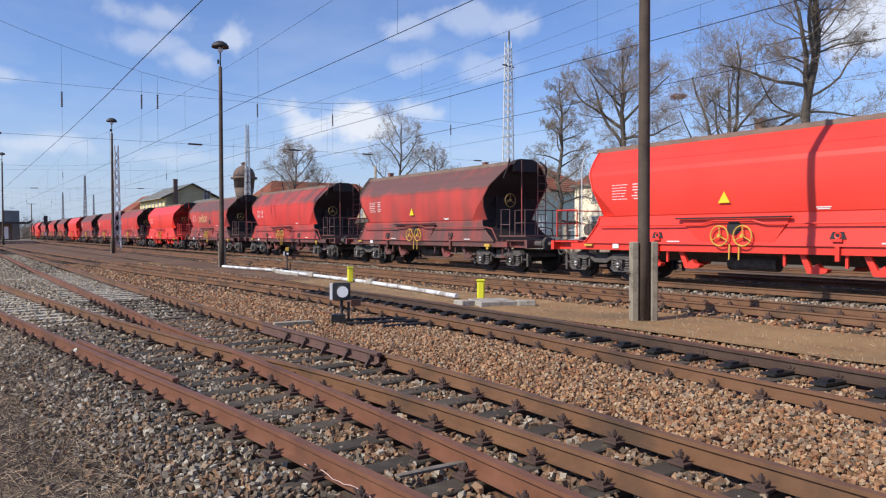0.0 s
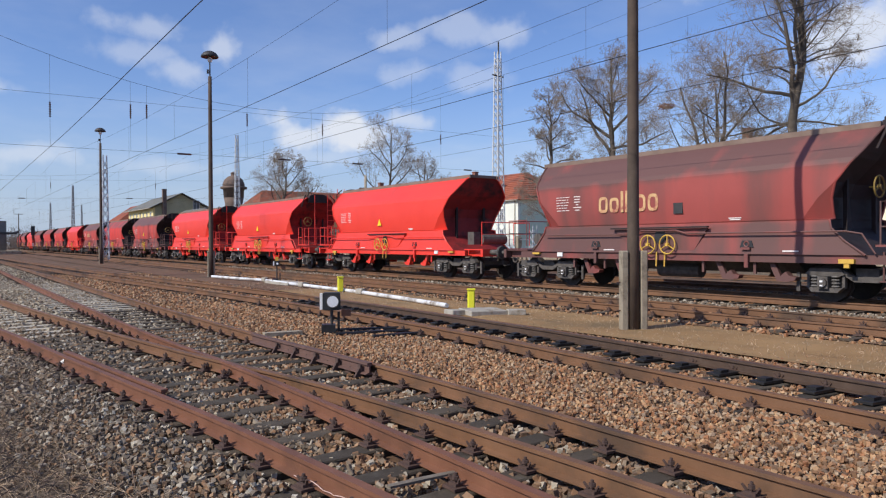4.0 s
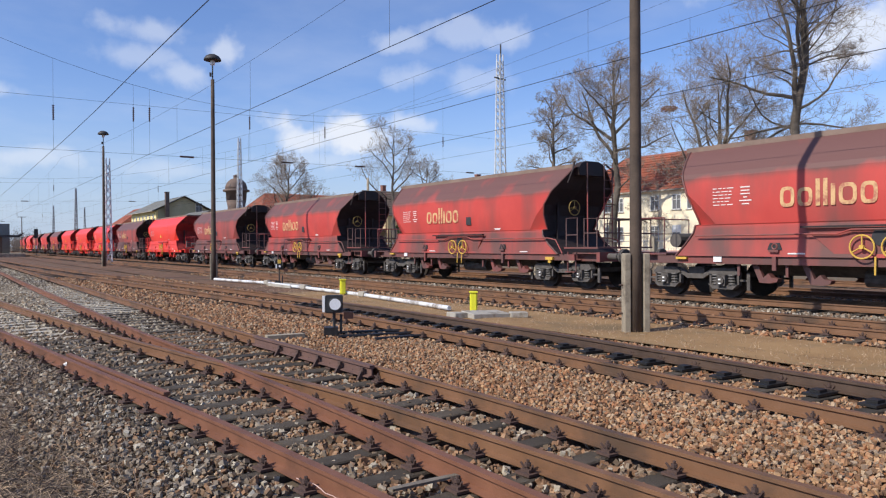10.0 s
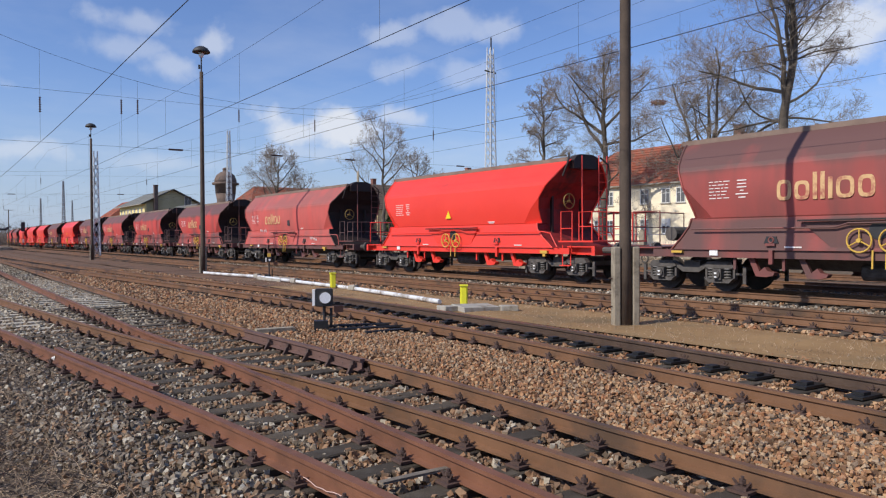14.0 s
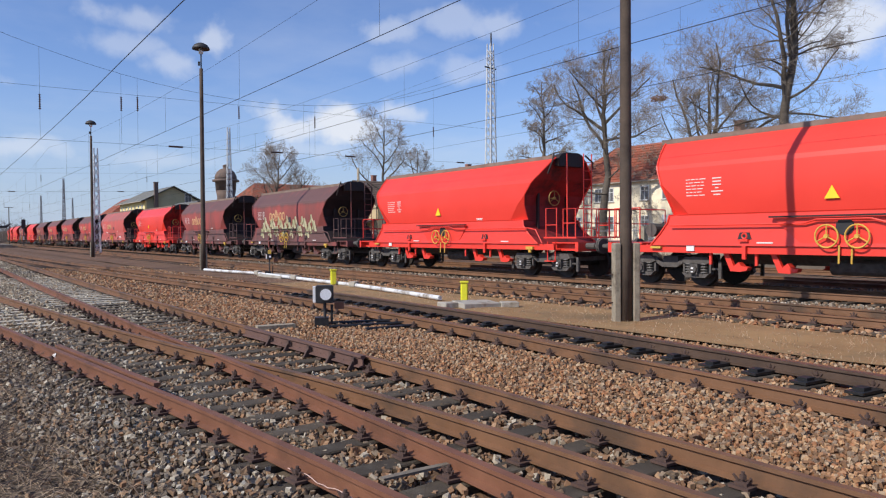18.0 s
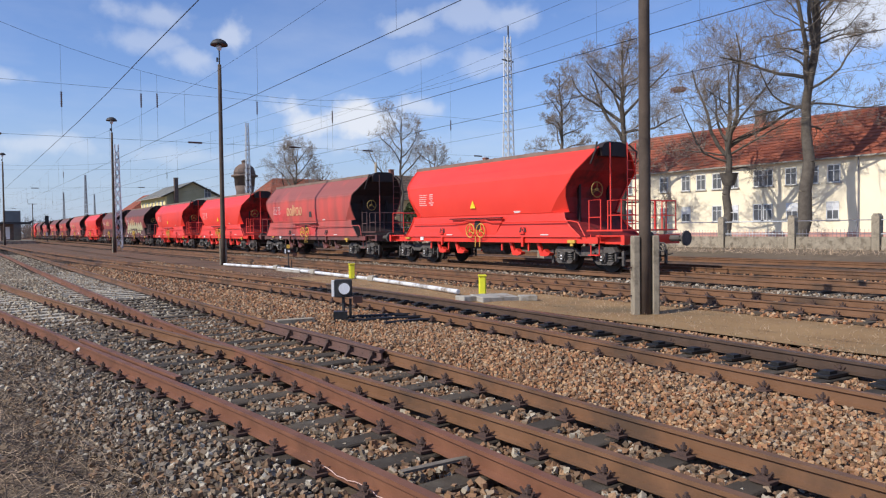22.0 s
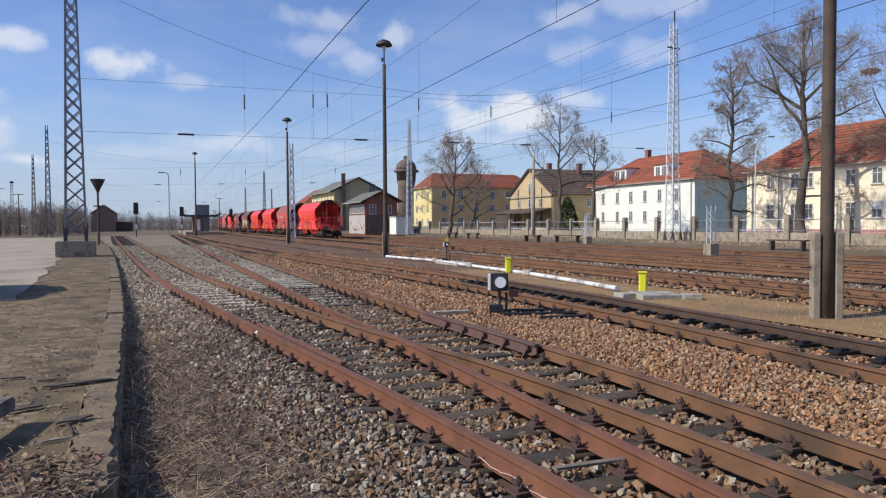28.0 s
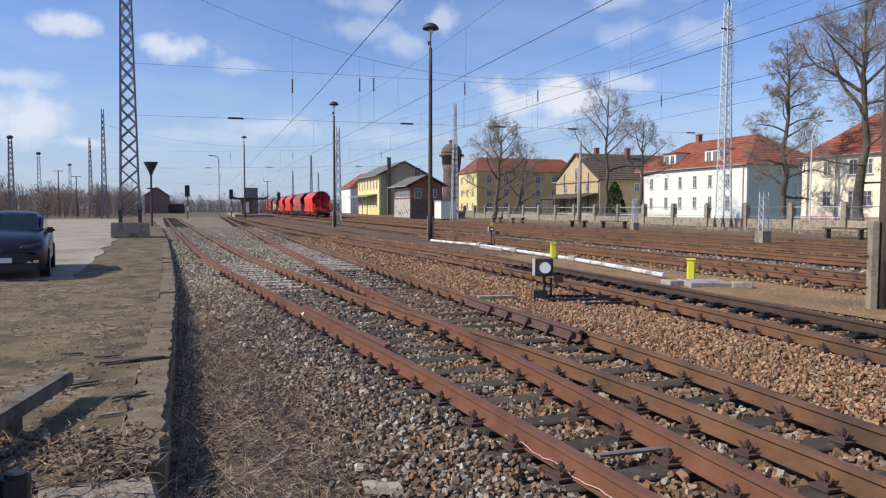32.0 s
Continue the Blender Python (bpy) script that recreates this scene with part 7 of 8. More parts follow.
# ---- car on the ramp ----
M_CARPAINT = mat("dark_blue_car_paint", (0.005, 0.0055, 0.008), (0.007, 0.0075, 0.010), 2, 0.42, 0.0, 0, 60, coat=0.3)
M_CARGLASS = mat("tinted_car_glass", (0.02, 0.028, 0.035), (0.03, 0.04, 0.05), 2, 0.06, 0, 0, 60)
M_HEADLIGHT = mat("tinted_headlight", (0.06, 0.065, 0.075), (0.10, 0.105, 0.115), 6, 0.15, 0, 0, 60)
M_RUBBER = mat("black_tyre_rubber", (0.015, 0.015, 0.016), (0.025, 0.025, 0.026), 8, 0.85, 0, 0.2, 80)
M_CHROME = mat("dull_chrome", (0.55, 0.56, 0.58), (0.62, 0.63, 0.65), 5, 0.2, 1.0, 0, 60)


def loft(bm, sections):
    rows = [[bm.verts.new(p) for p in s] for s in sections]
    for a, b in zip(rows, rows[1:]):
        for i in range(len(a) - 1):
            bm.faces.new((a[i], a[i + 1], b[i + 1], b[i]))
    bm.faces.new(rows[0]), bm.faces.new(rows[-1][::-1])


car = empty("parked_car", pose(-4.45, 19.5, 0.0, 0, 0, 8), label="dark blue hatchback parked on the gravel ramp", category="car")
bm = bmesh.new()
secs = []
# y from nose to tail: lower, sill, shoulder heights and half widths
for y, zl, zs, zt, w, wt in ((-2.28, 0.42, 0.55, 0.66, 0.62, 0.50), (-2.20, 0.25, 0.58, 0.78, 0.80, 0.68), (-1.95, 0.20, 0.66, 0.90, 0.88, 0.74), (-1.35, 0.20, 0.72, 0.98, 0.90, 0.76), (-0.75, 0.20, 0.76, 1.03, 0.90, 0.80), (0.2, 0.20, 0.78, 1.02, 0.91, 0.84), (1.3, 0.20, 0.80, 1.04, 0.90, 0.82), (1.95, 0.24, 0.82, 1.06, 0.86, 0.76), (2.25, 0.36, 0.80, 1.02, 0.76, 0.66)):
    secs.append([(-w * 0.92, y, zl), (-w, y, zl + 0.18), (-w, y, zs), (-wt - 0.04, y, zt - 0.03), (-wt * 0.6, y, zt + 0.02), (0, y, zt + 0.04), (wt * 0.6, y, zt + 0.02), (wt + 0.04, y, zt - 0.03), (w, y, zs), (w, y, zl + 0.18), (w * 0.92, y, zl)])
loft(bm, secs)
part("car_body", bm, M_CARPAINT, car, smooth=True)
bm = bmesh.new()
loft(bm, [[(-w, y, 0.98), (-w * 0.97, y, z - 0.10), (-w * 0.8, y, z), (0, y, z + 0.03), (w * 0.8, y, z), (w * 0.97, y, z - 0.10), (w, y, 0.98)] for y, z, w in ((-0.55, 1.15, 0.76), (-0.05, 1.40, 0.70), (0.6, 1.45, 0.70), (1.3, 1.42, 0.69), (1.75, 1.30, 0.66), (2.05, 1.10, 0.66))])
part("car_roof", bm, M_CARPAINT, car, smooth=True)
bm = bmesh.new()
vs = [bm.verts.new(p) for p in ((-0.72, -1.02, 1.03), (0.72, -1.02, 1.03), (0.60, -0.10, 1.40), (-0.60, -0.10, 1.40))]
bm.faces.new(vs)
bmesh.ops.solidify(bm, geom=list(bm.faces), thickness=0.03)
part("windscreen", bm, M_CARGLASS, car)
for s in (-1, 1):
    bm = bmesh.new()
    prism(bm, [(-0.75, 1.04), (1.7, 1.06), (1.45, 1.34), (0.1, 1.39)], "x", s * 0.735 - 0.03, s * 0.735 + 0.03)
    part("side_window", bm, M_CARGLASS, car)
    bm = bmesh.new()
    box(bm, (s * 0.91, -0.62, 1.03), (0.20, 0.13, 0.13))
    bmesh.ops.bevel(bm, geom=list(bm.edges), offset=0.04, segments=2, affect="EDGES")
    part("mirror", bm, M_CARPAINT, car)
    bm = bmesh.new()
    box(bm, (s * 0.60, -2.17, 0.735), (0.44, 0.18, 0.07), pose(0, 0, 0, 0, s * -9, s * 24))
    bmesh.ops.bevel(bm, geom=list(bm.edges), offset=0.02, segments=2, affect="EDGES")
    part("headlight", bm, M_HEADLIGHT, car, "slim tinted headlight")
    bm = bmesh.new()
    box(bm, (s * 0.60, -2.2, 0.40), (0.28, 0.10, 0.06))
    part("fog_light", bm, M_CHROME, car)
    for y in (-1.42, 1.32):
        bm = bmesh.new()
        tube(bm, (s * 0.72, y, 0.32), (s * 0.92, y, 0.32), 0.32, seg=24)
        tyre = part("wheel", bm, M_RUBBER, car)
        bm = bmesh.new()
        tube(bm, (s * 0.90, y, 0.32), (s * 0.925, y, 0.32), 0.21, seg=20)
        part("rim", bm, M_STEEL_MID, tyre)
bm = bmesh.new()
box(bm, (0, -2.26, 0.50), (1.1, 0.08, 0.24))
bmesh.ops.bevel(bm, geom=list(bm.edges), offset=0.02, segments=2, affect="EDGES")
part("grille", bm, M_BLACK, car)
bm = bmesh.new()
box(bm, (0, -2.31, 0.44), (0.50, 0.03, 0.105))
part("number_plate", bm, M_WHITE, car, "white blank plate")
bm = bmesh.new()
tube(bm, (0, -2.33, 0.65), (0, -2.26, 0.66), 0.055, seg=16)
part("emblem", bm, M_CHROME, car, "plain round chrome emblem")
bm = bmesh.new()
box(bm, (0, -2.16, 0.29), (1.5, 0.20, 0.22))
bmesh.ops.bevel(bm, geom=list(bm.edges), offset=0.05, segments=2, affect="EDGES")
part("bumper", bm, M_BLACK, car, "black lower bumper")
# ---- loose stones, straw and rubble ----
gen = np.random.default_rng(7)
CUBE = np.array([(-1, -1, -1), (1, -1, -1), (1, 1, -1), (-1, 1, -1), (-1, -1, 1), (1, -1, 1), (1, 1, 1), (-1, 1, 1)], float)
CUBE_F = np.array([(0, 3, 2, 1), (4, 5, 6, 7), (0, 1, 5, 4), (1, 2, 6, 5), (2, 3, 7, 6), (3, 0, 4, 7)])


def stones(name, pts, size_lo, size_hi, material, label, shape=(1, 1, 1), tilt=1.0):
    """Crushed stones: eight-cornered chunks, each bent and turned its own way."""
    n = len(pts)
    size = gen.uniform(size_lo, size_hi, (n, 1, 1)) * gen.uniform(0.6, 1.15, (n, 1, 3)) * 0.5 * np.array(shape)
    v = CUBE[None] * gen.uniform(0.45, 1.0, (n, 8, 3)) * size
    a = gen.uniform(0, 2 * np.pi, (n, 3)) * np.array([tilt, 1, tilt])
    c, s = np.cos(a), np.sin(a)
    one, nil = np.ones(n), np.zeros(n)
    rx = np.stack([one, nil, nil, nil, c[:, 0], -s[:, 0], nil, s[:, 0], c[:, 0]], 1).reshape(n, 3, 3)
    rz = np.stack([c[:, 1], -s[:, 1], nil, s[:, 1], c[:, 1], nil, nil, nil, one], 1).reshape(n, 3, 3)
    ry = np.stack([c[:, 2], nil, s[:, 2], nil, one, nil, -s[:, 2], nil, c[:, 2]], 1).reshape(n, 3, 3)
    v = np.einsum("nij,nkj->nki", rz @ ry @ rx, v) + pts[:, None, :]
    f = (CUBE_F[None] + 8 * np.arange(n)[:, None, None]).reshape(-1, 4)
    me = bpy.data.meshes.new(name)
    me.vertices.add(8 * n)
    me.vertices.foreach_set("co", v.reshape(-1))
    me.loops.add(4 * len(f))
    me.loops.foreach_set("vertex_index", f.reshape(-1))
    me.polygons.add(len(f))
    me.polygons.foreach_set("loop_start", np.arange(0, 4 * len(f), 4))
    me.polygons.foreach_set("use_smooth", np.zeros(len(f), bool))
    me.update(calc_edges=True)
    me.materials.append(material)
    return tagged(new(name, me), label=label, category="crushed stone", kind="stuff")


def off_rails(x, y, gap=0.09):
    keep = np.ones(len(x), bool)
    for line in (rail_la, rail_lb, rail_ra, rail_rb, rail_ba, rail_bb):
        keep &= np.abs(x - np.interp(y, YD, [line(q) for q in YD])) > gap
    return keep


YD = list(np.arange(-2, 90, 1.0))


def scatter(x0, x1, y0, y1, density, level, lift, keep_rails=True, thin=None):
    n = int((x1 - x0) * (y1 - y0) * density)
    x, y = gen.uniform(x0, x1, n), gen.uniform(y0, y1, n)
    k = off_rails(x, y) if keep_rails else np.ones(n, bool)
    if thin is not None:
        k &= gen.random(n) < thin(x, y)
    x, y = x[k], y[k]
    z = np.array([level(a, b) for a, b in zip(x, y)]) if callable(level) else np.full(len(x), level)
    return np.stack([x, y, z + gen.uniform(-lift * 0.4, lift, len(x))], 1)


SPOT = np.array(SPOTS)


def in_track(x, y):
    """Stones lie between the sleepers, and only a few on them."""
    keep = np.ones(len(x))
    for sx, sy, half in SPOT[(SPOT[:, 1] > 1) & (SPOT[:, 1] < 45)]:
        keep[(np.abs(y - sy) < 0.10) & (np.abs(x - sx) < half)] = 0.20 if sy < 8 else 0.10
    return keep


def sunk(a, b):
    """The level of the stones beside and between the rails."""
    return bed_level(a, b) + 0.022


STONE_EDGE = [1.15 - 0.025 * (q - 3) if q < 6 else 0.95 - 0.10 * (q - 6) if q < 14 else curve_l(q) - 2.05 for q in YD]
shoulder = lambda x, y: 1 / (1 + np.exp(-(x - np.interp(y, YD, STONE_EDGE) - 0.12 * np.sin(3.1 * y + 2.0 * x)) / 0.11))
stones("brown_ballast", scatter(-0.1, 2.6, 2.4, 9, 560, sunk, 0.045, True, lambda x, y: shoulder(x, y) * in_track(x, y) * np.clip(1.25 - 0.12 * y, 0.25, 0.9)), 0.024, 0.062, M_STONE_MIX, "brown crushed stones beside the nearest rail")
stones("grey_ballast", scatter(-0.1, 2.6, 2.4, 9, 820, sunk, 0.045, True, lambda x, y: shoulder(x, y) * in_track(x, y) * np.clip(0.22 + 0.09 * y, 0.3, 0.95)), 0.026, 0.064, M_STONE_GREY, "grey and brown crushed stones beside the siding")
stones("grey_ballast", scatter(-0.4, 2.6, 9, 16, 480, sunk, 0.045, True, lambda x, y: shoulder(x, y) * in_track(x, y)), 0.035, 0.075, M_STONE_GREY, "grey and brown crushed stones beside the siding")
stones("grey_ballast", scatter(-1.6, 2.6, 16, 42, 130, sunk, 0.035, True, lambda x, y: shoulder(x, y) * in_track(x, y)), 0.045, 0.095, M_STONE_PALE, "pale grey crushed stones along the siding")
stones("grey_ballast", scatter(-3.5, 4.5, 42, 70, 50, lambda a, b: bed_level(a, b) + 0.01, 0.03), 0.05, 0.10, M_STONE_PALE, "pale grey crushed stones along the far siding")
stones("mixed_ballast", scatter(2.6, 5.0, 1.6, 15, 700, YARD - 0.012, 0.048, True, in_track), 0.03, 0.07, M_STONE_MIX, "brown and grey stones between the sleepers")
stones("mixed_ballast", scatter(2.6, 5.0, 15, 42, 150, YARD - 0.03, 0.035, True, in_track), 0.045, 0.09, M_STONE_PALE, "pale stones between the sleepers")
stones("rust_ballast", scatter(5.0, 7.1, 1.4, 12, 950, YARD + 0.01, 0.05), 0.025, 0.058, M_STONE_RUST, "rust-brown crushed stones between two tracks")
stones("rust_ballast", scatter(4.8, 7.1, 12, 20, 420, YARD + 0.01, 0.05), 0.035, 0.075, M_STONE_RUST, "rust-brown crushed stones between two tracks")
stones("rust_ballast", scatter(7.0, 10.2, 1.0, 17, 280, YARD, 0.03, True, in_track), 0.03, 0.065, M_STONE_RUST, "rust-brown stones in the siding")
stones("rust_ballast", scatter(4.5, 9.9, 20, 45, 75, YARD, 0.03), 0.05, 0.10, M_STONE_RUST, "rust-brown crushed stones along the siding")
stones("rust_ballast", scatter(12.4, 15.0, 2, 45, 45, -0.145, 0.03, False), 0.05, 0.10, M_STONE_RUST, "brown stones under the running line")
stones("grey_ballast", scatter(15.0, 17.0, 2, 50, 110, -0.13, 0.05, False), 0.05, 0.10, M_STONE_GREY, "pale grey ballast between the running lines")
stones("rust_ballast", scatter(17.0, 24.5, 2, 55, 20, -0.14, 0.04, False), 0.06, 0.11, M_STONE_RUST, "brown stones under the far lines")
M_CHIP = stone_mat("bark_and_rubble", [(0.084, 0.055, 0.037), (0.146, 0.093, 0.061), (0.224, 0.143, 0.088), (0.056, 0.038, 0.027), (0.190, 0.106, 0.069), (0.291, 0.212, 0.147), (0.112, 0.074, 0.049)])
stones("bark_heap", scatter(-2.6, -0.35, 4.35, 5.5, 620, -0.006, 0.03, False), 0.02, 0.055, M_CHIP, "dark bark chips and rubble heaped at the ramp's end", (1.7, 0.8, 0.35), 0.10)
stones("bark_heap", scatter(-2.6, -0.35, 4.6, 5.4, 60, 0.0, 0.03, False), 0.025, 0.06, M_CHIP, "lumps of rubble in the bark heap")
stones("bark_litter", scatter(-4.2, -0.42, 5.4, 14, 90, 0.004, 0.008, False, lambda x, y: (x < np.interp(y, YD, [edge(q) for q in YD]) - 0.03) * np.clip(1.5 - 0.1 * y, 0.1, 1) * (0.25 + 0.75 * (np.sin(2.1 * x + 1.3 * y) * np.sin(1.7 * y - x) > 0))), 0.012, 0.04, M_CHIP, "small bark chips scattered over the ramp", (1.6, 0.8, 0.35), 0.06)
stones("bark_litter", scatter(-0.3, 1.3, 2.6, 9.5, 260, lambda a, b: bed_level(a, b) if a > edge(b) else TOE, 0.02, False, lambda x, y: 1 - 0.8 * shoulder(x, y)), 0.015, 0.05, M_CHIP, "brown bark chips in the dead grass at the ramp's foot", (1.7, 0.8, 0.4), 0.12)


def straw(name, pts, lo, hi, width, material, label, lift=0.5):
    n = len(pts)
    L = gen.uniform(lo, hi, n)
    a, e = gen.uniform(0, 2 * np.pi, n), gen.uniform(-0.05, lift, n)
    d = np.stack([np.cos(a) * np.cos(e), np.sin(a) * np.cos(e), np.sin(e)], 1) * L[:, None]
    w = np.stack([-np.sin(a), np.cos(a), np.zeros(n)], 1) * width
    up = np.array([0, 0, width])
    v = np.stack([pts - w, pts + w, pts + up, pts + d * 0.6 + np.array([0, 0, 0.02]) - w * 0.7, pts + d * 0.6 + np.array([0, 0, 0.02]) + w * 0.7, pts + d * 0.6 + up + np.array([0, 0, 0.02]), pts + d], 1)
    f = []
    for i in range(n):
        b = 7 * i
        f += [(b, b + 3, b + 4, b + 1), (b + 1, b + 4, b + 5, b + 2), (b + 2, b + 5, b + 3, b), (b + 3, b + 6, b + 4), (b + 4, b + 6, b + 5), (b + 5, b + 6, b + 3)]
    ob = new(name, raw(name, list(map(tuple, v.reshape(-1, 3))), f, material))
    return tagged(ob, label=label, category="dead grass", kind="stuff")


foot = lambda a, b: bed_level(a, b) if a > edge(b) else 0.0
straw("dead_grass", scatter(-0.45, 1.15, 2.4, 18, 620, lambda a, b: bed_level(a, b) if a > edge(b) else TOE, 0.035, False), 0.05, 0.28, 0.0019, M_STRAW, "matted dead grass along the ramp's foot", 0.6)
straw("dead_grass", scatter(-0.75, 0.1, 4.4, 24, 900, TOE, 0.03, False, lambda x, y: np.exp(-(np.abs(x - 0.10 - np.interp(y, YD, [edge(q) for q in YD])) / 0.12) ** 2) * (0.35 + 0.65 * (np.sin(2.3 * y) > 0.0))), 0.10, 0.34, 0.0019, M_STRAW, "dead stalks standing against the ramp's wall", 1.25)
straw("dead_grass", scatter(-4.0, -0.3, 2.2, 5.4, 420, -0.03, 0.04, False), 0.05, 0.22, 0.0019, M_STRAW, "dead grass and twigs at the ramp's end", 0.5)
straw("dead_grass", scatter(-5.5, -0.4, 5.0, 20, 130, 0.0, 0.02, False, lambda x, y: (0.3 + 0.7 * (np.sin(1.9 * x + 0.8) * np.sin(1.3 * y + x) > 0.1)) * (x < np.interp(y, YD, [edge(q) for q in YD]) - 0.05) * 1.0), 0.03, 0.11, 0.002, M_STRAW, "dry grass blades on the ramp", 0.35)
straw("dead_grass", scatter(9.9, 12.6, 3, 30, 60, -0.16, 0.02, False), 0.03, 0.09, 0.0025, M_STRAW, "dry yellow grass on the sandy strip", 0.9)
straw("dead_grass", scatter(35, 41.5, 15, 90, 9, 0.0, 0.05, False), 0.2, 0.6, 0.008, M_STRAW, "dry grass along the fence", 1.1)

M_DEADTWIG = mat("dark_dead_twigs", (0.06, 0.042, 0.03), (0.13, 0.095, 0.07), 3, 0.95, 0, 0, 30, island=True, spread=0.4)
straw("dead_twigs", scatter(-0.4, 1.2, 2.4, 12, 160, lambda a, b: bed_level(a, b) if a > edge(b) else TOE, 0.05, False), 0.10, 0.45, 0.005, M_DEADTWIG, "dark dead twigs and stalks at the ramp's foot", 0.5)
straw("dead_twigs", scatter(-4.0, -0.3, 2.2, 5.2, 120, -0.02, 0.04, False), 0.08, 0.35, 0.005, M_DEADTWIG, "dark dead twigs at the ramp's end", 0.4)
M_BEAM = mat("dark_grey_beam_wood", (0.105, 0.085, 0.068), (0.20, 0.168, 0.135), 5, 0.9, 0, 0.5, 50, stain=(0.07, 0.055, 0.042), stain_scale=4)
M_OLDWOOD = mat("grey_old_wood", (0.20, 0.16, 0.12), (0.32, 0.27, 0.21), 6, 0.9, 0, 0.4, 50, object_random=0.4)
# rail beam lying on the ramp
beam = empty("old_beam", pose(-1.33, 5.15, 0.0, 0, 0, -10), label="weathered grey beam lying raised on the ramp", category="beam")
bm = bmesh.new()
box(bm, (0, 0, 0.17), (0.125, 2.7, 0.11))
bmesh.ops.bevel(bm, geom=list(bm.edges), offset=0.015, segments=2, affect="EDGES")
part("beam", bm, M_BEAM, beam)
# supporting blocks, coloured dark to deepen the shadow under the beam
for k in (-0.9, 0.35):
    bm = bmesh.new()
    box(bm, (-0.01, k, 0.05), (0.10, 0.16, 0.13))
    part("block", bm, M_DARKWOOD, beam)
plank_rng = random.Random(4)
for i in range(46):
    x, y = plank_rng.uniform(-2.6, 1.0), plank_rng.uniform(2.9, 6.3)
    if i > 34:
        x, y = plank_rng.uniform(0.6, 4.2), plank_rng.uniform(4.0, 9.0)
    z = foot(x, y) if y > 4.7 else (-0.05 if x < -0.3 else bed_level(x, y))
    bm = bmesh.new()
    L = plank_rng.uniform(0.08, 0.36)
    box(bm, (0, 0, 0), (plank_rng.uniform(0.015, 0.045), L, plank_rng.uniform(0.008, 0.018)))
    bmesh.ops.subdivide_edges(bm, edges=[e for e in bm.edges if abs(e.verts[0].co.y - e.verts[1].co.y) > 0.05], cuts=3)
    for v in bm.verts:
        v.co.x *= 1 - 0.7 * abs(2 * v.co.y / L) ** 2
        v.co += Vector((plank_rng.uniform(-1, 1) * 0.006, plank_rng.uniform(-1, 1) * 0.03, plank_rng.uniform(-1, 1) * 0.005))
    ob = part("wood_splinter", bm, M_OLDWOOD if i % 3 else M_DARKWOOD)
    tagged(ob, label="splintered piece of old wood on the ground", category="wood", group="wood splinters")
    ob.matrix_basis = pose(x, y, z + 0.018, plank_rng.uniform(-6, 6), plank_rng.uniform(-12, 12), plank_rng.uniform(0, 180))
for x, y, z, a, L, m in ((2.76, 4.20, -0.10, 88, 0.55, M_OLDWOOD),):
    bm = bmesh.new()
    box(bm, (0, 0, 0), (0.05, L, 0.02))
    bmesh.ops.subdivide_edges(bm, edges=list(bm.edges), cuts=1)
    for v in bm.verts:
        v.co += Vector((plank_rng.uniform(-1, 1) * 0.01, plank_rng.uniform(-1, 1) * 0.02, plank_rng.uniform(-1, 1) * 0.005))
    ob = tagged(part("wood_splinter", bm, m), label="pale splintered slat lying on the stones", category="wood", group="wood splinters")
    ob.matrix_basis = pose(x, y, z, 0, 3, a)
chunk = empty("wood_chunk", pose(1.04, 4.40, -0.25, 2, 6, 68), label="split chunk of grey weathered wood on the stones", category="wood")
bm = bmesh.new()
prism(bm, [(-0.045, 0), (0.05, 0), (0.06, 0.03), (0.01, 0.06), (-0.035, 0.04)], "y", -0.13, 0.11)
bmesh.ops.subdivide_edges(bm, edges=[e for e in bm.edges if abs(e.verts[0].co.y - e.verts[1].co.y) > 0.1], cuts=5)
for v in bm.verts:
    v.co += Vector((0.014 * hump(v.co.y * 9, v.co.x * 14 + 5, 1.0), 0.07 * hump(v.co.x * 30, v.co.z * 30, 1.0), 0.018 * hump(v.co.x * 20, v.co.y * 12, 1.0)))
part("split_log", bm, M_OLDWOOD, chunk)
bm = bmesh.new()
box(bm, (0.01, 0.112, 0.022), (0.05, 0.03, 0.035))
part("rotten_end", bm, M_DARKWOOD, chunk, "dark rotten end")
M_CORD = mat("pinkish_cord", (0.55, 0.36, 0.30), (0.66, 0.47, 0.40), 20, 0.8, 0, 0, 60)
bm = bmesh.new()
path_tube(bm, [(rail_la(3.55 + 0.07 * k) - 0.055 - 0.018 * abs(math.sin(k * 1.3)), 3.55 + 0.07 * k, -0.115 + 0.012 * math.sin(k * 0.9)) for k in range(20)], 0.0035, 5)
tagged(part("cord", bm, M_CORD), label="thin pinkish cord caught along the foot of a rail", category="cord")
for k in range(5):
    bm = bmesh.new()
    box(bm, (0, 0, 0), (0.008, 0.05 + 0.02 * (k % 3), 0.03 + 0.012 * (k % 2)))
    for v in bm.verts:
        v.co += Vector((0, plank_rng.uniform(-1, 1) * 0.02, plank_rng.uniform(-1, 1) * 0.012))
    part("paint_splash", bm, M_WHITE, turnout, "white paint splash on the rail").matrix_basis = pose(rail_la(11.2 + 0.05 * k) - 0.014, 11.2 + 0.05 * k, -0.06 - 0.018 * k)
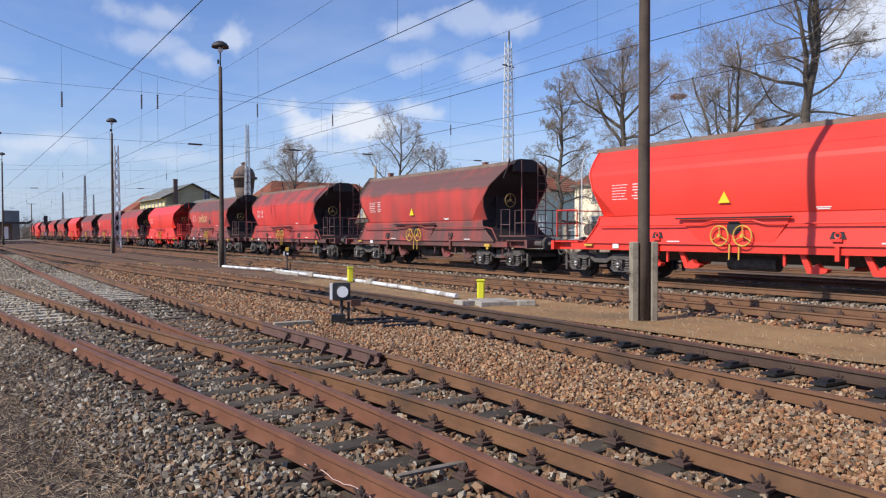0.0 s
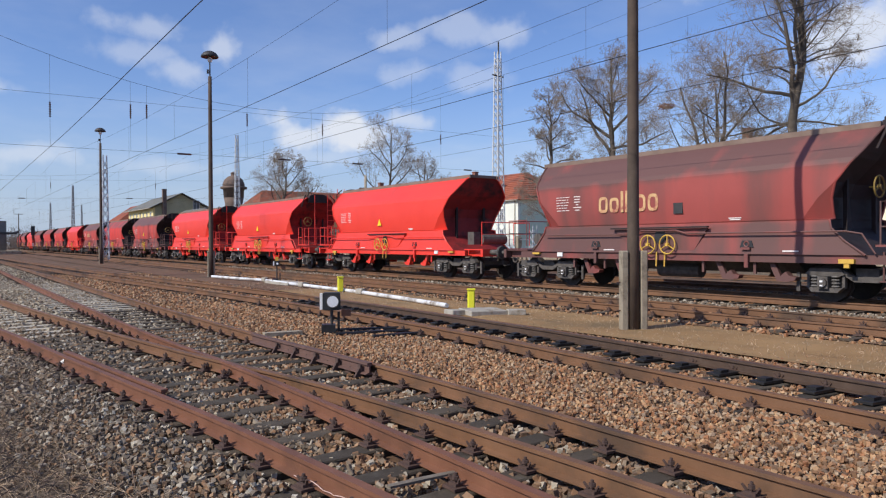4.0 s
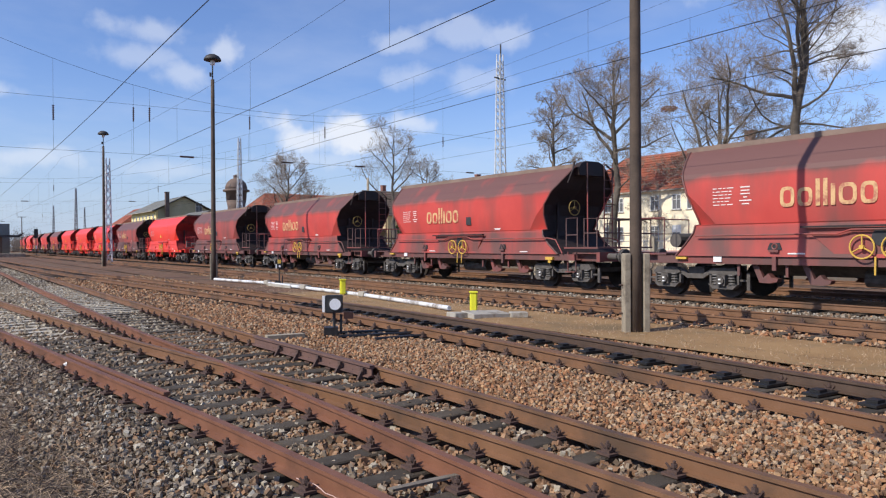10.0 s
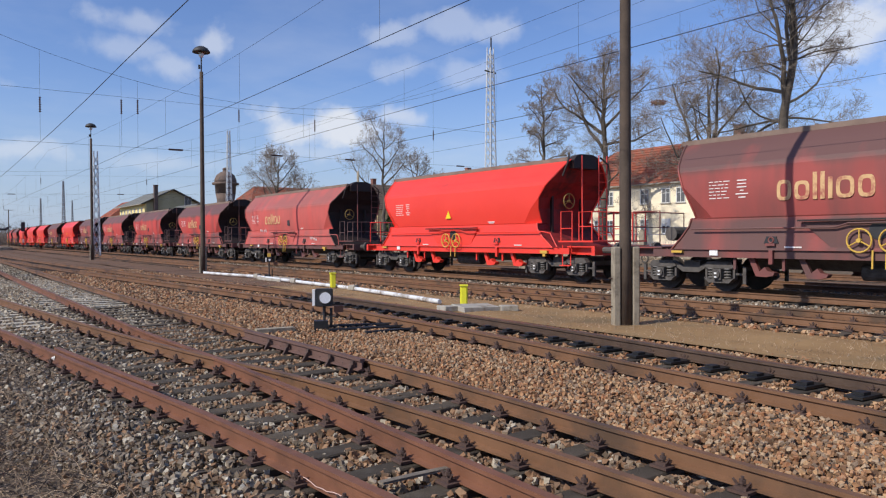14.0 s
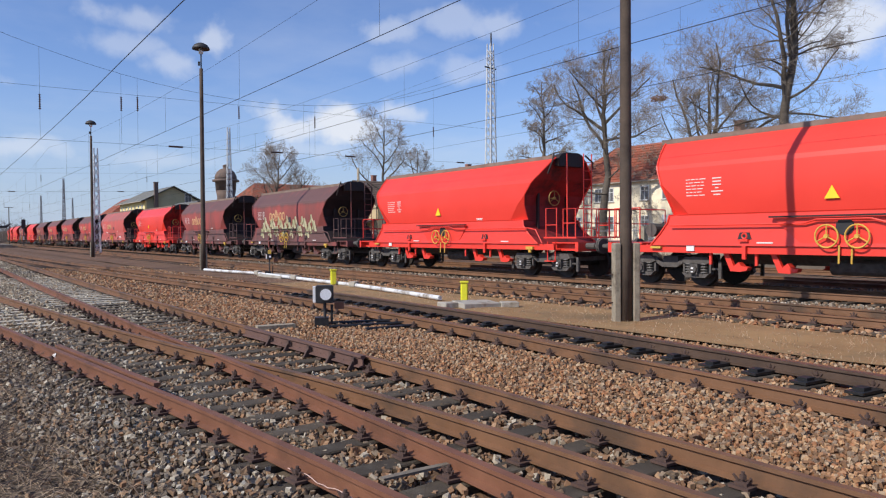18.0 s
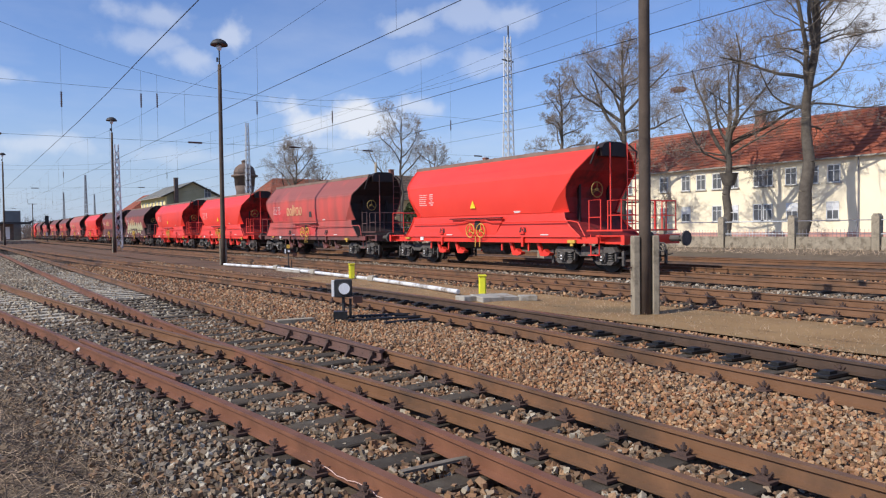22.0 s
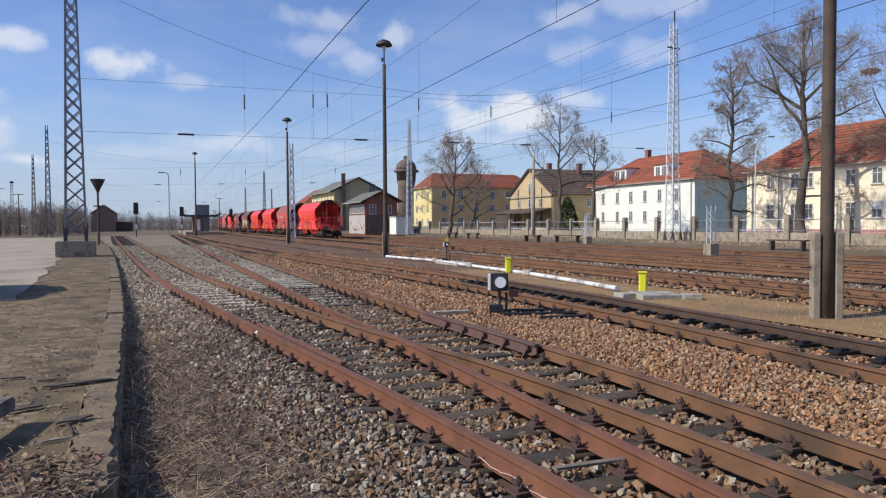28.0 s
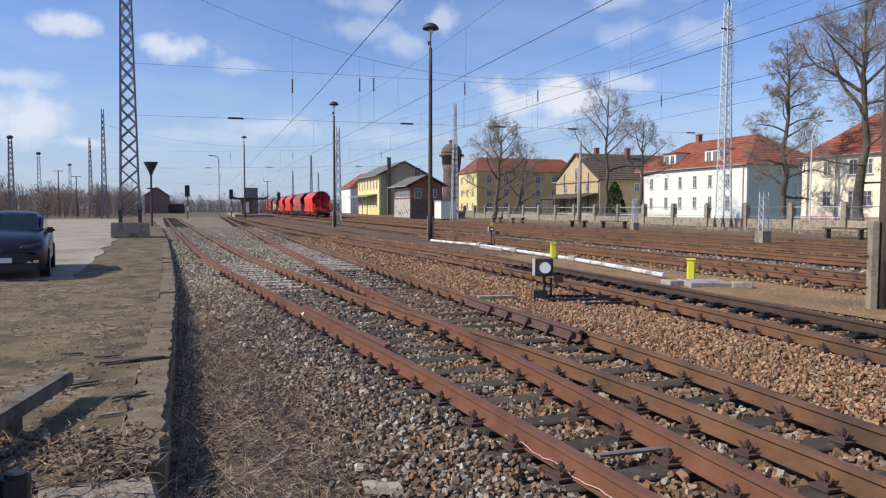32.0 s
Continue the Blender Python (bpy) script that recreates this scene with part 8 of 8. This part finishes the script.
for x, y, a, L, wide in ((-0.72, 7.85, -72, 0.62, 0.11), (-1.05, 6.9, -60, 0.30, 0.08), (-0.98, 8.1, -80, 0.26, 0.05), (-0.62, 6.35, -55, 0.30, 0.09), (-1.35, 8.35, -88, 0.22, 0.05)):
    bm = bmesh.new()
    box(bm, (0, 0, 0), (wide, L, 0.025))
    bmesh.ops.subdivide_edges(bm, edges=[e for e in bm.edges if abs(e.verts[0].co.y - e.verts[1].co.y) > 0.1], cuts=5)
    for v in bm.verts:
        f = 1 - abs(v.co.y) / (0.62 * L)
        v.co.x = v.co.x * (0.35 + 0.65 * f) + 0.02 * hump(v.co.y * 14 + x, v.co.x * 9, 1.0)
        v.co.z = v.co.z * 0.6 + 0.018 * hump(v.co.y * 8 + y, v.co.x * 10, 1.0)
    ob = part("bark_board", bm, M_DARKWOOD)
    tagged(ob, label="dark rotten splintered board on the ramp", category="wood", group="wood splinters")
    ob.matrix_basis = pose(x, y, 0.022, 0, 0, a)
bm = bmesh.new()
box(bm, (0, 0, 0), (0.62, 0.42, 0.10))
bmesh.ops.bevel(bm, geom=list(bm.edges), offset=0.03, segments=2, affect="EDGES")
ob = tagged(part("concrete_slab", bm, M_CONCRETE), label="broken concrete slab sunk in the soil", category="slab")
ob.matrix_basis = pose(-0.58, 4.22, -0.05, 2, 2, 10)
for x, y, h in ((-0.925, 3.99, 0.25), (-1.06, 3.95, 0.32)):
    bm = bmesh.new()
    tube(bm, (0, 0, -0.35), (0, 0, h), 0.075, 0.07, 12)
    bmesh.ops.bevel(bm, geom=[e for e in bm.edges if abs(e.verts[0].co.z - h) < 0.01 and abs(e.verts[1].co.z - h) < 0.01], offset=0.02, segments=2, affect="EDGES")
    ob = tagged(part("black_stub", bm, M_BLACK), label="short black post stub at the ramp's end", category="post", group="black stubs")
    ob.matrix_basis = pose(x, y, 0.0, 3, 4)

# ---- worn cobbles of the ramp ----
M_COBBLE = mat("worn_cobble", (0.172, 0.122, 0.069), (0.301, 0.225, 0.138), 9, 0.9, 0, 0.7, 60, object_random=0.14)
M_COBBLES = mat("worn_cobbles", (0.172, 0.122, 0.069), (0.301, 0.225, 0.138), 9, 0.9, 0, 0.7, 60, island=True, spread=0.30)
COB_F = [(0, 1, 5, 4), (1, 2, 6, 5), (2, 3, 7, 6), (3, 0, 4, 7), (4, 5, 6, 7)]
rc = random.Random(31)


def cobble_points(w, d):
    """A settled stone: straight sides, a narrower and uneven worn top."""
    pts = [(sx * w / 2, sy * d / 2, -0.035) for sx, sy in ((-1, -1), (1, -1), (1, 1), (-1, 1))]
    return pts + [(sx * w * rc.uniform(0.30, 0.44), sy * d * rc.uniform(0.28, 0.42), rc.uniform(-0.004, 0.004)) for sx, sy in ((-1, -1), (1, -1), (1, 1), (-1, 1))]


cobble_meshes = [raw("cobble", cobble_points(rc.uniform(0.14, 0.17), rc.uniform(0.115, 0.135)), COB_F, M_COBBLE) for k in range(10)]
ramp_top = bpy.data.objects["ramp"]
far_v, far_f, singles = [], [], 0
y, row = 5.75, 0
while y < 31:
    side = edge(y) - 0.36
    x = side - (row % 2) * 0.08
    while x > side - 9.5:
        bare = min(1, (side - x) / 0.9 + 0.35) * min(1, (y - 5.4) / 1.6 + 0.2) * min(1, (32 - y) / 8)
        if rc.random() < 0.95 * bare:
            z = rc.uniform(-0.006, 0.007) + 0.005 * math.sin(x * 1.7 + 0.6 * y) * math.sin(y * 1.1 - 0.5 * x) - 0.012 * math.exp(-(side - x) / 0.5) - 0.008 * math.exp(-(y - 5.6) / 1.2)
            turn = rc.uniform(-7, 7)
            if singles < 290 and -3.3 < x:
                ob = new("cobble", rc.choice(cobble_meshes))
                ob.parent = ramp_top
                ob.matrix_basis = pose(x, y, z, 0, 0, turn)
                singles += 1
            else:
                m = pose(x, y, z, 0, 0, turn)
                b = len(far_v)
                far_v += [(m @ Vector(q))[:] for q in cobble_points(rc.uniform(0.14, 0.17), rc.uniform(0.115, 0.135))]
                far_f += [tuple(b + i for i in f) for f in COB_F]
        x -= rc.uniform(0.15, 0.18)
    y += rc.uniform(0.125, 0.14)
    row += 1
tagged(new("cobblestones", raw("cobblestones", far_v, far_f, M_COBBLES)), label="worn brown cobbles sunk in the dirt of the ramp", category="cobblestones", kind="stuff")

# ---- far woods ----
M_WOODS = mat("bare_thicket", (0.10, 0.08, 0.068), (0.165, 0.132, 0.112), 0.05, 0.95, 0, 0, 3, island=True, spread=0.4)
# the grey of the pines has the haze of distance mixed into it
M_PINES = mat("haze_grey_pines", (0.13, 0.135, 0.135), (0.175, 0.178, 0.175), 0.05, 0.95, 0, 0, 3, island=True, spread=0.3)


def thicket(name, places, lo, hi, material, label, twigs=150, slim=0.36):
    """Far trees: a few stems each, and a crown of many fine crossing twigs."""
    rg = np.random.default_rng(11)
    vs, fs = [], []
    for x, y, s in places:
        h = rg.uniform(lo, hi) * s
        w = h * rg.uniform(0.7, 1.1) * slim
        q = rg.normal(size=(twigs, 3))
        q *= (rg.random(twigs) ** 0.4 / np.linalg.norm(q, axis=1))[:, None]
        c = q * np.array([w, w, h * 0.40]) + np.array([x, y, h * 0.58])
        c[: twigs // 4, 2] = rg.uniform(-0.3, h * 0.4, twigs // 4)
        d = rg.normal(size=(twigs, 3)) * np.array([0.6, 0.6, 1.0])
        d *= (h * rg.uniform(0.03, 0.09, twigs) / np.linalg.norm(d, axis=1))[:, None]
        t = h * 0.0055 * rg.uniform(0.6, 1.6, twigs)[:, None] * np.array([[0.85, -0.5, 0.25]])
        b = len(vs)
        quad = np.stack([c - d - t, c - d + t, c + d + t * 0.4, c + d - t * 0.4], 1).reshape(-1, 3)
        vs += [tuple(v) for v in quad]
        fs += [(b + 4 * k, b + 4 * k + 1, b + 4 * k + 2, b + 4 * k + 3) for k in range(twigs)]
        b = len(vs)
        r = h * 0.012
        vs += [(x - r, y, -0.6), (x + r, y, -0.6), (x, y + r, -0.6), (x + r * 0.4, y, h * 0.7)]
        fs += [(b, b + 1, b + 3), (b + 1, b + 2, b + 3), (b + 2, b, b + 3)]
    return tagged(new(name, raw(name, vs, fs, material)), label=label, category="woods", kind="stuff")


rw = random.Random(2)
near_w = []
for i in range(640):
    a = radians(rw.uniform(-34, -4.5))
    d = rw.uniform(150, 235)
    near_w.append((d * math.sin(a), d * math.cos(a), 1.0))
for i in range(300):
    a = radians(rw.uniform(-4.5, 12))
    d = rw.uniform(270, 340)
    near_w.append((d * math.sin(a), d * math.cos(a), 0.8))
for i in range(260):
    a = radians(rw.uniform(14, 30))
    d = rw.uniform(215, 280)
    near_w.append((d * math.sin(a), d * math.cos(a), 0.9))
thicket("bare_woods", near_w, 4.6, 7.2, M_WOODS, "bare brown thicket far behind the yard")
pines = []
for i in range(700):
    a = radians(rw.uniform(-60, 20))
    d = rw.uniform(330, 480)
    pines.append((d * math.sin(a), d * math.cos(a), 1.0))
thicket("bare_woods", [(-34 + 3 * math.sin(k * 2.3), 128 + 2.5 * k, 1.0) for k in range(7)], 6.0, 8.2, M_WOODS, "taller bare trees at the edge of the yard", 260)
thicket("pine_forest", pines, 7.5, 10.5, M_PINES, "dark line of distant pine forest, greyed for haze", 70, 0.26)
back = []
for i in range(500):
    a = radians(rw.uniform(30, 120))
    d = rw.uniform(150, 260)
    back.append((d * math.sin(a), d * math.cos(a), 1.0))
thicket("bare_woods", back, 6, 10, M_WOODS, "bare brown trees behind the houses", 45)
motions()
